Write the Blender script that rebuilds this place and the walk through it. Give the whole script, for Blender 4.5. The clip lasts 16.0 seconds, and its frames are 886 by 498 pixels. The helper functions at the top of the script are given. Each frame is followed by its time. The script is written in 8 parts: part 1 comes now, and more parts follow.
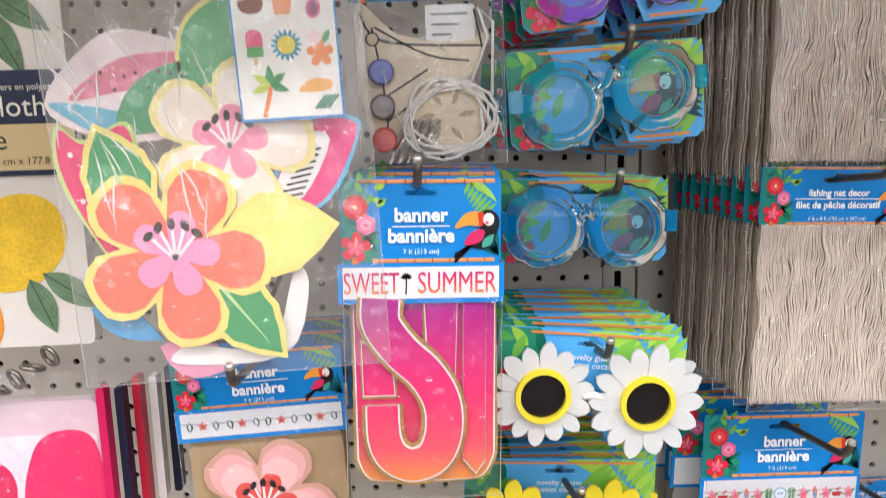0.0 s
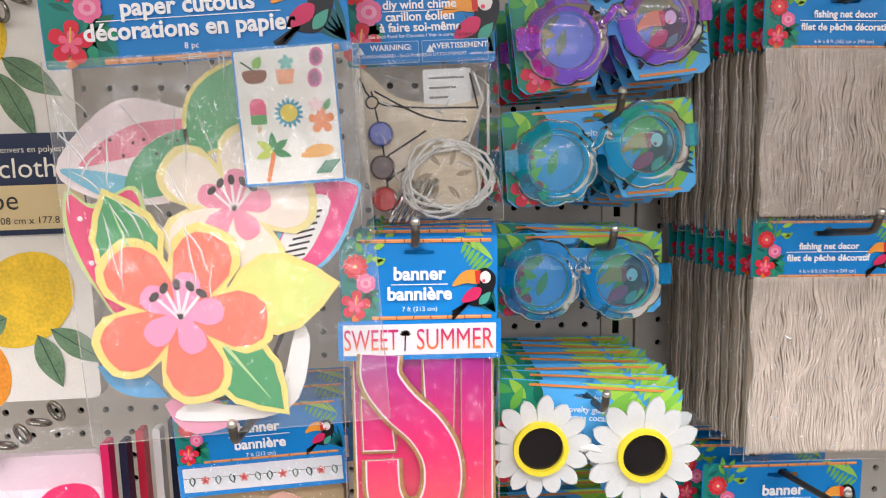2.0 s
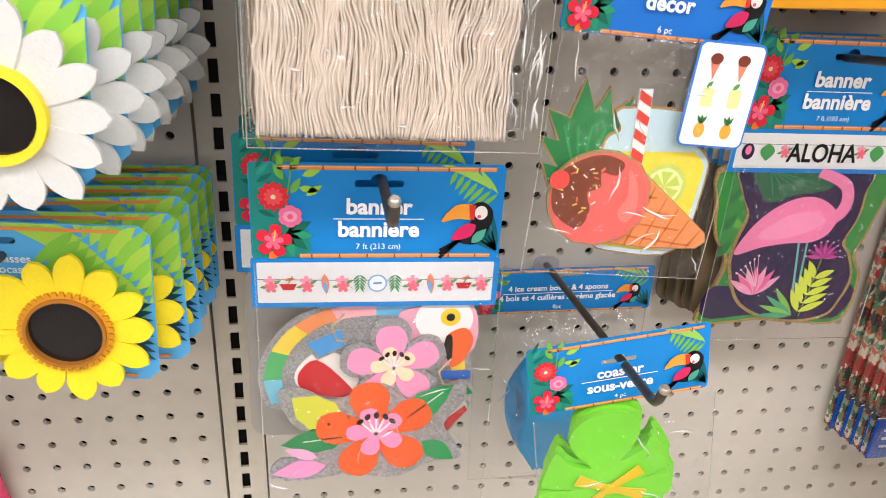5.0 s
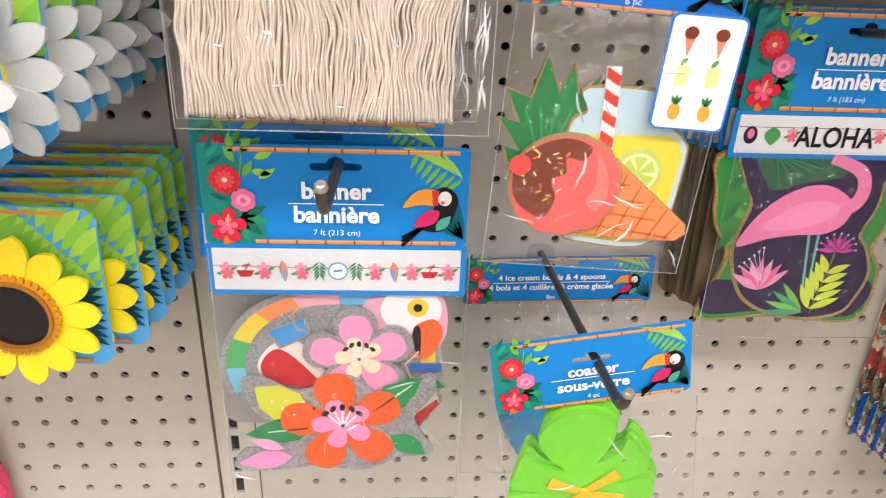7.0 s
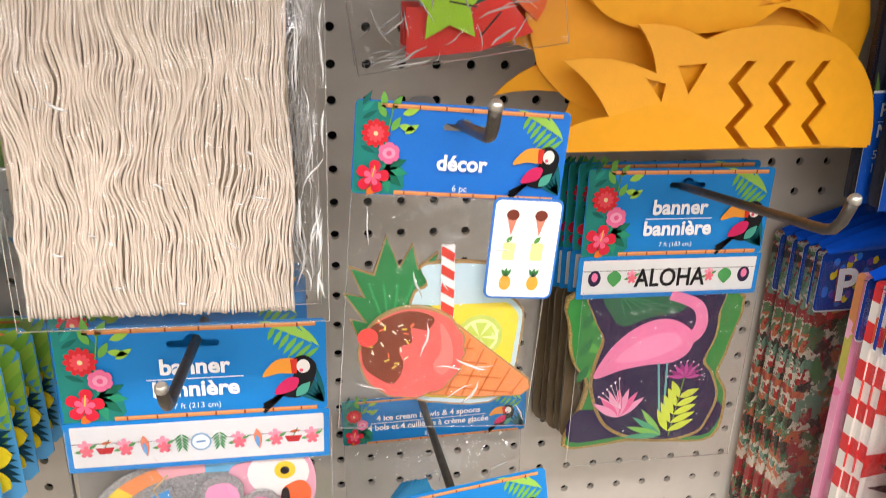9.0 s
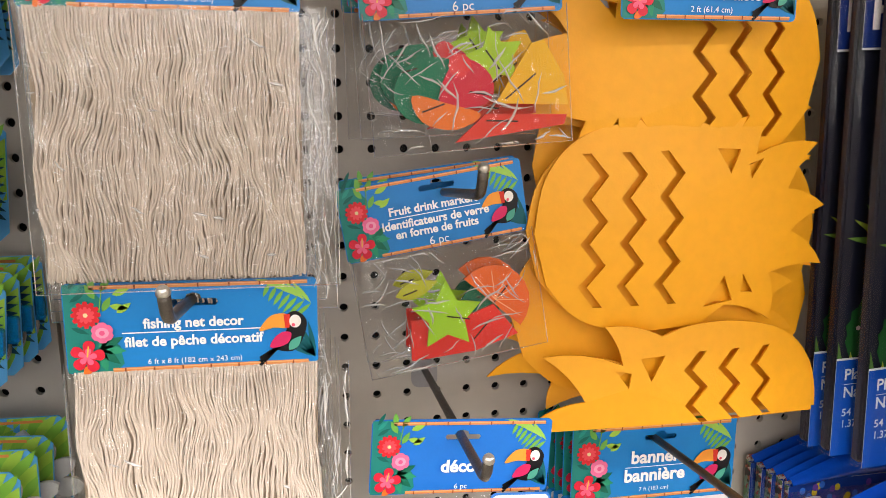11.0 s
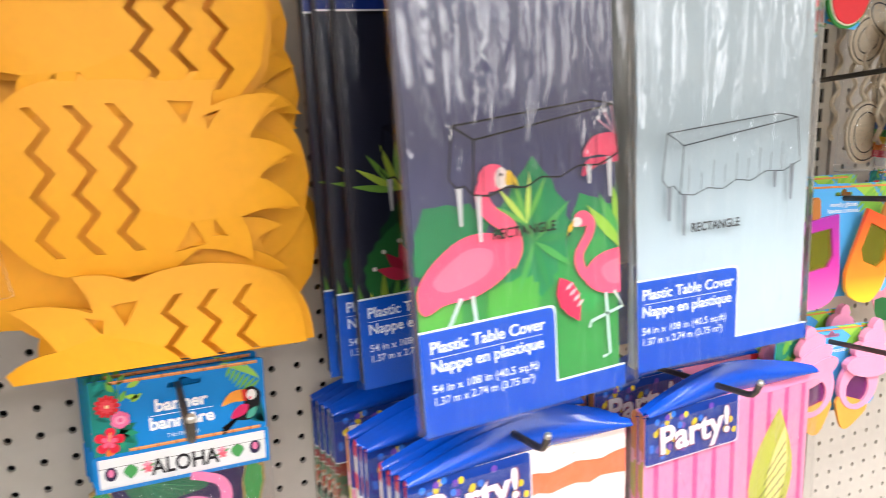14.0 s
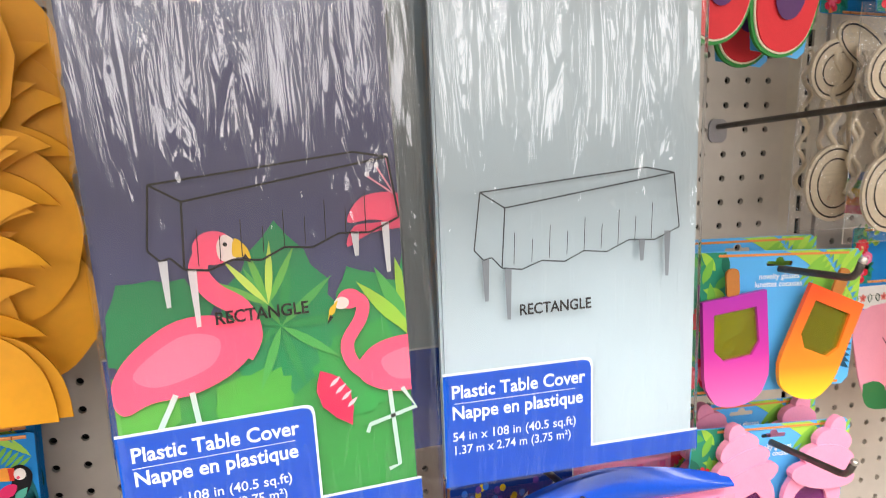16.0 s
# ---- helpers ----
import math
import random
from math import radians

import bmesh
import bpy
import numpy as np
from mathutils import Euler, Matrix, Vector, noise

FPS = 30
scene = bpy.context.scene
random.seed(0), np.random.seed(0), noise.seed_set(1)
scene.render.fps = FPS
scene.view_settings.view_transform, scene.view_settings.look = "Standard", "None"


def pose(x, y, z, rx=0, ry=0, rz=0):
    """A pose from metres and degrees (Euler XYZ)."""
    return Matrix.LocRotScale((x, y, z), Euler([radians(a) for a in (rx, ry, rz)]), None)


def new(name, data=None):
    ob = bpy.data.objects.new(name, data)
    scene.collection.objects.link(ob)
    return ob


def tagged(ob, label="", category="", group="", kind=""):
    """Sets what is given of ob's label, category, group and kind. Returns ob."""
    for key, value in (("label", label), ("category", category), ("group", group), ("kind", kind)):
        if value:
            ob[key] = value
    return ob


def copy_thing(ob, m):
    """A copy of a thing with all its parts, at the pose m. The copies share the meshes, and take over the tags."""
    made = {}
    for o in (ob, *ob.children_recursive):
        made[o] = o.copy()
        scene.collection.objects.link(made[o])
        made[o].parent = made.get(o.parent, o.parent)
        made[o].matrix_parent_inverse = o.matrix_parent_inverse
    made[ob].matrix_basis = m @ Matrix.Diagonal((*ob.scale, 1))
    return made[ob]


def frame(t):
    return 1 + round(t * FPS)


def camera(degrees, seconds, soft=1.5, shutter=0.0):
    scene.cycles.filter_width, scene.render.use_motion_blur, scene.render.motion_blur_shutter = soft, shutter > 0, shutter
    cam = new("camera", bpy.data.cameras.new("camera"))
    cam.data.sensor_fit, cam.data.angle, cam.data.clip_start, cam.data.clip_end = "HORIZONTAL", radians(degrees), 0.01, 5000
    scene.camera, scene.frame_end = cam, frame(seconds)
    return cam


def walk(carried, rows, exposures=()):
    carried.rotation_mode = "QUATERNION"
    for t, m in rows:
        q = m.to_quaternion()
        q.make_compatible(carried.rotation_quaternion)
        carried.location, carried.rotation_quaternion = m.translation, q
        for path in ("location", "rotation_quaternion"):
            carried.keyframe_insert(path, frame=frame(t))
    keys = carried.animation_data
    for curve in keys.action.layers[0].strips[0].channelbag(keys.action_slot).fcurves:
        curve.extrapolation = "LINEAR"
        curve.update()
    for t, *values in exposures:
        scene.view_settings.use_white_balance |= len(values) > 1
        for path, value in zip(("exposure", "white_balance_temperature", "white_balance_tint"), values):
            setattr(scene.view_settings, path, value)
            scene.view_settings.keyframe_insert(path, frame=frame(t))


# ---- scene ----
cam = camera(61.14, 16.0, soft=0.5, shutter=0.4)
PATH = [
    (0.0, -0.4350, -0.7690, 1.4792, 80.60, 0.59, -3.78),
    (0.5, -0.4342, -0.7765, 1.4988, 82.95, 0.61, -2.98),
    (1.0, -0.4339, -0.7740, 1.5003, 83.41, 0.57, -2.34),
    (1.5, -0.4339, -0.7761, 1.4996, 83.56, 0.62, -2.60),
    (2.0, -0.4317, -0.7800, 1.4988, 83.01, 0.86, -3.56),
    (2.5, -0.4035, -0.7879, 1.4891, 79.76, 0.55, -6.15),
    (3.0, -0.3441, -0.7804, 1.4511, 76.21, -0.35, -10.47),
    (3.5, -0.2865, -0.7346, 1.4228, 72.36, -1.40, -12.94),
    (4.0, -0.2165, -0.6360, 1.3855, 69.30, -2.20, -12.14),
    (6.5, -0.0517, -0.5377, 1.3487, 63.08, -1.41, -1.42),
    (7.0, -0.0517, -0.5400, 1.3522, 63.56, -1.70, -3.10),
    (7.5, -0.0243, -0.5340, 1.3836, 64.29, -2.01, -5.76),
    (8.0, -0.0145, -0.5393, 1.4000, 65.33, -2.13, -8.22),
    (8.5, -0.0131, -0.5416, 1.4018, 67.30, -1.78, -9.19),
    (9.0, -0.0146, -0.5467, 1.4052, 70.13, -1.35, -9.74),
    (9.5, -0.0253, -0.5691, 1.4883, 73.90, -0.73, -10.19),
    (10.0, -0.0267, -0.5850, 1.5337, 76.79, -0.10, -10.09),
    (12.3, -0.0190, -0.5982, 1.5284, 79.73, 1.14, -13.36),
    (12.5, -0.0146, -0.6074, 1.5149, 79.75, 1.43, -15.21),
    (13.0, 0.0235, -0.6324, 1.4931, 78.91, 1.15, -20.05),
    (13.5, 0.0964, -0.6659, 1.4877, 79.09, 0.96, -23.41),
    (14.0, 0.1969, -0.7032, 1.5013, 78.57, 1.23, -24.72),
    (14.5, 0.2882, -0.7075, 1.4994, 78.19, 1.28, -25.45),
    (15.0, 0.3589, -0.6872, 1.4988, 77.83, 0.74, -25.13),
    (15.5, 0.4157, -0.6642, 1.5024, 78.75, 0.69, -21.92),
    (16.0, 0.4509, -0.6750, 1.5194, 79.67, 0.49, -16.97),
]
walk(cam, [(t, pose(x, y, z, rx, ry, rz)) for t, x, y, z, rx, ry, rz in PATH],
     exposures=((0.0, -0.4, 6000, 11), (2.0, -0.42, 6050, 11), (3.5, -0.24, 6400, 10), (4.2, -0.25, 6400, 10), (6.5, -0.27, 6400, 11), (8.5, -0.2, 6500, 11), (9.5, -0.14, 6550, 11), (12.5, 0.19, 6600, 11), (13.2, 0.24, 6250, 10), (14.5, 0.12, 6250, 10), (16.0, 0.02, 6500, 11)))

# ---- world and light ----
world = bpy.data.worlds.new("store_air")
scene.world = world
world.use_nodes = True
world.node_tree.nodes["Background"].inputs[0].default_value = (0.9, 0.95, 1.0, 1)
world.node_tree.nodes["Background"].inputs[1].default_value = 0.06


def strip_lamp(x, y, z, length, width, watts):
    data = bpy.data.lights.new("strip_light", "AREA")
    data.shape, data.size, data.size_y, data.energy = "RECTANGLE", length, width, watts
    data.color = (0.98, 0.975, 1.0)
    ob = new("strip_light", data)
    ob.matrix_world = pose(x, y, z)
    return ob


LAMP_Z = 3.1
for lx in (-2.6, 0.2, 3.0):
    strip_lamp(lx, -1.7, LAMP_Z, 2.5, 0.4, 70)
for ly in (-4.0, -6.5, -9.0, -11.5):
    strip_lamp(0.3, ly, LAMP_Z, 9.0, 0.2, 178)

# ---- materials ----
MATS = {}


def lin(hexa):
    v = [int(hexa[i:i + 2], 16) / 255 for i in (0, 2, 4)]
    return tuple(c / 12.92 if c <= 0.04045 else ((c + 0.055) / 1.055) ** 2.4 for c in v)


def shade(name, hexa, rough=0.42, metal=0.0, vary=0.06, scale=60.0, bump=0.0, bump_scale=300.0, coat=0.0, spec=0.5, stretch=None):
    """Principled surface with two scales of tone variation and fine relief."""
    key = (name, hexa)
    if key in MATS:
        return MATS[key]
    m = bpy.data.materials.new(name)
    m.use_nodes = True
    nt = m.node_tree
    b = nt.nodes["Principled BSDF"]
    r, g, bl = lin(hexa)
    tc = nt.nodes.new("ShaderNodeTexCoord")
    vec = tc.outputs["Object"]
    if stretch:
        mp = nt.nodes.new("ShaderNodeMapping")
        mp.inputs["Scale"].default_value = stretch
        nt.links.new(vec, mp.inputs["Vector"])
        vec = mp.outputs["Vector"]
    n1, n2 = nt.nodes.new("ShaderNodeTexNoise"), nt.nodes.new("ShaderNodeTexNoise")
    n1.inputs["Scale"].default_value, n2.inputs["Scale"].default_value = scale, scale * 9
    add = nt.nodes.new("ShaderNodeMath")
    add.operation = "ADD"
    nt.links.new(vec, n1.inputs["Vector"]), nt.links.new(vec, n2.inputs["Vector"])
    nt.links.new(n1.outputs["Fac"], add.inputs[0]), nt.links.new(n2.outputs["Fac"], add.inputs[1])
    ramp = nt.nodes.new("ShaderNodeMapRange")
    ramp.inputs["From Min"].default_value, ramp.inputs["From Max"].default_value = 0.6, 1.4
    ramp.inputs["To Min"].default_value, ramp.inputs["To Max"].default_value = 1 - vary, 1 + vary
    nt.links.new(add.outputs[0], ramp.inputs["Value"])
    mul = nt.nodes.new("ShaderNodeVectorMath")
    mul.operation = "SCALE"
    mul.inputs[0].default_value = (r, g, bl)
    nt.links.new(ramp.outputs[0], mul.inputs["Scale"])
    nt.links.new(mul.outputs[0], b.inputs["Base Color"])
    b.inputs["Roughness"].default_value, b.inputs["Metallic"].default_value = rough, metal
    b.inputs["Coat Weight"].default_value, b.inputs["Coat Roughness"].default_value = coat, 0.12
    b.inputs["Specular IOR Level"].default_value = spec
    if bump:
        n3 = nt.nodes.new("ShaderNodeTexNoise")
        n3.inputs["Scale"].default_value = bump_scale
        nt.links.new(vec, n3.inputs["Vector"])
        bp = nt.nodes.new("ShaderNodeBump")
        bp.inputs["Strength"].default_value, bp.inputs["Distance"].default_value = bump, 0.002
        nt.links.new(n3.outputs["Fac"], bp.inputs["Height"])
        nt.links.new(bp.outputs[0], b.inputs["Normal"])
    MATS[key] = m
    return m


def ink(hexa):
    return shade("print_" + hexa, hexa, rough=0.34, vary=0.03, spec=0.32)


def foam(hexa):
    return shade("foam_" + hexa, hexa, rough=0.6, vary=0.05, bump=0.15, bump_scale=900)


def glitter(hexa):
    return shade("glitter_" + hexa, hexa, rough=0.32, metal=0.2, vary=0.6, scale=520, bump=0.8, bump_scale=1700)


def fade(name, stops, axis, lo, hi, rough=0.4):
    """A colour that runs along one axis of the thing, as printed."""
    if (name, axis) in MATS:
        return MATS[(name, axis)]
    m = bpy.data.materials.new(name)
    m.use_nodes = True
    nt = m.node_tree
    tc, sep = nt.nodes.new("ShaderNodeTexCoord"), nt.nodes.new("ShaderNodeSeparateXYZ")
    mr, ramp = nt.nodes.new("ShaderNodeMapRange"), nt.nodes.new("ShaderNodeValToRGB")
    mr.inputs["From Min"].default_value, mr.inputs["From Max"].default_value = lo, hi
    nt.links.new(tc.outputs["Object"], sep.inputs[0])
    nt.links.new(sep.outputs[axis], mr.inputs["Value"])
    nt.links.new(mr.outputs[0], ramp.inputs[0])
    el = ramp.color_ramp.elements
    while len(el) < len(stops):
        el.new(0.5)
    for e, (p, h) in zip(el, stops):
        e.position, e.color = p, (*lin(h), 1)
    nt.links.new(ramp.outputs[0], nt.nodes["Principled BSDF"].inputs["Base Color"])
    nt.nodes["Principled BSDF"].inputs["Roughness"].default_value = rough
    MATS[(name, axis)] = m
    return m


def clear_film(name, gloss=0.9, rough=0.06, bump=0.5, scale=(40, 40, 40), milk=0.0, ior=1.45):
    """Clear plastic film: see-through, with wrinkled gloss."""
    m = bpy.data.materials.new(name)
    m.use_nodes = True
    nt = m.node_tree
    nt.nodes.remove(nt.nodes["Principled BSDF"])
    out = nt.nodes["Material Output"]
    tr, gl, mix = nt.nodes.new("ShaderNodeBsdfTransparent"), nt.nodes.new("ShaderNodeBsdfGlossy"), nt.nodes.new("ShaderNodeMixShader")
    tr.inputs[0].default_value = (0.97, 0.97, 0.97, 1)
    gl.inputs["Color"].default_value = (gloss, gloss, gloss, 1)
    gl.inputs["Roughness"].default_value = rough
    fr = nt.nodes.new("ShaderNodeFresnel")
    fr.inputs["IOR"].default_value = ior
    tc, mp, ns, bp = (nt.nodes.new("ShaderNode" + k) for k in ("TexCoord", "Mapping", "TexNoise", "Bump"))
    mp.inputs["Scale"].default_value = scale
    ns.inputs["Scale"].default_value, ns.inputs["Detail"].default_value, ns.inputs["Distortion"].default_value = 1.0, 3.0, 1.2
    bp.inputs["Strength"].default_value, bp.inputs["Distance"].default_value = bump, 0.01
    nt.links.new(tc.outputs["Object"], mp.inputs[0]), nt.links.new(mp.outputs[0], ns.inputs["Vector"])
    nt.links.new(ns.outputs["Fac"], bp.inputs["Height"])
    nt.links.new(bp.outputs[0], gl.inputs["Normal"]), nt.links.new(bp.outputs[0], fr.inputs["Normal"])
    nt.links.new(fr.outputs[0], mix.inputs[0]), nt.links.new(tr.outputs[0], mix.inputs[1]), nt.links.new(gl.outputs[0], mix.inputs[2])
    last = mix
    if milk:
        df, m2 = nt.nodes.new("ShaderNodeBsdfDiffuse"), nt.nodes.new("ShaderNodeMixShader")
        df.inputs[0].default_value = (0.85, 0.83, 0.8, 1)
        m2.inputs[0].default_value = milk
        nt.links.new(mix.outputs[0], m2.inputs[1]), nt.links.new(df.outputs[0], m2.inputs[2])
        last = m2
    nt.links.new(last.outputs[0], out.inputs[0])
    return m


FILM = clear_film("bag_film", bump=0.3, scale=(95, 95, 60), rough=0.05, ior=1.72)
FILM_MILK = clear_film("dull_bag_film", bump=0.15, scale=(140, 140, 60), rough=0.06, milk=0.09, ior=1.75)
FILM_LONG = clear_film("cover_film", bump=0.5, scale=(80, 80, 9), rough=0.07, ior=2.15)
FILM_FLAT = clear_film("flat_cover_film", bump=0.2, scale=(80, 80, 9), rough=0.06, ior=1.42)


def tinted(name, hexa, rough=0.08, body=0.14, solid=None):
    m = bpy.data.materials.new(name)
    m.use_nodes = True
    nt = m.node_tree
    nt.nodes.remove(nt.nodes["Principled BSDF"])
    tr, gl, df = nt.nodes.new("ShaderNodeBsdfTransparent"), nt.nodes.new("ShaderNodeBsdfGlossy"), nt.nodes.new("ShaderNodeBsdfDiffuse")
    mix, m2, fr = nt.nodes.new("ShaderNodeMixShader"), nt.nodes.new("ShaderNodeMixShader"), nt.nodes.new("ShaderNodeFresnel")
    tr.inputs[0].default_value, df.inputs[0].default_value = (*lin(hexa), 1), (*lin(solid or hexa), 1)
    gl.inputs["Roughness"].default_value = rough
    m2.inputs[0].default_value = body
    nt.links.new(tr.outputs[0], m2.inputs[1]), nt.links.new(df.outputs[0], m2.inputs[2])
    nt.links.new(fr.outputs[0], mix.inputs[0]), nt.links.new(m2.outputs[0], mix.inputs[1]), nt.links.new(gl.outputs[0], mix.inputs[2])
    nt.links.new(mix.outputs[0], nt.nodes["Material Output"].inputs[0])
    return m


def cells(name, palette, scale=70.0, rough=0.35):
    """A busy print: patches of a few inks."""
    m = bpy.data.materials.new(name)
    m.use_nodes = True
    nt = m.node_tree
    tc, vo, wo, sp, rp = (nt.nodes.new("ShaderNode" + k) for k in ("TexCoord", "TexVoronoi", "TexNoise", "SeparateColor", "ValToRGB"))
    vo.inputs["Scale"].default_value, wo.inputs["Scale"].default_value = scale, scale * 1.4
    mixv = nt.nodes.new("ShaderNodeMix")
    mixv.data_type = "VECTOR"
    mixv.inputs["Factor"].default_value = 0.02
    nt.links.new(tc.outputs["Object"], wo.inputs["Vector"])
    nt.links.new(tc.outputs["Object"], mixv.inputs["A"]), nt.links.new(wo.outputs["Color"], mixv.inputs["B"])
    nt.links.new(mixv.outputs["Result"], vo.inputs["Vector"])
    nt.links.new(vo.outputs["Color"], sp.inputs[0]), nt.links.new(sp.outputs[0], rp.inputs[0])
    rp.color_ramp.interpolation = "CONSTANT"
    el = rp.color_ramp.elements
    while len(el) < len(palette):
        el.new(0.5)
    for i, (e, h) in enumerate(zip(el, palette)):
        e.position, e.color = i / len(palette), (*lin(h), 1)
    nt.links.new(rp.outputs[0], nt.nodes["Principled BSDF"].inputs["Base Color"])
    nt.nodes["Principled BSDF"].inputs["Roughness"].default_value = rough
    return m


PANEL = shade("beige_enamel", "cbc2b6", rough=0.5, vary=0.05, scale=7, bump=0.05, bump_scale=500)
POST = shade("beige_steel", "cdc4b4", rough=0.42, vary=0.06, scale=12)
# near black, standing in for the shade behind the pegboard
DARK = shade("hole_shade", "191613", rough=0.8)
STEEL = shade("dark_wire", "5a544d", rough=0.38, metal=0.75, vary=0.25, scale=150, bump=0.15, bump_scale=700)
TIP = shade("bare_steel", "c9c4ba", rough=0.3, metal=0.8, vary=0.2, scale=200)
CHROME = shade("chrome", "d9d6d0", rough=0.15, metal=1.0)
BLUE, SKY, WHITE, BLACK = "1b86d2", "4f9fe0", "e9e7e4", "17161a"
TEAL, GREEN, LIME, RED, PINK, MAGENTA, ORANGE, BAMBOO = "1f8a80", "1f8f4e", "9fce4b", "de2f35", "f0699a", "d81f6a", "f28a26", "e38f4e"

# ---- shape helpers: local u right, v up, w towards the aisle ----


def part(name, bm, material, parent=None, label=""):
    me = bpy.data.meshes.new(name)
    bm.normal_update()
    bm.to_mesh(me)
    bm.free()
    for m in (material if isinstance(material, (list, tuple)) else [material]):
        me.materials.append(m)
    ob = new(name, me)
    if parent is not None:
        ob.parent = parent
    if label:
        ob["label"] = label
    return ob


def thing(name, m, label, category, group="", kind=""):
    ob = new(name)
    ob.empty_display_size = 0.02
    ob.matrix_basis = m
    return tagged(ob, label, category, group, kind)


def ell(cu, cv, ru, rv=None, rot=0.0, n=20):
    rv, a = rv or ru, radians(rot)
    pts = []
    for i in range(n):
        t = 2 * math.pi * i / n
        x, y = ru * math.cos(t), rv * math.sin(t)
        pts.append((cu + x * math.cos(a) - y * math.sin(a), cv + x * math.sin(a) + y * math.cos(a)))
    return pts


def rrect(u0, v0, u1, v1, r=0.004, n=4):
    pts = []
    for cu, cv, a0 in ((u1 - r, v0 + r, -90), (u1 - r, v1 - r, 0), (u0 + r, v1 - r, 90), (u0 + r, v0 + r, 180)):
        for i in range(n + 1):
            a = radians(a0 + 90 * i / n)
            pts.append((cu + r * math.cos(a), cv + r * math.sin(a)))
    return pts


def leaf(u, v, length, width, ang, n=8, teeth=0.0):
    a, pts = radians(ang), []
    for s in (1, -1):
        rng = range(n + 1) if s == 1 else range(n - 1, 0, -1)
        for i in rng:
            t = i / n
            y = s * width / 2 * math.sin(math.pi * t ** 0.85) * (1 - teeth * (i % 2))
            pts.append((u + length * t * math.cos(a) - y * math.sin(a), v + length * t * math.sin(a) + y * math.cos(a)))
    return pts


def flower(cu, cv, r, petals=5, dent=0.5, rot=90.0, n=9, fat=1.0):
    pts = []
    for k in range(petals * n):
        t = k / n
        f = abs(math.sin(math.pi * (t % 1.0))) ** 0.6
        rr = r * (dent + (1 - dent) * f * fat)
        if 0.4 < t % 1.0 < 0.6:
            rr *= 0.97
        a = radians(rot) + 2 * math.pi * (t - 0.5) / petals
        pts.append((cu + rr * math.cos(a), cv + rr * math.sin(a)))
    return pts


def stroke(path, width):
    out, back = [], []
    n = len(path)
    for i, (u, v) in enumerate(path):
        a, b = path[max(i - 1, 0)], path[min(i + 1, n - 1)]
        du, dv = b[0] - a[0], b[1] - a[1]
        k = math.hypot(du, dv) or 1
        w = (width(i / (n - 1)) if callable(width) else width) / 2
        out.append((u - dv / k * w, v + du / k * w))
        back.append((u + dv / k * w, v - du / k * w))
    return out + back[::-1]


def grow(pts, k, c=None):
    cu = c[0] if c else sum(p[0] for p in pts) / len(pts)
    cv = c[1] if c else sum(p[1] for p in pts) / len(pts)
    out = []
    for u, v in pts:
        d = math.hypot(u - cu, v - cv) or 1
        out.append((u + (u - cu) / d * k, v + (v - cv) / d * k))
    return out


def curve(pts, n=6, closed=False):
    """Smooth line through a few points."""
    out, m = [], len(pts)
    for i in range(m if closed else m - 1):
        if closed:
            p = [pts[(i + k) % m] for k in (-1, 0, 1, 2)]
        else:
            p = [pts[min(max(i + k, 0), m - 1)] for k in (-1, 0, 1, 2)]
        for j in range(n):
            t = j / n
            out.append(tuple(0.5 * (2 * p[1][c] + (p[2][c] - p[0][c]) * t + (2 * p[0][c] - 5 * p[1][c] + 4 * p[2][c] - p[3][c]) * t * t
                                    + (3 * p[1][c] - p[0][c] - 3 * p[2][c] + p[3][c]) * t ** 3) for c in (0, 1)))
    if not closed:
        out.append(tuple(pts[-1]))
    return out


def area2(pts):
    return sum(a[0] * b[1] - b[0] * a[1] for a, b in zip(pts, pts[1:] + pts[:1]))


def lay(bm, pts, w, mi=0):
    """A flat printed patch, facing the aisle."""
    if area2(pts) < 0:
        pts = pts[::-1]
    f = bm.faces.new([bm.verts.new((u, -w, v)) for u, v in pts])
    f.material_index = mi
    return f


def slab(bm, pts, w, thick, mi=0, side=None):
    """A sheet cut to an outline, with thickness behind its face."""
    if area2(pts) < 0:
        pts = pts[::-1]
    a = [bm.verts.new((u, -w, v)) for u, v in pts]
    b = [bm.verts.new((u, -w + thick, v)) for u, v in pts]
    bm.faces.new(a).material_index = mi
    bm.faces.new(b[::-1]).material_index = mi
    n = len(a)
    for i in range(n):
        f = bm.faces.new((a[i], b[i], b[(i + 1) % n], a[(i + 1) % n]))
        f.material_index = mi if side is None else side


def pierced(bm, outer, inners, w, thick, mi=0, bend=None):
    """A sheet with holes cut right through it; bend(u, v) moves it towards the aisle."""
    loops, edges = [], []
    for k, pts in enumerate([outer] + inners):
        vs = [bm.verts.new((u, -w, v)) for u, v in pts]
        loops.append(vs)
        for i in range(len(vs)):
            edges.append(bm.edges.new((vs[i], vs[(i + 1) % len(vs)])))
    faces = [f for f in bmesh.ops.triangle_fill(bm, use_beauty=True, use_dissolve=False, edges=edges)["geom"] if isinstance(f, bmesh.types.BMFace)]
    for f in faces:
        f.normal_update()
        if f.normal.y > 0:
            f.normal_flip()
        f.material_index = mi
    ret = bmesh.ops.extrude_face_region(bm, geom=faces)
    new_v = [g for g in ret["geom"] if isinstance(g, bmesh.types.BMVert)]
    for v in new_v:
        v.co.y += thick
    bmesh.ops.recalc_face_normals(bm, faces=bm.faces)
    for f in bm.faces:
        f.material_index = mi
    if bend:
        for v in bm.verts:
            v.co.y -= bend(v.co.x, v.co.z)


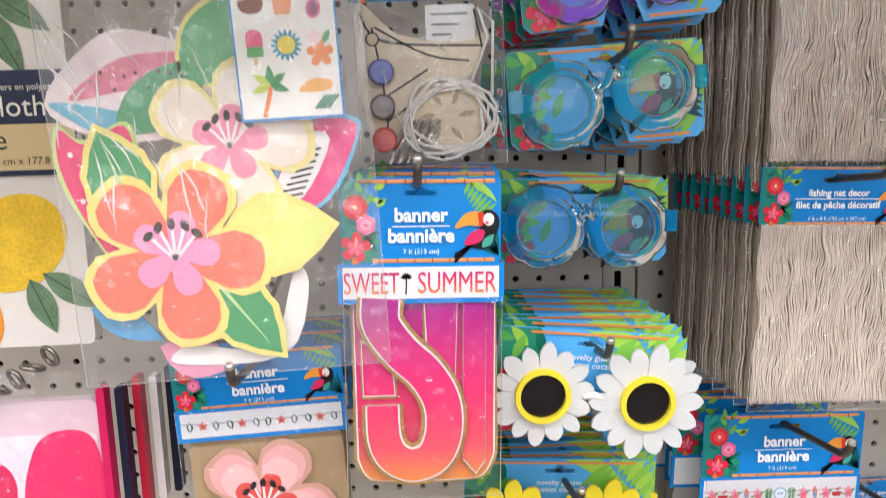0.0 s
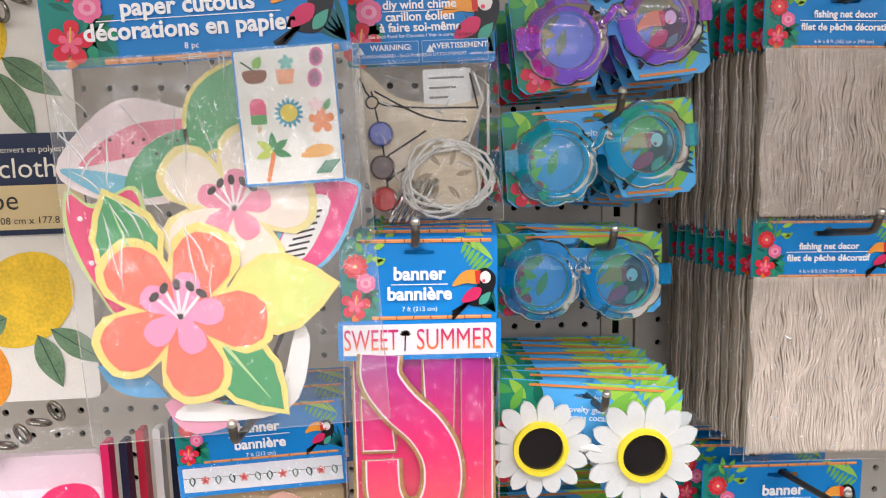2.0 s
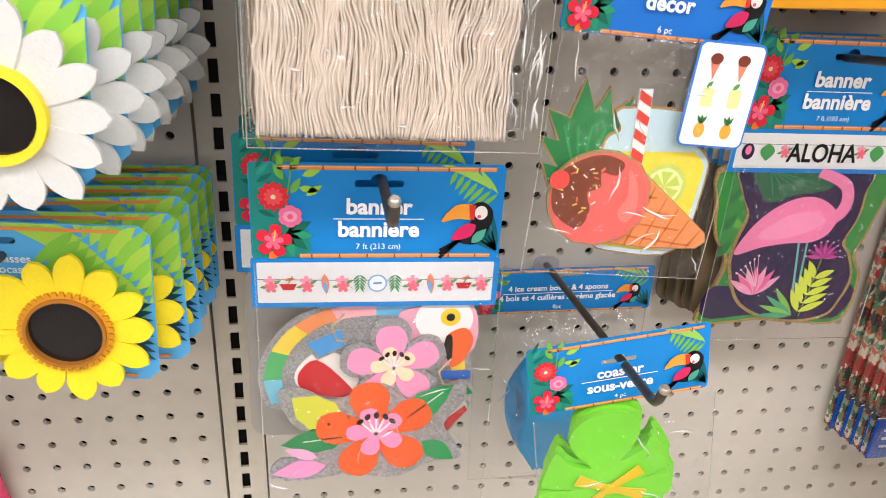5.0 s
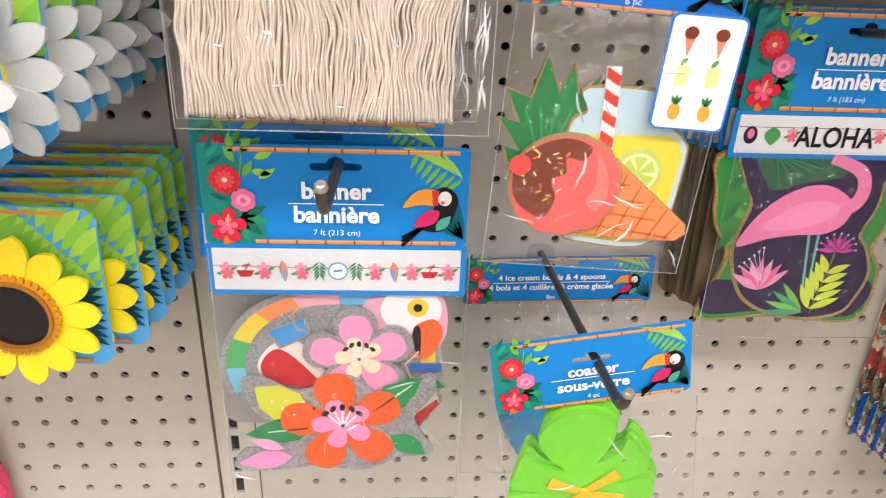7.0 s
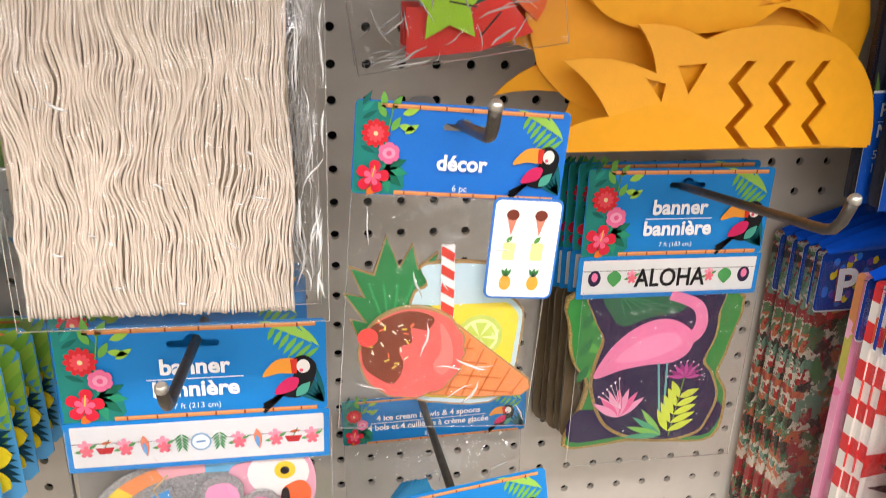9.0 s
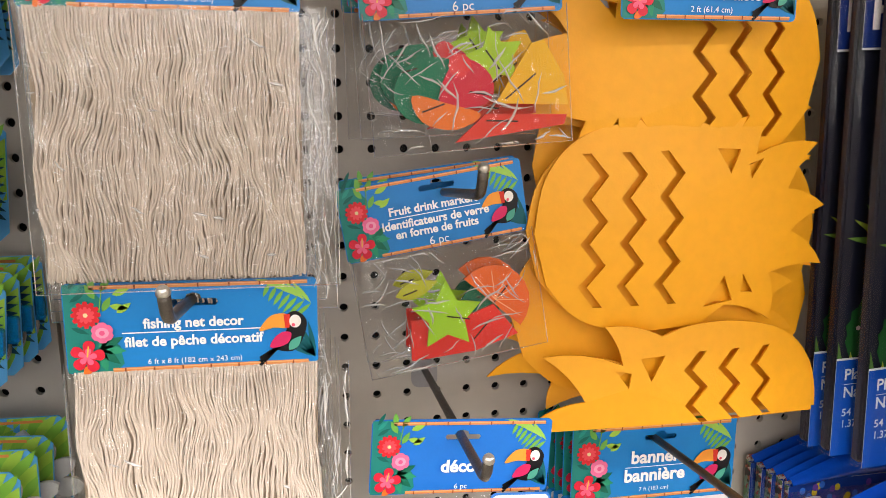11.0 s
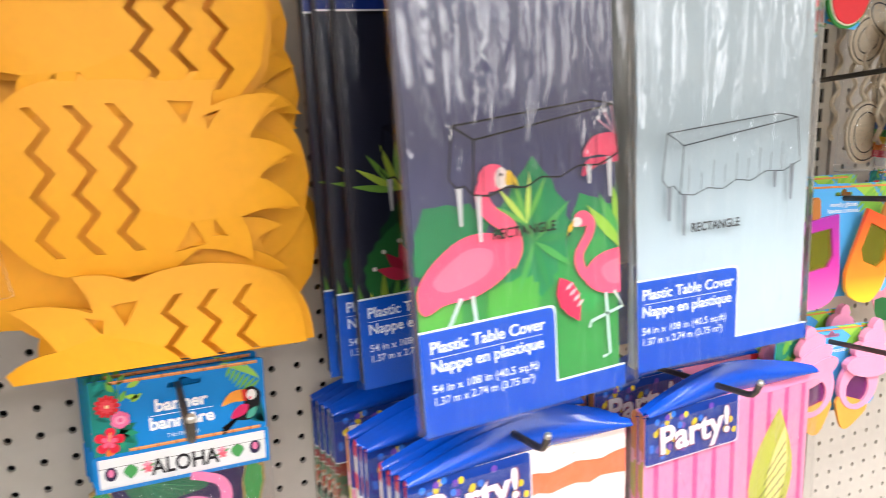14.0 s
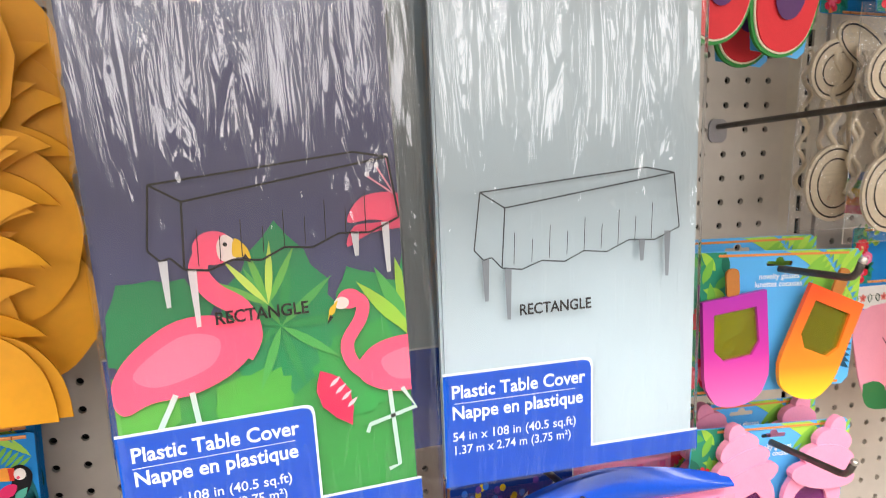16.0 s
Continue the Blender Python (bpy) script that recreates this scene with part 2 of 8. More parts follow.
def tube(bm, path, r, n=8, mi=0, cap=True):
    path = [Vector(p) for p in path]
    ds = [(path[min(i + 1, len(path) - 1)] - path[max(i - 1, 0)]).normalized() for i in range(len(path))]
    ref = min((Vector((0, 1, 0)), Vector((0, 0, 1)), Vector((1, 0, 0))), key=lambda a: max(abs(d.dot(a)) for d in ds))
    rings = []
    for i, (p, d) in enumerate(zip(path, ds)):
        s = d.cross(ref).normalized()
        t = d.cross(s)
        rr = r(i / (len(path) - 1)) if callable(r) else r
        rings.append([bm.verts.new(p + s * rr * math.cos(2 * math.pi * k / n) + t * rr * math.sin(2 * math.pi * k / n)) for k in range(n)])
    for a, b in zip(rings, rings[1:]):
        for k in range(n):
            f = bm.faces.new((a[k], b[k], b[(k + 1) % n], a[(k + 1) % n]))
            f.material_index, f.smooth = mi, True
    if cap:
        bm.faces.new(rings[0]).material_index = mi
        bm.faces.new(rings[-1][::-1]).material_index = mi
    return rings


TEXTS = {}


def words(parent, text, u, v, size, hexa, w, bold=0.0, rot=0.0, align="CENTER", fit=0.0, name="printed_text"):
    """Lettering in the built-in font, laid just above its card."""
    key = (text, round(size, 5), bold, align)
    if key not in TEXTS:
        c = bpy.data.curves.new("text", "FONT")
        c.body, c.size, c.align_x, c.align_y, c.offset, c.resolution_u = text, size, align, "CENTER", bold * size, 3
        tmp = bpy.data.objects.new("text", c)
        me = bpy.data.meshes.new_from_object(tmp)
        me.transform(Matrix.Rotation(radians(90), 4, "X"))
        bpy.data.objects.remove(tmp)
        TEXTS[key] = me
    me = TEXTS[key].copy()
    me.materials.clear()
    me.materials.append(ink(hexa))
    if fit:
        xs = [p.co.x for p in me.vertices]
        k = fit / (max(xs) - min(xs))
        me.transform(Matrix.Diagonal((k, 1, 1, 1)))
    ob = new(name, me)
    ob.parent = parent
    ob.matrix_basis = Matrix.Translation((u, -w, v)) @ Matrix.Rotation(radians(-rot), 4, "Y")
    return ob


class Art:
    """One mesh whose patches may have several inks."""

    def __init__(self):
        self.bm, self.mats = bmesh.new(), []

    def mi(self, m):
        m = ink(m) if isinstance(m, str) else m
        if m not in self.mats:
            self.mats.append(m)
        return self.mats.index(m)

    def lay(self, pts, w, m):
        lay(self.bm, pts, w, self.mi(m))
        return self

    def slab(self, pts, w, thick, m):
        slab(self.bm, pts, w, thick, self.mi(m))
        return self

    def tube(self, path, r, m, n=8):
        tube(self.bm, path, r, n, self.mi(m))
        return self

    def done(self, name, parent, label=""):
        return part(name, self.bm, self.mats, parent, label)


# ---- structure: panels, posts, shell of the store ----
PITCH, ROW0 = 0.0254, 1.27


def box(name, x0, y0, z0, x1, y1, z1, m, label="", kind="structure", category=""):
    bm = bmesh.new()
    bmesh.ops.create_cube(bm, size=1, matrix=Matrix.Translation(((x0 + x1) / 2, (y0 + y1) / 2, (z0 + z1) / 2)) @ Matrix.Diagonal((x1 - x0, y1 - y0, z1 - z0, 1)))
    return tagged(part(name, bm, m), label, category, kind=kind)


def ring_cell(verts, faces, cx, cz, hu, hv, inner, depth):
    """One square of sheet with a hole through it."""
    n = len(inner)
    b = len(verts)
    for u, v in inner:
        k = min(hu / abs(u) if abs(u) > 1e-9 else 9e9, hv / abs(v) if abs(v) > 1e-9 else 9e9)
        verts.append((cx + u * k, 0, cz + v * k))
    for y in (0, depth):
        verts.extend((cx + u, y, cz + v) for u, v in inner)
    for i in range(n):
        j = (i + 1) % n
        faces.append((b + i, b + j, b + n + j, b + n + i))
        faces.append((b + n + i, b + n + j, b + 2 * n + j, b + 2 * n + i))


def pegboard(name, cols, rows, x_off, x0, x1, z0, z1, label, dz=0.0):
    verts, faces = [], []
    hole = ell(0, 0, 0.0034, n=16)
    for c in cols:
        for r in rows:
            ring_cell(verts, faces, x_off + c * PITCH, ROW0 + dz - r * PITCH, PITCH / 2, PITCH / 2, hole, 0.005)
    gx0, gx1 = x_off + (cols[0] - 0.5) * PITCH, x_off + (cols[-1] + 0.5) * PITCH
    gz0, gz1 = ROW0 + dz - (rows[-1] + 0.5) * PITCH, ROW0 + dz - (rows[0] - 0.5) * PITCH
    for a, b, c, d in ((x0, gx0, z0, z1), (gx1, x1, z0, z1), (gx0, gx1, z0, gz0), (gx0, gx1, gz1, z1)):
        k = len(verts)
        verts.extend(((a, 0, c), (b, 0, c), (b, 0, d), (a, 0, d)))
        faces.append((k, k + 1, k + 2, k + 3))
    for a in (x0, x1):
        k = len(verts)
        verts.extend(((a, 0, z0), (a, 0, z1), (a, 0.018, z1), (a, 0.018, z0)))
        faces.append((k, k + 1, k + 2, k + 3))
    me = bpy.data.meshes.new(name)
    me.from_pydata(verts, [], faces)
    bm = bmesh.new()
    bm.from_mesh(me)
    bmesh.ops.remove_doubles(bm, verts=bm.verts, dist=0.00005)
    bm.to_mesh(me)
    bm.free()
    me.materials.append(PANEL)
    return tagged(new(name, me), label, "pegboard", kind="structure")


ROWS_ALL = list(range(-26, 42))
pegboard("wall_pegboard_1", list(range(-36, -8)), ROWS_ALL, -0.17 * PITCH, -1.2, -0.2165, 0.1, 2.0, "beige perforated metal pegboard panel behind the hanging packs", dz=-0.003)
pegboard("wall_pegboard_2", list(range(-6, 41)), ROWS_ALL, 0.0, -0.1775, 1.041, 0.1, 2.0, "beige perforated metal pegboard panel behind the hanging packs")
pegboard("wall_pegboard_3", list(range(44, 74)), ROWS_ALL, 0.0, 1.092, 1.95, 0.1, 2.0, "beige perforated metal pegboard panel behind the hanging packs")
# added dark sheet: colours the holes and gaps as if in deep shade
box("wall_hole_shade", -1.3, 0.02, 0.0, 2.0, 0.03, 2.05, DARK)


def upright(name, x, x0, x1):
    verts, faces = [], []
    slot = [(0, -0.0088), (0.0037, -0.0088), (0.0037, 0), (0.0037, 0.0088), (0, 0.0088), (-0.0037, 0.0088), (-0.0037, 0), (-0.0037, -0.0088)]
    lo, hi = x0 - x, x1 - x
    for r in ROWS_ALL:
        z = ROW0 - r * PITCH - 0.006
        b = len(verts)
        outer = [(0, -PITCH / 2), (hi, -PITCH / 2), (hi, 0), (hi, PITCH / 2), (0, PITCH / 2), (lo, PITCH / 2), (lo, 0), (lo, -PITCH / 2)]
        verts.extend((x + u, 0.003, z + v) for u, v in outer)
        verts.extend((x + u, 0.003, z + v) for u, v in slot)
        verts.extend((x + u, 0.006, z + v) for u, v in slot)
        for i in range(8):
            j = (i + 1) % 8
            faces.append((b + i, b + j, b + 8 + j, b + 8 + i))
            faces.append((b + 8 + i, b + 8 + j, b + 16 + j, b + 16 + i))
    z0, z1 = ROW0 - 41.5 * PITCH, ROW0 + 26.5 * PITCH
    for s in (lo, hi):
        k = len(verts)
        verts.extend(((x + s, 0.003, z0), (x + s, 0.003, z1), (x + s, 0.019, z1), (x + s, 0.019, z0)))
        faces.append((k, k + 1, k + 2, k + 3))
    me = bpy.data.meshes.new(name)
    me.from_pydata(verts, [], faces)
    bm = bmesh.new()
    bm.from_mesh(me)
    bmesh.ops.remove_doubles(bm, verts=bm.verts, dist=0.00005)
    bm.to_mesh(me)
    bm.free()
    me.materials.append(POST)
    return tagged(new(name, me), "beige slotted steel shelving post between two pegboard panels", "post", kind="structure")


upright("wall_post_1", -0.1985, -0.2145, -0.1795)
upright("wall_post_2", 1.0705, 1.0435, 1.0895)
FLOOR = shade("store_vinyl", "b9b2a6", rough=0.35, vary=0.1, scale=3)
PAINT = shade("store_paint", "cfcac0", rough=0.7, vary=0.05, scale=2)
box("floor", -5, -14, -0.05, 6, 0.4, 0.0, FLOOR)
box("ceiling", -5, -14, 3.2, 6, 0.4, 3.25, shade("ceiling_tile", "dcd9d2", rough=0.8, vary=0.05, scale=5))
box("wall_north", -5, 0.4, 0, 6, 0.45, 3.2, PAINT)
box("wall_south", -5, -14.05, 0, 6, -14, 3.2, PAINT)
DAY = bpy.data.materials.new("daylight_glass")
DAY.use_nodes = True
DAY.node_tree.nodes["Principled BSDF"].inputs["Emission Color"].default_value = (1.0, 0.96, 0.97, 1)
DAY.node_tree.nodes["Principled BSDF"].inputs["Emission Strength"].default_value = 3.2
box("window_1", -4.2, -13.97, 0.9, 5.2, -13.95, 3.0, DAY, "bright shop front window far behind the aisle")
box("wall_west", -5.05, -14, 0, -5, 0.4, 3.2, PAINT)
box("wall_east", 6, -14, 0, 6.05, 0.4, 3.2, PAINT)
box("wall_aisle", -4, -2.5, 0, 5, -2.4, 1.45, shade("far_shelving", "a39b90", rough=0.6, vary=0.35, scale=4))
# out of view and added: keeps lamp light off the upper pegboard
box("shelf_shade", -1.3, -0.56, 1.79, 2.0, 0.02, 1.82, POST, "unseen shelf added above the pegboard to shade its upper part")
box("wall_plinth", -1.3, -0.35, 0.0, 2.0, 0.02, 0.1, POST)
box("shelf_base", -1.3, -0.38, 0.1, 2.0, 0.02, 0.13, POST, "beige steel base shelf under the pegboard")


# ---- hooks ----
def hook(x, z, length, slope=0.12, tip=0.015, plate=True, dx=0.0):
    """A straight wire that climbs a little, with a short upturned end."""
    h = thing("peg_hook", pose(x, -0.002, z), "dark steel wire display hook fixed to the pegboard", "hook", "wire display hooks")
    bm = bmesh.new()
    p = [(dx * q, -length * q, slope * length * q) for q in (0.0, 0.35, 0.7, 0.94)]
    e0 = Vector(p[-1])
    p += [e0 + Vector((0, -tip * 0.35, tip * 0.12)), e0 + Vector((0, -tip * 0.6, tip * 0.4)), e0 + Vector((0, -tip * 0.85, tip))]
    tube(bm, p, 0.0029, 10)
    part("wire", bm, STEEL, h)
    bm = bmesh.new()
    e = Vector(p[-1])
    d = (Vector(p[-1]) - Vector(p[-2])).normalized()
    tube(bm, [e - d * 0.001, e + d * 0.0012, e + d * 0.0026], lambda t: 0.0033 - 0.0013 * t * t, 10)
    part("tip", bm, TIP, h, "bright worn steel end")
    if plate:
        bm = bmesh.new()
        slab(bm, rrect(-0.011, -0.016, 0.011, 0.008, 0.007), 0.001, 0.0015)
        part("mount_plate", bm, shade("clear_grey_plastic", "a7a3a4", rough=0.3), h, "grey plastic mount plate")
    return h


# ---- printed header cards ----
def slot_outline(u, v, s=1.0):
    return [(u - 0.0135 * s, v - 0.0022 * s), (u + 0.0135 * s, v - 0.0022 * s), (u + 0.0148 * s, v), (u + 0.0135 * s, v + 0.0022 * s), (u + 0.005 * s, v + 0.0022 * s),
            (u + 0.0038 * s, v + 0.005 * s), (u, v + 0.0062 * s), (u - 0.0038 * s, v + 0.005 * s), (u - 0.005 * s, v + 0.0022 * s), (u - 0.0135 * s, v + 0.0022 * s), (u - 0.0148 * s, v)]


def bird_print(parent, u, v, s, w):
    """A perched bird as plain colour shapes."""
    a = Art()
    for k in (-1.2, 0.0, 1.2):
        a.lay(stroke([(u - 0.2 * s, v - 0.28 * s), (u - 0.62 * s, v - 0.62 * s + k * 0.07 * s)], 0.07 * s), w, BLACK)
    a.lay(curve([(u - 0.3 * s, v - 0.3 * s), (u + 0.1 * s, v - 0.4 * s), (u + 0.34 * s, v - 0.1 * s), (u + 0.42 * s, v + 0.3 * s), (u + 0.2 * s, v + 0.52 * s), (u - 0.04 * s, v + 0.42 * s), (u - 0.02 * s, v + 0.1 * s)], 4, True), w, BLACK)
    a.lay(curve([(u + 0.02 * s, v + 0.45 * s), (u - 0.35 * s, v + 0.44 * s), (u - 0.62 * s, v + 0.1 * s), (u - 0.3 * s, v + 0.16 * s), (u + 0.02 * s, v + 0.16 * s)], 4, True), w + 0.0003, "f5a13c")
    a.lay([(u - 0.05 * s, v + 0.15 * s), (u + 0.04 * s, v + 0.15 * s), (u + 0.06 * s, v + 0.46 * s), (u - 0.08 * s, v + 0.46 * s)], w + 0.0006, "dc3a2c")
    a.lay(ell(u + 0.17 * s, v + 0.3 * s, 0.13 * s, 0.15 * s, n=14), w + 0.0009, "f3ece6")
    a.lay(ell(u + 0.13 * s, v + 0.22 * s, 0.04 * s, n=10), w + 0.0012, "ee5a72")
    a.lay(curve([(u - 0.38 * s, v - 0.3 * s), (u - 0.02 * s, v - 0.22 * s), (u + 0.08 * s, v + 0.02 * s), (u - 0.1 * s, v + 0.06 * s), (u - 0.3 * s, v - 0.08 * s)], 4, True), w + 0.0006, "d42a62")
    a.lay(leaf(u + 0.02 * s, v - 0.36 * s, 0.42 * s, 0.2 * s, 48), w + 0.0009, "4fa58f")
    return a.done("bird_print", parent)


def header(parent, W, H, lines, slot=True, thick=0.0006, blue=BLUE, rich=True, name="header_card", slot_v=None, bird=True, text_u=0.0, slot_u=0.0, bottom=True):
    bm = bmesh.new()
    sv = -0.2 * H if slot_v is None else slot_v
    k = min(1.0, W / 0.15)
    if slot:
        pierced(bm, rrect(-W / 2, -H, W / 2, 0, 0.003), [slot_outline(slot_u, sv, k)], 0, thick)
    else:
        slab(bm, rrect(-W / 2, -H, W / 2, 0, 0.003), 0, thick)
    card = part(name, bm, ink(blue), parent)
    e, L = 0.0003, -W / 2
    cw = min(0.23 * W, 0.55 * H)
    a = Art()
    a.lay([(L + 0.0006, -H + 0.0006), (L + 0.0006, -0.0006), (L + 0.5 * cw, -0.0006), (L + 0.72 * cw, -0.2 * H), (L + 0.6 * cw, -0.5 * H), (L + 1.0 * cw, -0.7 * H), (L + 1.06 * cw, -0.9 * H), (L + 0.9 * cw, -H + 0.0006)], e, "21877d")
    for i in range(7):
        a.lay(leaf(L + 0.14 * cw, -0.06 * H - i * 0.07 * H, 0.34 * cw, 0.05 * H, 150 - i * 14 - 90, 5), 2 * e, "2a9c8c" if i % 2 else "13695f")
    for i in range(6):
        a.lay(leaf(L + 0.62 * cw, -0.72 * H, 0.5 * cw, 0.1 * H, 60 - i * 34, 5), 2 * e, "176f56" if i % 2 else "2d9a72")
    for i, (du, dv, an) in enumerate(((0.7, -0.06, 55), (0.92, -0.1, 20), (0.6, -0.14, 120), (0.86, -0.22, -10), (0.72, -0.28, 60), (0.98, -0.3, 35), (0.56, -0.05, 95))):
        a.lay(leaf(L + du * cw, dv * H - 0.03 * H, 0.34 * cw, 0.075 * H, an, 5), 3 * e, LIME if i % 2 else "6fb04a")
    a.lay(stroke([(L + 0.62 * cw, -0.45 * H), (L + 0.74 * cw, -0.05 * H)], 0.012 * H), 3 * e, "6fb04a")
    a.done("leaf_print", card)
    a = Art()
    a.lay(flower(L + 0.42 * cw, -0.34 * H, 0.155 * H, 12, 0.75, n=4), 4 * e, "dd2a34")
    a.lay(flower(L + 0.42 * cw, -0.34 * H, 0.095 * H, 10, 0.7, n=4), 5 * e, "f0505a")
    a.lay(ell(L + 0.42 * cw, -0.34 * H, 0.025 * H, n=8), 6 * e, "f7d9a4")
    a.lay(flower(L + 0.7 * cw, -0.54 * H, 0.12 * H, 6, 0.85, n=4), 5 * e, "f0739f")
    a.lay(ell(L + 0.7 * cw, -0.54 * H, 0.07 * H, 0.06 * H, n=10), 6 * e, "f7a3bf")
    a.lay(ell(L + 0.7 * cw, -0.54 * H, 0.03 * H, n=8), 7 * e, "ee5f8e")
    hu, hv = L + 0.4 * cw, -0.8 * H
    a.lay(flower(hu, hv, 0.185 * H, 5, 0.42, 80), 5 * e, "e0263f")
    a.lay(flower(hu, hv, 0.1 * H, 5, 0.3, 80), 6 * e, "f4698a")
    a.lay(stroke([(hu, hv), (hu + 0.02 * H, hv + 0.12 * H)], 0.014 * H), 7 * e, "f6c34d")
    a.lay(leaf(L + 0.3 * cw, -H + 0.005 * H, 0.3 * cw, 0.09 * H, 40, 5), 4 * e, "f07a2c")
    a.done("flower_print", card)
    if rich:
        R = W / 2
        a = Art()
        for i in range(7):
            t = i / 6
            bu, bv = R - 0.025 * W - 0.17 * W * (1 - t), -0.06 * H - 0.24 * H * t
            for s, ln in ((1, 0.30), (-1, 0.26)):
                a.lay(leaf(bu, bv, ln * H * (0.65 + 0.5 * t), 0.05 * H, (155 if s > 0 else 215) - 26 * t + (0 if s > 0 else 30), 4), e * (1 + (i % 2)), "9fcf5a" if s > 0 else "77b94e")
        for i in range(5):
            a.lay(leaf(R - 0.012 * W, -0.92 * H, 0.42 * H, 0.06 * H, 100 + i * 13, 4), 2 * e, "14636b")
        lim = R - 0.0004
        for v in a.bm.verts:
            v.co.x, v.co.z = min(v.co.x, lim), min(v.co.z, -0.0004)
        a.done("palm_print", card)
        if bird:
            bird_print(card, R - 0.125 * W, -0.64 * H, 0.5 * H, 4 * e)
    for v, u0, on in ((-0.045 * H, L + 0.5 * cw, True), (-0.965 * H, L + 0.85 * cw, bottom)):
        if not on:
            continue
        a = Art()
        hh = 0.022 * H
        a.lay([(u0, v - hh), (W / 2 - 0.04 * W, v - hh), (W / 2 - 0.04 * W, v + hh), (u0, v + hh)], 3 * e, "e39455")
        a.lay([(u0, v + hh * 0.2), (W / 2 - 0.04 * W, v + hh * 0.2), (W / 2 - 0.04 * W, v + hh * 0.7), (u0, v + hh * 0.7)], 4 * e, "f3b77f")
        n = 7
        for i in range(n):
            q = u0 + (W * 0.46 - u0) * (i + 0.4) / n
            a.lay([(q, v - hh), (q + 0.006 * W, v - hh), (q + 0.006 * W, v + hh), (q, v + hh)], 5 * e, "8f4a23")
        a.done("bamboo_border", card)
    for text, v, size, *rest in lines:
        if text == "-":
            a = Art()
            a.lay([(text_u - size * W / 2, v * H - 0.0003), (text_u + size * W / 2, v * H - 0.0003), (text_u + size * W / 2, v * H + 0.0003), (text_u - size * W / 2, v * H + 0.0003)], 5 * e, "ffffff")
            a.done("rule_line", card)
        else:
            words(card, text, text_u, v * H, size * H, "ffffff", 6 * e, bold=(1.5 * rest[0]) if rest else 0.03, fit=rest[1] * W if len(rest) > 1 else 0.0)
    return card


def strip_card(parent, W, h, v_top, art):
    """White picture strip in a blue frame below a header."""
    bm = bmesh.new()
    slab(bm, rrect(-W / 2, v_top - h, W / 2, v_top, 0.0012), 0.0004, 0.0008)
    s = part("picture_strip", bm, ink(BLUE), parent, "white picture strip framed in blue")
    b = 0.0035
    a = Art()
    a.lay(rrect(-W / 2 + b, v_top - h + b, W / 2 - b, v_top - b * 0.7, 0.0008), 0.0008, WHITE)
    a.done("strip_ground", s)
    a = Art()
    art(a, W - 2 * b, h - 2 * b, v_top - h / 2, 0.0011)
    if a.bm.verts:
        a.done("strip_print", s)
    return s


def mini_flower(a, u, v, r, w, c="ee6f7f"):
    a.lay(flower(u, v + 0.3 * r, r * 0.8, 5, 0.5, n=4), w, "f39bb0")
    a.lay(flower(u + 0.1 * r, v - 0.4 * r, r * 0.8, 5, 0.5, n=4), w + 0.0002, c)
    a.lay(leaf(u + 0.4 * r, v, r, 0.4 * r, 30, 4), w + 0.0001, "5ba05a")
    a.lay(leaf(u - 0.3 * r, v - 0.3 * r, r * 0.9, 0.4 * r, 190, 4), w + 0.0001, "5ba05a")


def hibiscus(a, cu, cv, r, w, petal, inner, rot=90, dark="2a1a1c", white="fbeeee", step=0.0004, soft=None):
    a.lay(flower(cu, cv, r, 5, 0.36, rot), w, petal)
    if soft:
        a.lay(flower(cu, cv, r * 0.8, 5, 0.36, rot), w + step * 0.5, soft)
    a.lay(flower(cu, cv, r * 0.5, 5, 0.3, rot + 10), w + step, inner)
    for i in range(5):
        an = radians(40 + i * 25)
        p = (cu + r * 0.34 * math.cos(an), cv + r * 0.34 * math.sin(an))
        a.lay(stroke([(cu, cv - r * 0.06), p], r * 0.035), w + 2 * step, white)
        a.lay(ell(p[0], p[1], r * 0.045, r * 0.07, 90 - math.degrees(an), 8), w + 3 * step, dark)


FILM_SEAM = clear_film("seam_film", bump=0.2, milk=0.12)


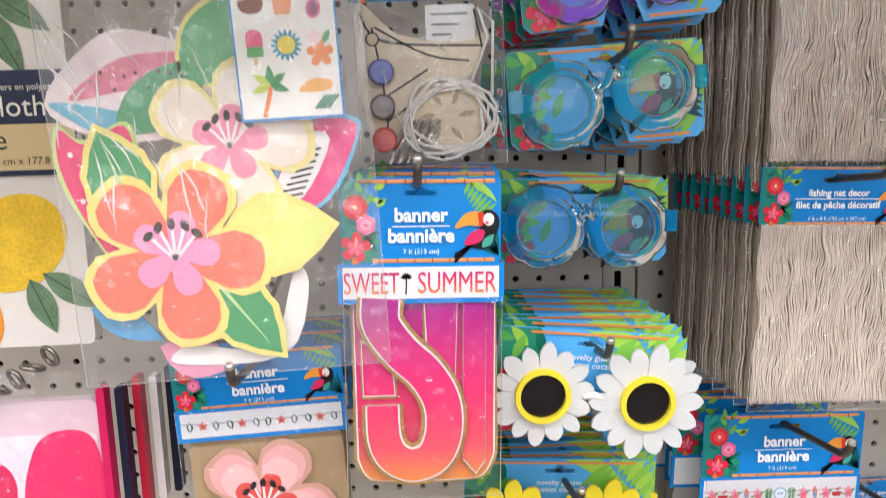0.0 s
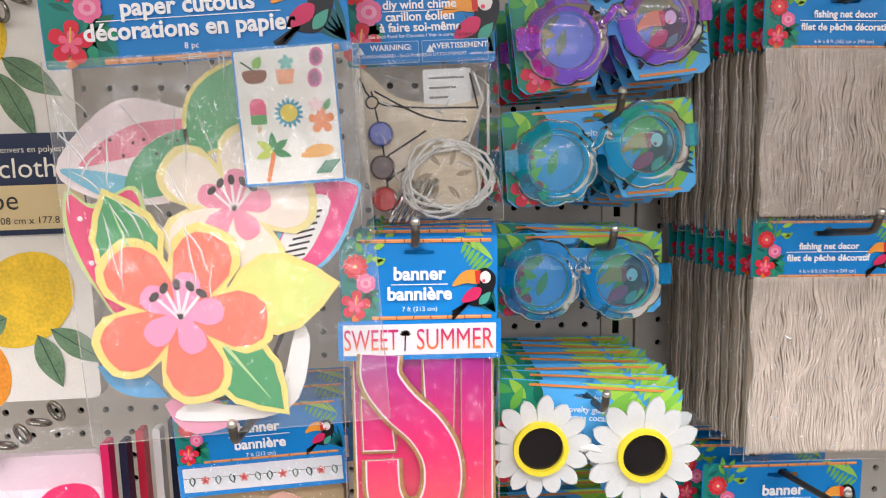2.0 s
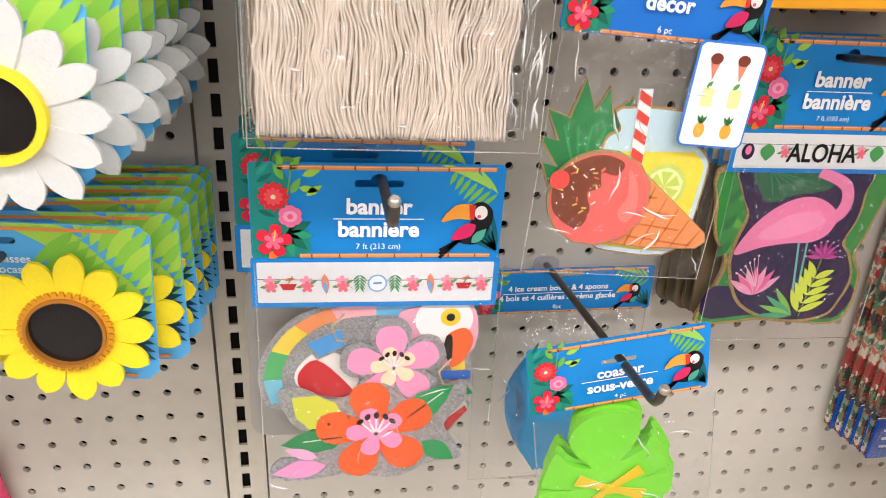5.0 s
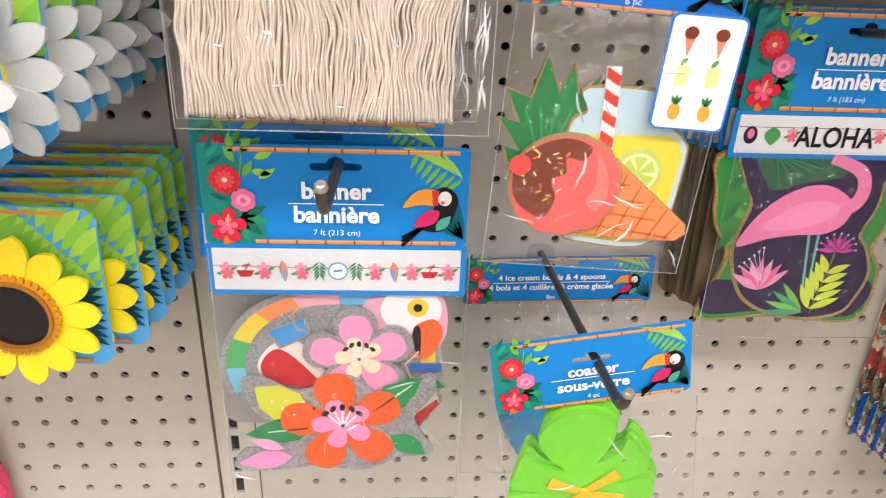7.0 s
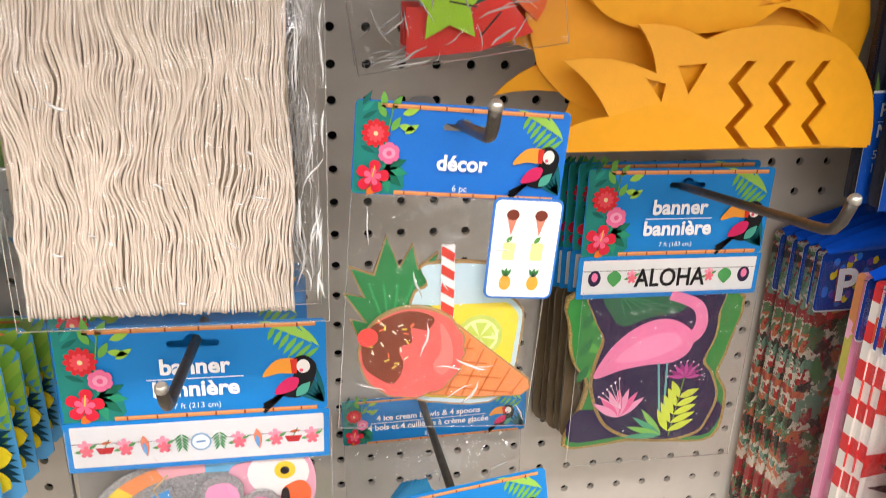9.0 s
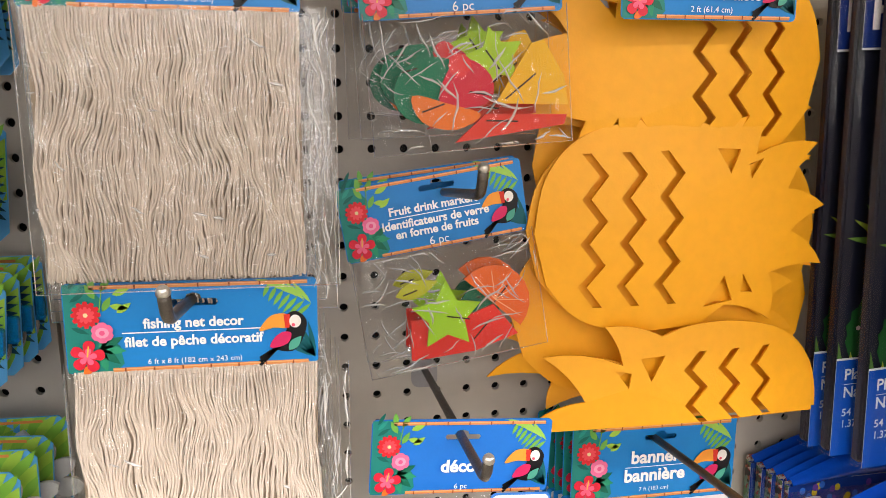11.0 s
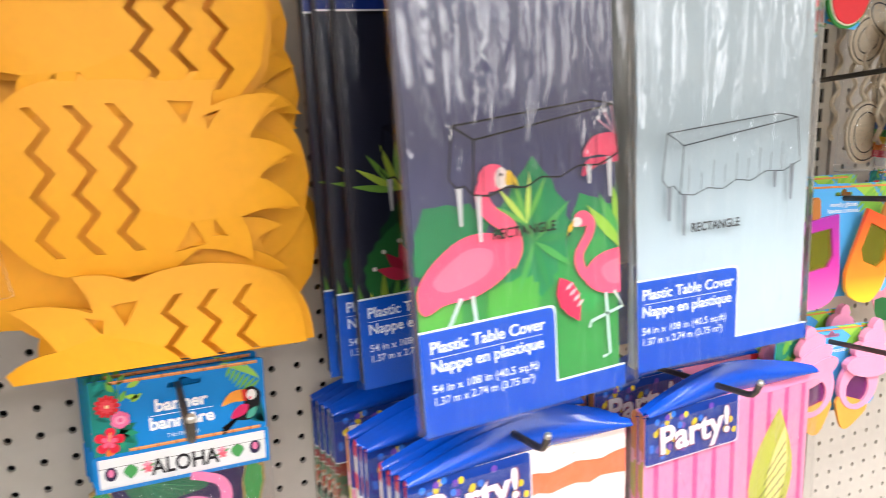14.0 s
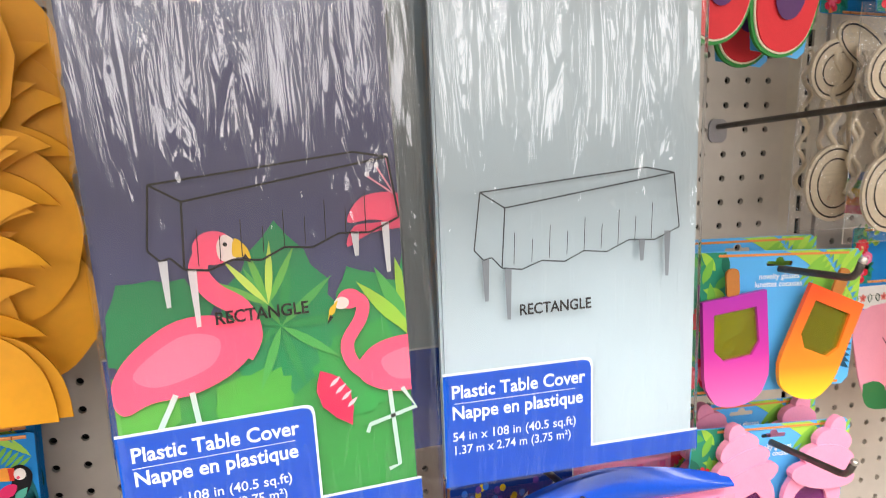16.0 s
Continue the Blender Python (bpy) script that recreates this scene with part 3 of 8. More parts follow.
def bag(parent, u0, v0, u1, v1, w, bulge=0.006, film=None, rough=0.0028, seed=1, name="clear_bag", seam=True, streak=False):
    """A pouch front of clear film, bulged and creased, with pressed edges."""
    bm = bmesh.new()
    rnd = random.Random(seed)
    off = Vector((seed * 3.7, seed * 1.9, seed * 5.3))
    nu, nv = max(8, int((u1 - u0) / 0.0038)), max(8, int((v1 - v0) / 0.0046))
    grid = []
    for j in range(nv + 1):
        row = []
        for i in range(nu + 1):
            inner = 0 < i < nu and 0 < j < nv
            s = (i + (0.75 * (rnd.random() - 0.5) if inner else 0)) / nu
            t = (j + (0.75 * (rnd.random() - 0.5) if inner else 0)) / nv
            u, v = u0 + (u1 - u0) * s, v0 + (v1 - v0) * t
            edge = min(1.0, 6 * min(s, 1 - s), 6 * min(t, 1 - t))
            f = math.sin(math.pi * s) ** 0.5 * math.sin(math.pi * min(1, t * 1.02)) ** 0.5 if inner else 0
            n = 0.8 - 2.0 * abs(noise.noise(Vector((u * 52, v * 24, 0)) + off)) + 0.7 * (rnd.random() - 0.5)
            if streak:
                n = 1.1 - 2.4 * abs(noise.noise(Vector(((u - 0.3 * u * (v1 - v) / (v1 - v0)) * 70, v * 16, 0)) + off)) - 0.9 * abs(noise.noise(Vector((u * 130, v * 40, 5)) + off)) + 0.25 * rnd.random()
            row.append(bm.verts.new((u, -(w + bulge * f + rough * n * (0.4 + 0.6 * edge)), v)))
        grid.append(row)
    for a, b in zip(grid, grid[1:]):
        for i in range(nu):
            if rnd.random() < 0.5:
                bm.faces.new((a[i], a[i + 1], b[i + 1])), bm.faces.new((a[i], b[i + 1], b[i]))
            else:
                bm.faces.new((a[i], a[i + 1], b[i])), bm.faces.new((a[i + 1], b[i + 1], b[i]))
    for fc in bm.faces:
        fc.smooth = rnd.random() < 0.3
    ob = part(name, bm, film or FILM, parent, "clear glossy plastic film")
    ob.visible_shadow = False
    if seam:
        bm = bmesh.new()
        for p in ([(u0, -w, v1), (u0, -w - 0.001, v0)], [(u0, -w - 0.001, v0), (u1, -w - 0.001, v0)], [(u1, -w - 0.001, v0), (u1, -w, v1)]):
            tube(bm, p, 0.0003, 5)
        sm = part("bag_seam", bm, FILM_SEAM, ob)
        sm.visible_shadow = False
    return ob



# half-white film: the highlight on each fold is in its colour
GLINT = clear_film("glint_film", bump=0.1, rough=0.12, milk=0.5, ior=1.8)


def crease_glints(parent, u0, v0, u1, v1, w, count, seed, length=0.022, slant=None):
    """Glints on a film bag, put in as whitish tapering ridges that kink once or twice."""
    rnd = random.Random(seed)
    bm = bmesh.new()
    for _ in range(count):
        u, v = rnd.uniform(u0, u1), rnd.uniform(v0, v1)
        an = radians(slant + rnd.uniform(-22, 22) if slant is not None else rnd.uniform(0, 360))
        path, step = [], length * rnd.uniform(0.35, 1.0) / 4
        for k in range(5):
            path.append((min(max(u, u0), u1), -w + 0.0012 * rnd.random(), min(max(v, v0), v1)))
            u, v, an = u + step * math.cos(an), v + step * math.sin(an), an + rnd.uniform(-0.35, 0.35)
        fat = rnd.uniform(0.00025, 0.00075)
        try_path = [p for i, p in enumerate(path) if i == 0 or (Vector(p) - Vector(path[i - 1])).length > 0.0008]
        if len(try_path) > 2:
            tube(bm, try_path, lambda t: fat * (0.25 + math.sin(math.pi * min(max(t, 0.0), 1.0))), 5)
    ob = part("film_glints", bm, GLINT, parent, "whitish ridges standing in for glints on the clear film")
    ob["kind"] = "stuff"
    ob.visible_shadow = False
    return ob


# ---- banner packs ----
def strip_icons(kind):
    def art(a, W, h, vc, w):
        a.lay(stroke([(-W / 2, vc + 0.12 * h), (0, vc + 0.06 * h), (W / 2, vc + 0.12 * h)], 0.0004), w, "6a6058")
        n = 13 if kind == "fruit" else 12
        for i in range(n):
            u = -W / 2 + W * (i + 0.7) / (n + 0.4)
            r = 0.2 * h
            if kind == "leaves":
                c = ("3b4a44", "e06a5c", "6a7a70")[i % 3]
                if i % 3 == 1:
                    a.lay(flower(u, vc, r, 5, 0.5, n=4), w + 0.0002, "e98a80")
                    a.lay(flower(u, vc, r * 0.5, 5, 0.5, n=4), w + 0.0004, "c94f4a")
                else:
                    a.lay(leaf(u, vc + r, 2.2 * r, 1.4 * r, -90 + (i % 2) * 14, 5), w + 0.0002, c)
                    a.lay(leaf(u, vc + 0.8 * r, 1.7 * r, 0.7 * r, -90 + (i % 2) * 14, 5), w + 0.0004, "dfe3da")
            elif i in (1, 11):
                a.lay([(u - r, vc), (u + r, vc), (u + 0.6 * r, vc - 0.8 * r), (u - 0.6 * r, vc - 0.8 * r)], w + 0.0002, "c8262c")
                a.lay(stroke([(u, vc), (u + 0.5 * r, vc + r)], 0.0006), w + 0.0003, "3f8a4c")
                a.lay(leaf(u - 0.4 * r, vc + 0.5 * r, 1.2 * r, 0.4 * r, 10, 4), w + 0.0003, "e0744c")
            elif i in (3, 9):
                a.lay(leaf(u, vc + 1.3 * r, 2.8 * r, 0.9 * r, -84, 5), w + 0.0002, "e98a6a")
                a.lay(leaf(u, vc + 0.4 * r, 1.7 * r, 0.5 * r, -84, 5), w + 0.0003, "6fa6d8")
            elif i in (5, 7):
                for k in range(5):
                    a.lay(leaf(u, vc + 1.1 * r - k * 0.35 * r, 1.1 * r, 0.22 * r, -40 - 5 * k, 4), w + 0.0002, "3d8f4f")
                    a.lay(leaf(u, vc + 1.1 * r - k * 0.35 * r, 1.1 * r, 0.22 * r, -140 + 5 * k, 4), w + 0.0002, "3d8f4f")
            elif i == 6:
                a.lay(ell(u, vc, 1.15 * r, n=16), w + 0.0002, "8fb3cc")
                a.lay(ell(u, vc, 0.95 * r, n=16), w + 0.0003, "eef3f6")
                a.lay(stroke([(u - 0.5 * r, vc), (u + 0.5 * r, vc + 0.1 * r)], 0.0012), w + 0.0004, "6f97c2")
            else:
                mini_flower(a, u, vc, r, w + 0.0002)
    return art


def plain_banner(W, H, h, drop, body_hex, y0=0.0):
    """Pack that hangs behind another one: card, strip and sheet edges."""
    def build(m, label, group):
        t = thing("banner_pack", m, label, "banner", group)
        header(t, W, H, [], rich=True)
        strip_card(t, W + 0.001, h, -H, lambda *k: None)
        a = Art()
        a.slab(rrect(-W / 2 + 0.004, -H - h - drop, W / 2 - 0.006, -H - h + 0.004, 0.012), -0.002, 0.003, body_hex)
        a.done("folded_banner", t)
        return t
    return build


BAN = [("banner", -0.44, 0.23, 0.022), ("-", -0.565, 0.36), ("bannière", -0.68, 0.23, 0.022), ("7 ft (213 cm)", -0.86, 0.085, 0.0)]

# floral banner with silver glitter flowers
fb = thing("banner_pack", pose(-0.0855, -0.145, 1.2185, 0, 0.6, 0), "blue card floral banner pack with silver glitter paper flowers", "banner", "floral banner packs")
header(fb, 0.15, 0.0605, BAN, slot_v=-0.0125)
strip_card(fb, 0.152, 0.0335, -0.0605, strip_icons("fruit"))
SILV, GOLD = glitter("b3b1af"), glitter("c2a05c")
a = Art()
ringc = curve([(-0.068, -0.17), (-0.072, -0.145), (-0.06, -0.118), (-0.035, -0.1), (0.0, -0.094), (0.04, -0.1), (0.058, -0.13), (0.06, -0.17), (0.045, -0.2), (0.02, -0.205)], 5)
a.slab(grow(ringc, 0.004, (0, -0.15)), -0.004, 0.002, SILV)
cols = ("7ec3d8", "57b26a", "f2d34b", "f0935a", "f3b0b6", "6db7dc", "57b26a", "f2d34b", "ee7a50", "f3b0b6", "f6d7c8", "7ec3d8")
for i in range(len(ringc) - 1):
    p, q = ringc[i], ringc[i + 1]
    s0, s1 = 0.84, 0.84
    a.lay([p, q, (q[0] * s1, -0.15 + (q[1] + 0.15) * s1), (p[0] * s0, -0.15 + (p[1] + 0.15) * s0)], -0.0036, cols[i // 4 % len(cols)])
a.slab(curve([(0.016, -0.1), (0.035, -0.096), (0.062, -0.096), (0.066, -0.125), (0.05, -0.142), (0.03, -0.13), (0.016, -0.112)], 5, True), -0.0025, 0.0015, "e9a7b8")
a.lay(ell(0.044, -0.106, 0.019, 0.017), -0.0022, "f4efe9")
a.lay(ell(0.048, -0.104, 0.0065), -0.0019, "f0cf2e")
a.lay(ell(0.048, -0.104, 0.0028), -0.0016, BLACK)
a.lay(curve([(0.046, -0.118), (0.058, -0.112), (0.064, -0.122), (0.058, -0.138), (0.05, -0.142), (0.049, -0.13)], 4, True), -0.0016, "ef6a33")
a.lay(curve([(0.046, -0.118), (0.05, -0.119), (0.05, -0.138), (0.045, -0.13)], 4, True), -0.0013, "251c1e")
a.lay(rrect(0.044, -0.152, 0.064, -0.145, 0.001), -0.0016, "2f63b8")
a.slab(curve([(-0.052, -0.145), (-0.035, -0.128), (-0.015, -0.14), (-0.012, -0.165), (-0.045, -0.16)], 4, True), -0.003, 0.0015, "f3ece2")
a.lay(curve([(-0.05, -0.146), (-0.038, -0.135), (-0.02, -0.152), (-0.014, -0.165), (-0.045, -0.16)], 4, True), -0.0026, "cf2c33")
a.slab(grow([(-0.044, -0.122), (-0.022, -0.112), (-0.02, -0.124), (-0.036, -0.132)], 0.003), -0.0022, 0.0012, SILV)
a.lay([(-0.044, -0.122), (-0.022, -0.112), (-0.02, -0.124), (-0.036, -0.132)], -0.0018, "4f9fdc")
a.slab(grow([(0.046, -0.182), (0.06, -0.166), (0.064, -0.176), (0.05, -0.196)], 0.003), -0.0026, 0.0012, SILV)
a.lay([(0.046, -0.182), (0.06, -0.166), (0.064, -0.176), (0.05, -0.196)], -0.0022, "e9d9cf")
a.lay([(0.047, -0.187), (0.062, -0.174), (0.064, -0.178), (0.05, -0.196)], -0.0019, "d23a34")
a.slab(grow(leaf(0.05, -0.158, 0.018, 0.009, -20, 6), 0.002), -0.0024, 0.0012, SILV)
a.lay(leaf(0.05, -0.158, 0.018, 0.009, -20, 6), -0.002, "2f9a55")
a.done("paper_ring", fb, "rainbow striped paper ring with silver glitter rim")
a = Art()
a.slab(grow(flower(0.012, -0.138, 0.032, 5, 0.5, 96), 0.0045, (0.012, -0.138)), 0.002, 0.0018, SILV)
hibiscus(a, 0.012, -0.138, 0.032, 0.0024, "f19cbf", "f6e3b9", 96)
a.done("pink_flower", fb, "pink paper hibiscus edged in silver glitter")
a = Art()
out = curve([(-0.066, -0.236), (-0.058, -0.222), (-0.04, -0.222), (-0.036, -0.205), (-0.05, -0.196), (-0.058, -0.172), (-0.044, -0.17), (-0.03, -0.178), (-0.02, -0.178), (0.005, -0.168), (0.03, -0.186),
             (0.052, -0.166), (0.056, -0.18), (0.044, -0.198), (0.05, -0.212), (0.056, -0.226), (0.034, -0.23), (0.014, -0.24), (-0.014, -0.236), (-0.03, -0.238), (-0.05, -0.24)], 4, True)
a.slab(out, 0.005, 0.0018, SILV)
a.lay(leaf(-0.05, -0.176, 0.046, 0.026, -38, 8, 0.12), 0.0054, "d5d845")
for k in range(5):
    a.lay(ell(-0.04 + 0.006 * k, -0.186 - 0.005 * (k % 3), 0.0011, n=8), 0.0058, "e9ecb2")
a.lay(leaf(0.016, -0.196, 0.042, 0.02, 40, 8, 0.1), 0.0054, "2b9a55")
a.lay(stroke([(0.02, -0.193), (0.042, -0.174)], 0.001), 0.0058, "cfe6c8")
a.lay(leaf(-0.016, -0.206, 0.042, 0.019, 187, 8, 0.1), 0.0054, "1f8a4c")
a.lay(stroke([(-0.02, -0.206), (-0.044, -0.209)], 0.001), 0.0058, "cfe6c8")
a.lay(leaf(0.03, -0.212, 0.026, 0.014, -35, 6), 0.0054, "2b9a55")
a.lay(leaf(-0.03, -0.228, 0.034, 0.014, 190, 6), 0.0054, "f19cc8")
a.lay(leaf(-0.035, -0.222, 0.022, 0.008, 160, 6), 0.0055, "f4b3d2")
hibiscus(a, 0.001, -0.2025, 0.0385, 0.0058, "ee6424", "f39ac2", 100)
for v in a.bm.verts:
    v.co.x, v.co.z = v.co.x * 1.08, -0.188 + (v.co.z + 0.203) * 1.08
a.done("orange_flower", fb, "orange paper hibiscus with leaves edged in silver glitter")
for u0, v0 in ((-0.026, -0.108), (0.043, -0.143)):
    a = Art()
    a.tube([(u0 + 0.006, -0.006, v0 + 0.012), (u0 - 0.002, -0.008, v0 + 0.004), (u0 + 0.001, -0.008, v0 - 0.006), (u0 + 0.006, -0.006, v0 - 0.008)], 0.0007, "c9ad84", 5)
    a.done("jute_cord", fb)
bag(fb, -0.073, -0.25, 0.077, -0.06, 0.0075, 0.004, seed=3)
crease_glints(fb, -0.07, -0.245, 0.074, -0.1, 0.0125, 10, 10)
back = plain_banner(0.15, 0.0605, 0.033, 0.135, "a9a39c")
g1 = back(pose(-0.0985, -0.108, 1.2235, 0, 1.2, 0), "blue card floral party banner pack hanging behind another", "floral banner packs")
copy_thing(g1, pose(-0.097, -0.085, 1.2215, 0, 0.2, 1))
copy_thing(g1, pose(-0.0995, -0.062, 1.2225, 0, 1.0, -1))
hook(-0.084, 1.19, 0.24)

# lettered summer banner
BIGF = fade("sunset_paper", [(0.0, "f2a03c"), (0.22, "ee5a6a"), (0.5, "ee2f72"), (0.8, "d01f7e"), (1.0, "b0208a")], 2, -0.218, -0.088, 0.35)
sb = thing("banner_pack", pose(-0.4175, -0.275, 1.4455, 0, 0.4, 0), "blue card summer banner pack with gold edged letters on a hook", "banner", "summer banner packs")
header(sb, 0.107, 0.0575, [("banner", -0.44, 0.22, 0.022), ("-", -0.565, 0.36), ("bannière", -0.68, 0.22, 0.022), ("7 ft (213 cm)", -0.86, 0.08, 0.0)], slot_v=-0.0105)


def sweet(a, W, h, vc, w):
    a.lay(stroke([(-0.0105, vc - 0.36 * h), (-0.01, vc + 0.18 * h)], 0.0009), w, "3a2420")
    for k in range(6):
        a.lay(leaf(-0.01, vc + 0.18 * h, 0.2 * h, 0.1 * h, 30 * k + 15, 4), w + 0.0002, "3a2420")


st = strip_card(sb, 0.112, 0.0275, -0.0575, sweet)
SWEETF = fade("sunset_ink", [(0.0, "f29a4a"), (0.5, "e8404f"), (1.0, "c02470")], 2, -0.0085, 0.0085)
for tx, uu, ww in (("SWEET", -0.0335, 0.037), ("SUMMER", 0.024, 0.053)):
    o = words(st, tx, uu, -0.0715, 0.021, "e8404f", 0.0013, 0.0, fit=ww)
    o.data.materials.clear()
    o.data.materials.append(SWEETF)


def lettering(parent, pts, w, label):
    a = Art()
    a.slab(grow(pts, 0.0036), w - 0.0012, 0.0018, GOLD)
    a.slab(grow(pts, 0.0014), w - 0.0006, 0.001, "f8f1ea")
    a.lay(pts, w, BIGF)
    return a.done("paper_letter", parent, label)


plate = [(-0.046, -0.08), (0.05, -0.08), (0.05, -0.196)] + curve([(0.049, -0.2), (0.043, -0.211), (0.03, -0.2145), (-0.026, -0.2145), (-0.039, -0.21), (-0.0445, -0.198)], 4)
lettering(sb, plate, -0.0045, "pink and orange paper letter edged in gold glitter")
for bar in ([(0.0285, -0.082), (0.044, -0.082), (0.044, -0.2), (0.0375, -0.209), (0.0285, -0.198)], [(0.002, -0.082), (0.024, -0.082), (0.0225, -0.15), (0.016, -0.136), (0.004, -0.118)], [(-0.041, -0.112), (-0.031, -0.119), (-0.021, -0.131), (-0.019, -0.15), (-0.04, -0.15)]):
    lettering(sb, bar, -0.0015, "pink paper letter piece edged in gold glitter")
sp = curve([(-0.0275, -0.081), (-0.0275, -0.098), (-0.015, -0.117), (0.003, -0.135), (0.0135, -0.155), (0.0145, -0.177), (0.0075, -0.194), (-0.007, -0.2), (-0.02, -0.194), (-0.0265, -0.18), (-0.0275, -0.156)], 7)
a = Art()
a.slab(stroke(sp, lambda t: 0.0318 - 0.008 * max(0, t - 0.55)), 0.0016, 0.002, GOLD)
a.slab(stroke(sp, lambda t: 0.0268 - 0.008 * max(0, t - 0.55)), 0.0022, 0.001, "f8f1ea")
a.lay(stroke(sp, lambda t: 0.0243 - 0.008 * max(0, t - 0.55)), 0.0027, BIGF)
a.done("paper_letter", sb, "pink to orange paper letter S edged in gold glitter")
bag(sb, -0.052, -0.222, 0.054, -0.08, 0.006, 0.003, seed=5)
g2 = plain_banner(0.107, 0.0575, 0.0275, 0.125, "cf4f86")
g = g2(pose(-0.411, -0.225, 1.447, 0, 0.5, 0), "blue card summer banner pack hanging behind another", "summer banner packs")
copy_thing(g, pose(-0.407, -0.19, 1.4465, 0, 0.3, 1))
copy_thing(g, pose(-0.404, -0.15, 1.4475, 0, 0.8, -1))
hook(-0.4205, 1.408, 0.315)

# leaf banner
lb = thing("banner_pack", pose(-0.538, -0.24, 1.3205, 0, -3.2, 0), "blue card leaf banner pack with a pale pink paper hibiscus", "banner", "leaf banner packs")
header(lb, 0.123, 0.0415, [("banner", -0.4, 0.26, 0.022), ("-", -0.55, 0.36), ("bannière", -0.7, 0.26, 0.022), ("7 ft (213 cm)", -0.89, 0.1, 0.0)], slot_v=-0.011)
strip_card(lb, 0.124, 0.0245, -0.0415, strip_icons("leaves"))
a = Art()
a.slab(rrect(-0.056, -0.19, 0.057, -0.064, 0.01), -0.004, 0.003, "b49a72")
a.slab(flower(-0.004, -0.118, 0.054, 5, 0.55, 60), 0.0005, 0.002, "d9a791")
hibiscus(a, -0.004, -0.118, 0.05, 0.001, "efb5b0", "e2554a", 60, soft="f2c8c2")
for i in range(3):
    a.slab(leaf(-0.03 + i * 0.03, -0.172, 0.05, 0.016, 15 - 40 * i, 8), 0.001, 0.0015, "b8c9bb" if i % 2 else "8fb1a4")
a.done("paper_flower", lb, "pale pink paper hibiscus on kraft")
bag(lb, -0.06, -0.2, 0.061, -0.04, 0.006, 0.003, seed=7)
g3 = plain_banner(0.123, 0.0415, 0.0245, 0.12, "a88f6b")
g = g3(pose(-0.535, -0.2, 1.322, 0, -2, 0), "blue card leaf banner pack hanging behind another", "leaf banner packs")
copy_thing(g, pose(-0.536, -0.16, 1.323, 0, -1, 1))
hook(-0.54, 1.281, 0.315)

# flamingo banner
al = thing("banner_pack", pose(0.2395, -0.075, 1.2855, 0, 0.6, 0), "blue card flamingo banner pack reading aloha, with gold glitter edges", "banner", "aloha banner packs")
header(al, 0.139, 0.0645, BAN[:3] + [("7 ft (183 cm)", -0.86, 0.075, 0.0)], slot_v=-0.0125, slot_u=0.004)


def aloha(a, W, h, vc, w):
    a.lay(stroke([(-W / 2, vc + 0.22 * h), (W / 2, vc + 0.22 * h)], 0.0004), w, "6a6058")
    for s in (-1, 1):
        a.lay(ell(s * 0.058, vc, 0.0048, 0.0062, n=12), w + 0.0002, "2e2242")
        a.lay(ell(s * 0.058, vc + 0.001, 0.0024, 0.0035, n=10), w + 0.0004, "ee7fa6")
        a.lay(leaf(s * 0.043, vc + 0.006, 0.013, 0.011, -90, 6), w + 0.0002, "4f9d57")
        mini_flower(a, s * 0.03, vc + 0.001, 0.0048, w + 0.0002)


st = strip_card(al, 0.141, 0.032, -0.0645, aloha)
words(st, "ALOHA", 0.0, -0.0818, 0.0195, "1d1a1d", 0.0014, 0.02, fit=0.055)
o1 = curve([(-0.066, -0.09), (-0.0715, -0.123), (-0.067, -0.148), (-0.0555, -0.166), (-0.0575, -0.188), (-0.0685, -0.222), (-0.0406, -0.2245), (-0.0155, -0.2218), (0.015, -0.2245), (0.0589, -0.2235), (0.0642, -0.1845), (0.054, -0.1639), (0.0594, -0.1397), (0.056, -0.09)], 4, True)
a = Art()
a.slab(o1, -0.0015, 0.003, GOLD)
a.lay(grow(o1, -0.003), -0.0012, "3f8f45")
for i in range(7):
    a.lay(leaf(-0.062 + 0.002 * (i % 2), -0.1 - 0.011 * i, 0.018, 0.007, 60 - 90 * (i % 2), 5), -0.001 + 0.00002 * i, "5fae4a" if i % 2 else "2f7a44")
a.lay(curve([(-0.058, -0.19), (-0.063, -0.218), (-0.02, -0.2165), (0.02, -0.22), (0.054, -0.2185), (0.058, -0.19), (0.0, -0.2)], 4, True), -0.0008, "2f2148")
pur = curve([(-0.053, -0.09), (-0.0529, -0.1125), (-0.044, -0.1306), (-0.0479, -0.1499), (-0.0494, -0.1695), (-0.0407, -0.1949), (-0.0293, -0.2083), (-0.0093, -0.2174), (0.017, -0.2212), (0.0416, -0.216), (0.0496, -0.203), (0.0539, -0.1836), (0.046, -0.1632), (0.0383, -0.1527), (0.0445, -0.1335), (0.0447, -0.1136), (0.04, -0.09)], 4, True)
a.lay(grow(pur, 0.0028), -0.0006, GOLD)
a.lay(pur, -0.0003, "2f2148")
a.lay(curve([(-0.046, -0.092), (-0.04, -0.112), (-0.03, -0.12), (-0.012, -0.114), (0.0, -0.112), (0.016, -0.108), (0.014, -0.092)], 4, True), 0.0, "2f6a48")
for i in range(5):
    a.lay(stroke([(-0.036, -0.094), (-0.03 + 0.009 * i, -0.114 + 0.002 * i)], 0.0007), 0.0002, "4a8f62")
a.lay(curve([(-0.0495, -0.1625), (-0.042, -0.1431), (-0.0284, -0.127), (-0.0116, -0.1172), (0.0043, -0.1152), (0.0195, -0.1214), (0.0275, -0.1314), (0.0244, -0.1444), (0.0117, -0.1522), (-0.0081, -0.1533), (-0.0283, -0.1566)], 5, True), 0.0004, "f288b0")
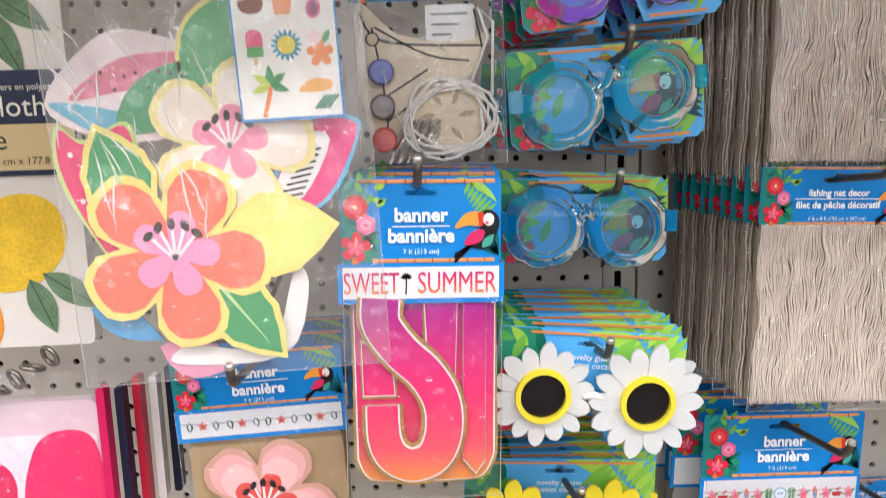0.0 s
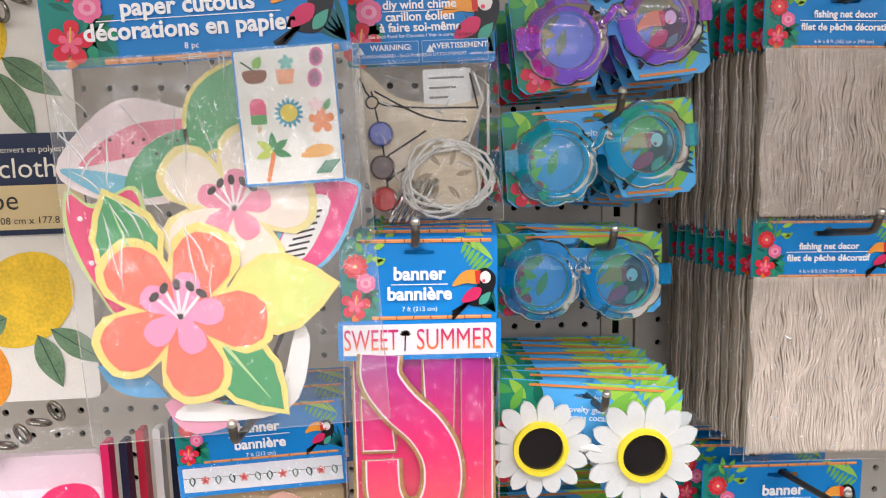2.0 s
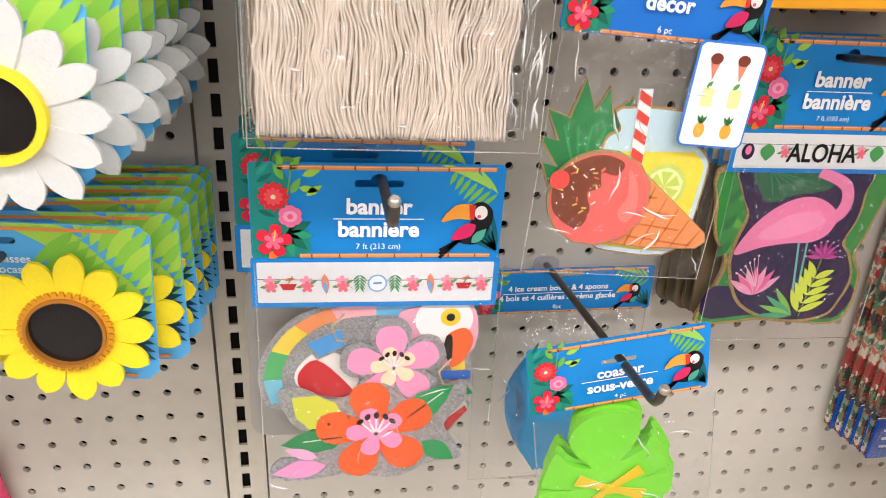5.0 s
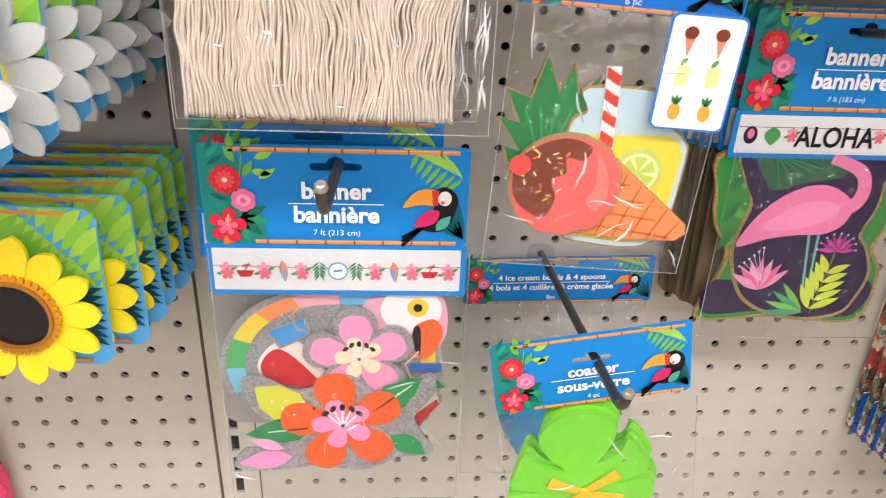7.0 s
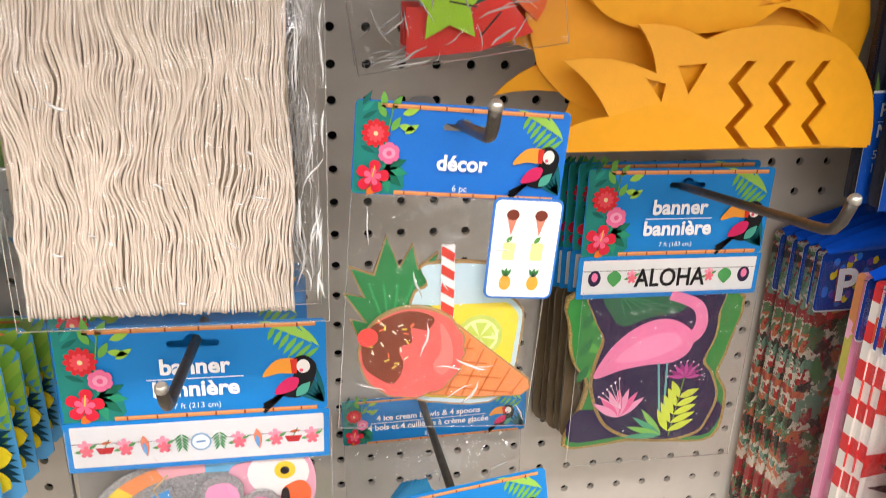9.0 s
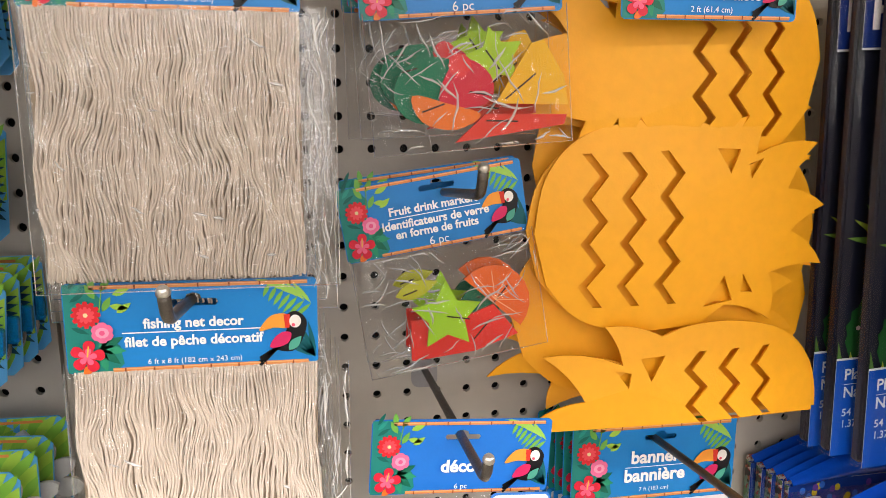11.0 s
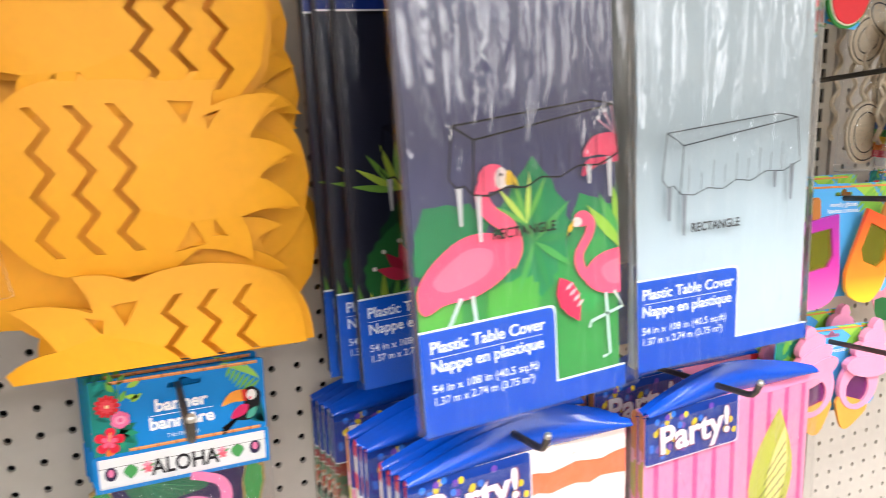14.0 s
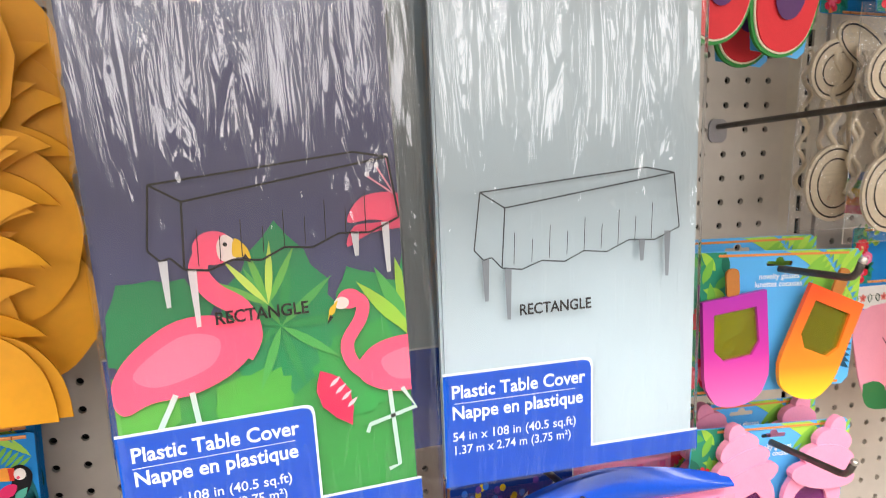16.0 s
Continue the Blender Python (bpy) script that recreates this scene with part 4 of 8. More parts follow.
a.lay(curve([(-0.034, -0.147), (-0.012, -0.13), (0.01, -0.127), (0.018, -0.136), (0.0, -0.146), (-0.02, -0.15)], 5, True), 0.0006, "f59cbe")
a.lay(stroke(curve([(0.0175, -0.134), (0.0285, -0.1285), (0.0315, -0.1174), (0.027, -0.106), (0.0155, -0.0996), (0.0034, -0.0959)], 5), lambda q: 0.0115 - 0.004 * q), 0.0006, "f288b0")
for x0, x1 in ((0.0015, 0.0085), (0.0085, 0.012)):
    a.lay(stroke([(x0, -0.1523), (x1, -0.2)], 0.0018), 0.0006, "74b9b4")
for i in range(7):
    a.lay(leaf(-0.0262, -0.1975, 0.026, 0.0062, 40 + 18 * i, 6), 0.0008 + 0.00003 * i, ("f3a3c0", "ef6d9c")[i % 2])
for i in range(6):
    a.lay(stroke([(-0.025, -0.19), (-0.044 + 0.003 * i, -0.178 + 0.003 * i)], 0.0004), 0.0012, "f6d6e2")
    a.lay(ell(-0.044 + 0.003 * i, -0.178 + 0.003 * i, 0.001, n=6), 0.0014, "f6e6ec")
for i in range(9):
    an = 5 + 21 * i
    a.lay(leaf(0.0244, -0.1655, 0.0145, 0.0035, an, 5), 0.0008 + 0.00003 * i, "a8327e" if i % 2 else "c8509a")
    a.lay(ell(0.0244 + 0.0145 * math.cos(radians(an)), -0.1655 + 0.0145 * math.sin(radians(an)), 0.0009, n=6), 0.0014, "f0c9dd")
a.lay(stroke([(0.0244, -0.166), (0.0185, -0.2174)], 0.001), 0.0008, "7a9a3a")
for i in range(5):
    q = i / 4
    for sgn in (-1, 1):
        a.lay(leaf(0.0165 + 0.006 * q, -0.213 + 0.03 * q, 0.0235 - 0.006 * q, 0.0062, 58 - sgn * 34 if sgn > 0 else 118, 6), 0.001 + 0.00003 * i, "d3dc4e")
for i in range(4):
    a.lay(leaf(0.012, -0.2165, 0.032, 0.0055, 128 + 17 * i, 6), 0.0008 + 0.00003 * i, "4fa37a" if i % 2 else "86c05a")
a.done("paper_flamingo_panel", al, "paper cutout with pink wading bird edged in gold glitter")
bag(al, -0.066, -0.236, 0.071, -0.09, 0.0035, 0.002, seed=9)
g4 = plain_banner(0.139, 0.0645, 0.032, 0.13, "6d5c46")
gg = g4(pose(0.2365, -0.062, 1.287, 0, 0.2, 1), "blue card flamingo banner pack hanging behind another", "aloha banner packs")
for i, (dx, yy) in enumerate(((-0.002, -0.05), (-0.004, -0.038), (-0.003, -0.026), (-0.006, -0.014))):
    copy_thing(gg, pose(0.2365 + dx, yy, 1.2845 - 0.003 * i, 0, 0.3 * (i - 1), 2 * (i % 2) - 1))
hook(0.241, 1.263, 0.245, 0.13, dx=-0.009, tip=0.02)


# ---- novelty glasses ----
def glasses_card(t, W, H, lean=0.0, notch=True):
    bm = bmesh.new()
    o = [(-W / 2 + 0.003, 0), (W / 2 - 0.006, 0), (W / 2, -0.006), (W / 2, -H + 0.006), (W / 2 - 0.006, -H)]
    o += [(0.016, -H), (0.004, -0.52 * H), (-0.004, -0.52 * H), (-0.016, -H)] if notch else []
    o += [(-W / 2 + 0.006, -H), (-W / 2, -H + 0.006), (-W / 2, -0.003)]
    pierced(bm, o[::-1], [slot_outline(0, -0.011, 0.9)], 0, 0.0007)
    c = part("backing_card", bm, ink("5cb2ee"), t, "blue printed backing card")
    a, e, L, R = Art(), 0.0003, -W / 2, W / 2
    a.lay([(L + 0.0006, -H + 0.007), (L + 0.0006, -0.0006), (L + 0.032, -0.0006), (L + 0.038, -0.22 * H), (L + 0.026, -0.5 * H), (L + 0.022, -0.7 * H), (L + 0.036, -H + 0.0006), (L + 0.007, -H + 0.0006)], e, "2f8f6f")
    for i in range(16):
        a.lay(leaf(L + 0.012 + 0.011 * (i % 3), -0.01 - 0.0052 * i, 0.022, 0.008, 165 - 32 * (i % 5), 6), 2 * e + 0.00002 * i, ("57a94f", "9fce4b", "1f6f58", "79bb48")[i % 4])
    a.lay(flower(L + 0.013, -0.45 * H, 0.011, 10, 0.7, n=4), 4 * e, "e23b46")
    a.lay(flower(L + 0.016, -0.84 * H, 0.014, 5, 0.42), 4 * e, "e0334a")
    a.lay(flower(L + 0.016, -0.84 * H, 0.007, 5, 0.35), 5 * e, "f4788f")
    for i in range(11):
        q = i / 10
        bu, bv = R - 0.003 - 0.036 * (1 - q), -0.004 - 0.044 * q
        a.lay(leaf(bu, bv, 0.034, 0.008, 70 - 40 * q, 5), 2.4 * e + 0.00002 * i, ("a9d44f", "8cc84a")[i % 2])
        a.lay(leaf(bu, bv, 0.046, 0.0085, 172 - 34 * q, 5), e + 0.00002 * i, "a9d44f")
        a.lay(leaf(bu, bv, 0.034, 0.0075, 222 + 14 * q, 5), 2 * e + 0.00002 * i, "86c24a")
    for i in range(8):
        a.lay(leaf(R - 0.001, -H + 0.014 + 0.0055 * i, 0.034, 0.0062, 150 + 7 * i, 5), 2 * e + 0.0003 + 0.00002 * i, "174a63")
    a.lay([(L + 0.024, -0.0042), (R - 0.016, -0.0042), (R - 0.016, -0.0022), (L + 0.024, -0.0022)], 4.5 * e, BAMBOO)
    for s in (-1, 1):
        a.lay([(s * 0.02, -H + 0.002), (s * (W / 2 - 0.012), -H + 0.002), (s * (W / 2 - 0.012), -H + 0.0042), (s * 0.02, -H + 0.0042)], 3 * e, BAMBOO)
    for v in a.bm.verts:
        v.co.x = min(max(v.co.x, L + 0.0004), R - 0.0004)
        v.co.z = min(max(v.co.z, -H + 0.0004), -0.0004)
    a.done("leaf_print", c)
    for k, (tx, v) in enumerate((("novelty glasses", -0.0215), ("lunettes cocasses", -0.028))):
        words(c, tx, 0, v, 0.0068, "f2f7fb", 4 * e, 0.015)
    return c


def daisy_eye(t, cu, cv, r, petal, rim, lens_r, rot, petals=13, centre=None, rim_k=1.22):
    bm = bmesh.new()
    for i in range(petals):
        an = rot + 360 * i / petals
        base = lens_r * 1.04
        ln, wd = r - base, 2 * math.pi * r * 0.62 / petals * (1.12 + 0.1 * math.sin(i * 4.1))
        a0 = radians(an)
        s = Vector((cu + base * math.cos(a0), 0, cv + base * math.sin(a0)))
        ln *= 0.93 + 0.07 * math.sin(i * 2.7)
        pts = []
        for k in range(11):
            q = k / 10
            y = wd / 2 * (0.7 + 0.3 * min(1, q / 0.5)) * max(0.0, 1 - (max(0.0, q - 0.5) / 0.5) ** 2.4) ** 0.7
            pts.append((q, y))
        pl = [(s.x + q * ln * math.cos(a0) - y * math.sin(a0), s.z + q * ln * math.sin(a0) + y * math.cos(a0)) for q, y in pts]
        pl += [(s.x + q * ln * math.cos(a0) + y * math.sin(a0), s.z + q * ln * math.sin(a0) - y * math.cos(a0)) for q, y in pts[-2::-1]]
        slab(bm, pl, 0.0155 + 0.0009 * (i % 2), 0.0026)
    bmesh.ops.bevel(bm, geom=[e for e in bm.edges if e.is_manifold and abs(e.calc_face_angle(0)) > 1.2 and max(v.co.y for v in e.verts) < -0.0148], offset=0.0006, segments=1, affect="EDGES")
    e = part("flower_frame", bm, foam(petal), t)
    bm = bmesh.new()
    if centre:
        pierced(bm, flower(cu, cv, lens_r * 1.3, 38, 0.86, n=4), [ell(cu, cv, lens_r * 1.02, n=36)], 0.0185, 0.002)
        part("flower_centre", bm, foam(centre), e)
        bm = bmesh.new()
    pierced(bm, ell(cu, cv, lens_r * rim_k, n=36), [ell(cu, cv, lens_r, n=36)], 0.0205, 0.0055)
    part("lens_rim", bm, foam(rim), e)
    bm = bmesh.new()
    slab(bm, ell(cu, cv, lens_r * 1.01, n=32), 0.0165, 0.0008)
    part("dark_lens", bm, shade("dark_lens", "1a1618", rough=0.12, vary=0.02), e)


def flower_glasses(kind, m, label, group, simple=False):
    t = thing("novelty_glasses", m, label, "glasses", group)
    W, H = (0.147, 0.085) if kind == "daisy" else (0.166, 0.1)
    glasses_card(t, W, H)
    if kind == "daisy":
        daisy_eye(t, -0.0395, -0.048, 0.0415, "d6d4d0", "f0d82a", 0.0172, 10, 14)
        daisy_eye(t, 0.041, -0.0495, 0.047, "d6d4d0", "f0d82a", 0.0172, 3, 14)
        bm = bmesh.new()
        tube(bm, [(-0.008, -0.014, -0.048), (0, -0.015, -0.046), (0.008, -0.014, -0.049)], 0.0028)
        part("bridge", bm, foam("f4f2ee"), t)
    else:
        daisy_eye(t, -0.042, -0.058, 0.0465, "f7dc1e", "a8691a", 0.0198, 8, 13, "d79218", 1.09)
        daisy_eye(t, 0.0395, -0.0575, 0.0475, "f7dc1e", "a8691a", 0.0198, 0, 13, "d79218", 1.09)
        bm = bmesh.new()
        tube(bm, [(-0.008, -0.014, -0.06), (0, -0.015, -0.058), (0.008, -0.014, -0.061)], 0.0028)
        part("bridge", bm, foam("f7e02a"), t)
    return t


d0 = flower_glasses("daisy", pose(-0.2838, -0.2225, 1.3229, 0, 5.0, 0), "white daisy novelty glasses on a blue printed card", "daisy glasses")
for i, yy in enumerate((-0.193, -0.164, -0.135, -0.106, -0.078, -0.05)):
    copy_thing(d0, pose(-0.2775 + 0.0008 * i, yy, 1.3225 - 0.001 * i, 0, 3.5 - (i % 2) * 2.6, (i % 3) - 1))
s0 = flower_glasses("sunflower", pose(-0.2955, -0.1635, 1.1917, 0, 2.8, 0), "yellow sunflower novelty glasses on a blue printed card", "sunflower glasses")
for i, yy in enumerate((-0.139, -0.116, -0.092, -0.068, -0.045)):
    copy_thing(s0, pose(-0.285 + 0.0012 * i, yy, 1.1875 - 0.0008 * i, 0, 0.8 - (i % 2) * 1.5, (i % 3) - 1))
hook(-0.282, 1.281, 0.258)
hook(-0.2915, 1.152, 0.22)


def scalloped_cup(cu, cv, r_in, r_out, lobes, rot):
    """Moulded goggle rim: a rounded ring with a scalloped outer edge, open behind."""
    bm = bmesh.new()
    n, rings = 72, []
    for k in range(n):
        an = 2 * math.pi * k / n
        ro = r_out * (0.93 + 0.07 * abs(math.sin(lobes * an / 2 + rot)) ** 0.55)
        prof = ((r_in, 0.0105), (r_in + 0.0008, 0.0165), (r_in + 0.0026, 0.0182), (r_in + 0.0048, 0.0168), (r_in + 0.0066, 0.0148), (ro - 0.003, 0.0142), (ro - 0.0008, 0.0126), (ro, 0.0085))
        rings.append([bm.verts.new((cu + rr * math.cos(an), -w, cv + rr * math.sin(an))) for rr, w in prof])
    for k in range(n):
        a, b = rings[k], rings[(k + 1) % n]
        for j in range(len(a) - 1):
            bm.faces.new((a[j], b[j], b[j + 1], a[j + 1])).smooth = True
    return bm


def wavy_glasses(m, hexa, W, H, eyes, label, group):
    t = thing("novelty_glasses", m, label, "glasses", group)
    glasses_card(t, W, H)
    bird_print(t, eyes[1][0] + 0.004, eyes[1][1] - 0.008, 0.036, 0.0036)
    mt = TINT[hexa]
    for i, (cu, cv) in enumerate(eyes):
        fr = part("eye_frame", scalloped_cup(cu, cv, 0.0205, 0.0345, 9, 0.4 * i), mt, t, "translucent moulded plastic")
        bm = bmesh.new()
        rows = [[bm.verts.new((cu + 0.0205 * q * math.cos(k * math.pi / 16), -0.0112 - 0.002 * (1 - q * q), cv + 0.0205 * q * math.sin(k * math.pi / 16))) for k in range(32)] for q in (0.35, 0.7, 1.0)]
        bm.faces.new(rows[0]).smooth = True
        for p, q in zip(rows, rows[1:]):
            for k in range(32):
                bm.faces.new((p[k], q[k], q[(k + 1) % 32], p[(k + 1) % 32])).smooth = True
        part("lens", bm, LENS[hexa], fr)
    (ua, va), (ub, vb) = eyes
    bm = bmesh.new()
    tube(bm, [(ua + 0.028, -0.013, va + 0.008), (ua + 0.034, -0.016, va + 0.014), ((ua + ub) / 2, -0.018, (va + vb) / 2 + 0.016), (ub - 0.034, -0.016, vb + 0.014), (ub - 0.028, -0.013, vb + 0.008)], 0.0036, 10)
    part("bridge", bm, mt, t)
    for s, (cu, cv) in ((-1, eyes[0]), (1, eyes[1])):
        bm = bmesh.new()
        slab(bm, rrect(cu + s * 0.034 - 0.005, cv - 0.004, cu + s * 0.034 + 0.005, cv + 0.013, 0.002), 0.0145, 0.004)
        part("hinge", bm, mt, t)
        bm = bmesh.new()
        slab(bm, rrect(cu + s * 0.027 - 0.009, cv - 0.003, cu + s * 0.027 + 0.009, cv + 0.009, 0.002), 0.006, 0.002)
        part("folded_arm", bm, mt, t)
    return t


TINT = {k: tinted("clear_" + k, h, solid=s, body=0.34) for k, h, s in (("teal", "a0e8fa", "20bfe0"), ("blue", "98def8", "16adf2"), ("purple", "f0bcfc", "c456ea"))}
LENS = {k: tinted("tinted_lens_" + k, h, body=0.12) for k, h in (("teal", "cdf6fd"), ("blue", "b8ecfe"), ("purple", "f6dcfd"))}
pu = wavy_glasses(pose(-0.266, -0.185, 1.632, 0, -6.5, 0), "purple", 0.155, 0.078, ((-0.038, -0.042), (0.037, -0.036)), "translucent purple novelty glasses on a blue printed card", "purple glasses")
for i, yy in enumerate((-0.155, -0.125, -0.095)):
    copy_thing(pu, pose(-0.264 - 0.004 * i, yy, 1.629 - 0.002 * i, 0, -5 + i, 1 - i))
te = wavy_glasses(pose(-0.275, -0.197, 1.5375, 0, -4.2, 0), "teal", 0.151, 0.074, ((-0.038, -0.042), (0.034, -0.034)), "translucent teal novelty glasses on a blue printed card", "teal glasses")
for i, yy in enumerate((-0.16, -0.125, -0.09)):
    copy_thing(te, pose(-0.272 - 0.004 * i, yy, 1.534 - 0.003 * i, 0, -2 + 3 * i, i - 1))
tb = wavy_glasses(pose(-0.2845, -0.182, 1.4365, 0, 0, 0), "blue", 0.137, 0.0675, ((-0.034, -0.037), (0.0325, -0.038)), "translucent blue novelty glasses on a blue printed card", "blue glasses")
copy_thing(tb, pose(-0.287, -0.15, 1.4395, 0, 3, 1))
for i, yy in enumerate((-0.12, -0.095, -0.07, -0.045)):
    copy_thing(tb, pose(-0.272 - 0.001 * i, yy, 1.436 - 0.0015 * i, 0, 5 - 2 * i, 1 - i))
hook(-0.265, 1.597, 0.235)
hook(-0.268, 1.502, 0.24)
hook(-0.27, 1.4025, 0.23)


# ---- fishing nets ----
CORD = shade("cotton_cord", "e3d3c2", rough=0.9, vary=0.09, scale=25, bump=0.3, bump_scale=1600)


def net_bundle(parent, u0, u1, v0, v1, depth, count, seed):
    rnd = random.Random(seed)
    bm = bmesh.new()
    # slab darker than the cord: paints the shade in the gaps between strands
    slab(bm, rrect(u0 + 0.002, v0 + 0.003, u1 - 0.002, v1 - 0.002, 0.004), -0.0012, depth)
    part("net_shade_core", bm, shade("painted_cord_shade", "9d8a74", rough=0.95, vary=0.25, scale=120, stretch=(6, 6, 1)), parent)
    bm = bmesh.new()
    nz = 64
    for layer, many in ((0, count), (1, int(count * 0.62))):
        for i in range(many):
            u = u0 + 0.002 + (u1 - u0 - 0.004) * (i + 0.5 + 0.5 * (rnd.random() - 0.5)) / many
            ph, hi, lo = rnd.random() * 9, v1 - 0.004 * layer * rnd.random(), v0 + 0.002 * rnd.random()
            path = []
            for k in range(nz + 1):
                v = hi + (lo - hi) * k / nz
                ease = min(1.0, 5 * k / nz, 8 * (1 - k / nz))
                side = min(1.0, (u - u0) / 0.014, (u1 - u) / 0.014)
                flow = 0.0085 * noise.noise(Vector((u * 36, v * 19, seed))) + 0.0048 * noise.noise(Vector((u * 58, v * 40, seed + 3))) + 0.0014 * noise.noise(Vector((u * 150, v * 80, seed + 9)))
                du = flow * (0.25 + 0.75 * side) + 0.0014 * noise.noise(Vector((ph * 7, v * 75, seed)))
                dw = 0.0007 * noise.noise(Vector((u * 45, v * 40, seed + 7 + layer * 5))) + 0.0011 * noise.noise(Vector((ph * 3, v * 90, seed)))
                path.append((min(max(u + du * ease, u0 + 0.001 * rnd.random()), u1 - 0.001 * rnd.random()), -(0.0002 + dw + 0.0012 * layer), v))
            tube(bm, path, 0.00056 + 0.00018 * rnd.random(), 5)
    s = part("cord_bundle", bm, CORD, parent, "undyed cotton cord in loose wavy strands")
    s["kind"] = "stuff"


def net_pack(m, label, front, seed, W=0.126, H=0.0475, drop=0.148):
    t = thing("fishing_net_pack", m, label, "fishing net", "fishing net packs")
    header(t, W, H, [("fishing net decor", -0.46, 0.155, 0.02), ("-", -0.555, 0.56), ("filet de pêche décoratif", -0.66, 0.155, 0.02), ("6 ft x 8 ft (182 cm x 243 cm)", -0.885, 0.085, 0.0)], slot_v=-0.0115, rich=front)
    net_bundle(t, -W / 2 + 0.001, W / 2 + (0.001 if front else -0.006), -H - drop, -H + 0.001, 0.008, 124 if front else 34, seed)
    bag(t, -W / 2 - 0.001, -H - drop - 0.004, W / 2 + 0.016, -H + 0.002, 0.0042, 0.002, seed=seed, rough=0.0024)
    crease_glints(t, W / 2 + 0.003, -H - drop, W / 2 + 0.015, -H - 0.002, 0.0062, 16, seed, length=0.035, slant=90)
    if front:
        crease_glints(t, -W / 2 + 0.004, -H - drop + 0.006, W / 2 - 0.004, -H - 0.006, 0.0084, 12, seed + 1, length=0.011, slant=165)
    return t


n1 = net_pack(pose(-0.0885, -0.212, 1.6235, 0, 0.5, 0), "undyed cotton fishing net in a clear bag, blue header", True, 11, drop=0.128)
n2 = net_pack(pose(-0.0855, -0.2, 1.4448, 0, 0.8, 0), "undyed cotton fishing net in a clear bag, blue header", True, 12)
nb = net_pack(pose(-0.0905, -0.182, 1.445, 0, 0.4, 1.5), "undyed cotton fishing net pack hanging behind another", False, 13)
for i, yy in enumerate((-0.165, -0.147, -0.13, -0.112, -0.095, -0.078, -0.06)):
    copy_thing(nb, pose(-0.0925 - 0.0016 * i, yy, 1.4455 + 0.0005 * (i % 3), 0, 0.8 * (i % 3) - 0.6, 2 * (i % 2) - 1))
for i, yy in enumerate((-0.193, -0.175, -0.157, -0.138, -0.12, -0.1, -0.08, -0.06)):
    copy_thing(nb, pose(-0.0925 - 0.0026 * i, yy, 1.6255 + 0.0005 * (i % 3), 0, 0.8 * (i % 3) - 0.5, 2 * (i % 2) - 1))
hook(-0.088, 1.587, 0.26)
hook(-0.0875, 1.41, 0.268)

# ---- bowls, coasters, party decor ----
bo = thing("ice_cream_bowl_pack", pose(0.0775, -0.02, 1.0865, 0, -1.2, 0), "bag of blue plastic ice cream bowls with creased blue header", "bowls")
header(bo, 0.153, 0.0415, [("4 ice cream bowls & 4 spoons", -0.42, 0.17, 0.018), ("-", -0.53, 0.62), ("4 bols et 4 cuillères à crème glacée", -0.63, 0.17, 0.018), ("8pc", -0.85, 0.13, 0.0)], slot_v=-0.006, text_u=-0.006)
for i in range(4):
    bm = bmesh.new()
    rings = []
    for j in range(7):
        q = j / 6
        ring = []
        for k in range(48):
            an = 2 * math.pi * k / 48
            r = (0.016 + 0.044 * q ** 0.55) * (1 + 0.05 * q * math.cos(12 * an))
            ring.append(bm.verts.new((-0.044 + 0.02 * q + 0.0032 * i + 0.24 * r * math.cos(an), -0.014 - 0.35 * r * (1 + math.cos(an)) - 0.002 * i, -0.118 + 0.002 * i + r * math.sin(an))))
        rings.append(ring)
    for p, q in zip(rings, rings[1:]):
        for k in range(48):
            bm.faces.new((p[k], p[(k + 1) % 48], q[(k + 1) % 48], q[k])).smooth = True
    bm.faces.new(rings[0])
    part("bowl", bm, shade("blue_bowl_plastic", "2f9bd6", rough=0.25, vary=0.04), bo, "glossy blue fluted plastic bowl")
bag(bo, -0.076, -0.215, 0.072, -0.038, 0.004, 0.03, seed=21, rough=0.004)
crease_glints(bo, -0.07, -0.12, 0.066, -0.045, 0.024, 18, 8)
hook(0.065, 1.081, 0.24, 0.115)

co = thing("coaster_pack", pose(0.058, -0.187, 1.1235, 0, -8.6, 0), "bag of lime green leaf coasters tied with a yellow ribbon", "coasters")
header(co, 0.116, 0.049, [("coaster", -0.5, 0.2, 0.022), ("-", -0.6, 0.42), ("sous-verre", -0.71, 0.2, 0.022), ("4 pc", -0.87, 0.09, 0.0)], slot_v=-0.0175)
LG = foam("82d834")
for i in range(3):
    bm = bmesh.new()
    leafp = [(-0.026, -0.071), (-0.022, -0.06), (-0.008, -0.052), (0.01, -0.052), (0.024, -0.059), (0.027, -0.071), (0.02, -0.084), (0.012, -0.094), (0.03, -0.086), (0.036, -0.076), (0.046, -0.092), (0.048, -0.105),
             (0.026, -0.113), (0.05, -0.112), (0.05, -0.13), (0.024, -0.133), (0.046, -0.138), (0.036, -0.156), (0.012, -0.166), (-0.012, -0.166), (-0.036, -0.156), (-0.046, -0.138), (-0.022, -0.133), (-0.05, -0.13), (-0.05, -0.112),
             (-0.024, -0.113), (-0.047, -0.106), (-0.045, -0.094), (-0.036, -0.078), (-0.026, -0.09), (-0.01, -0.096), (-0.02, -0.084)]
    slab(bm, curve([(0.88 * u + 0.0025 * i - 0.012, 0.95 * v - 0.0035 + 0.002 * i) for u, v in leafp], 3, True), 0.006 - 0.005 * i, 0.0042)
    part("leaf_coaster", bm, LG, co, "lime green foam leaf")
a = Art()
YR = shade("yellow_ribbon", "f0bf2a", rough=0.4, vary=0.08, scale=200)
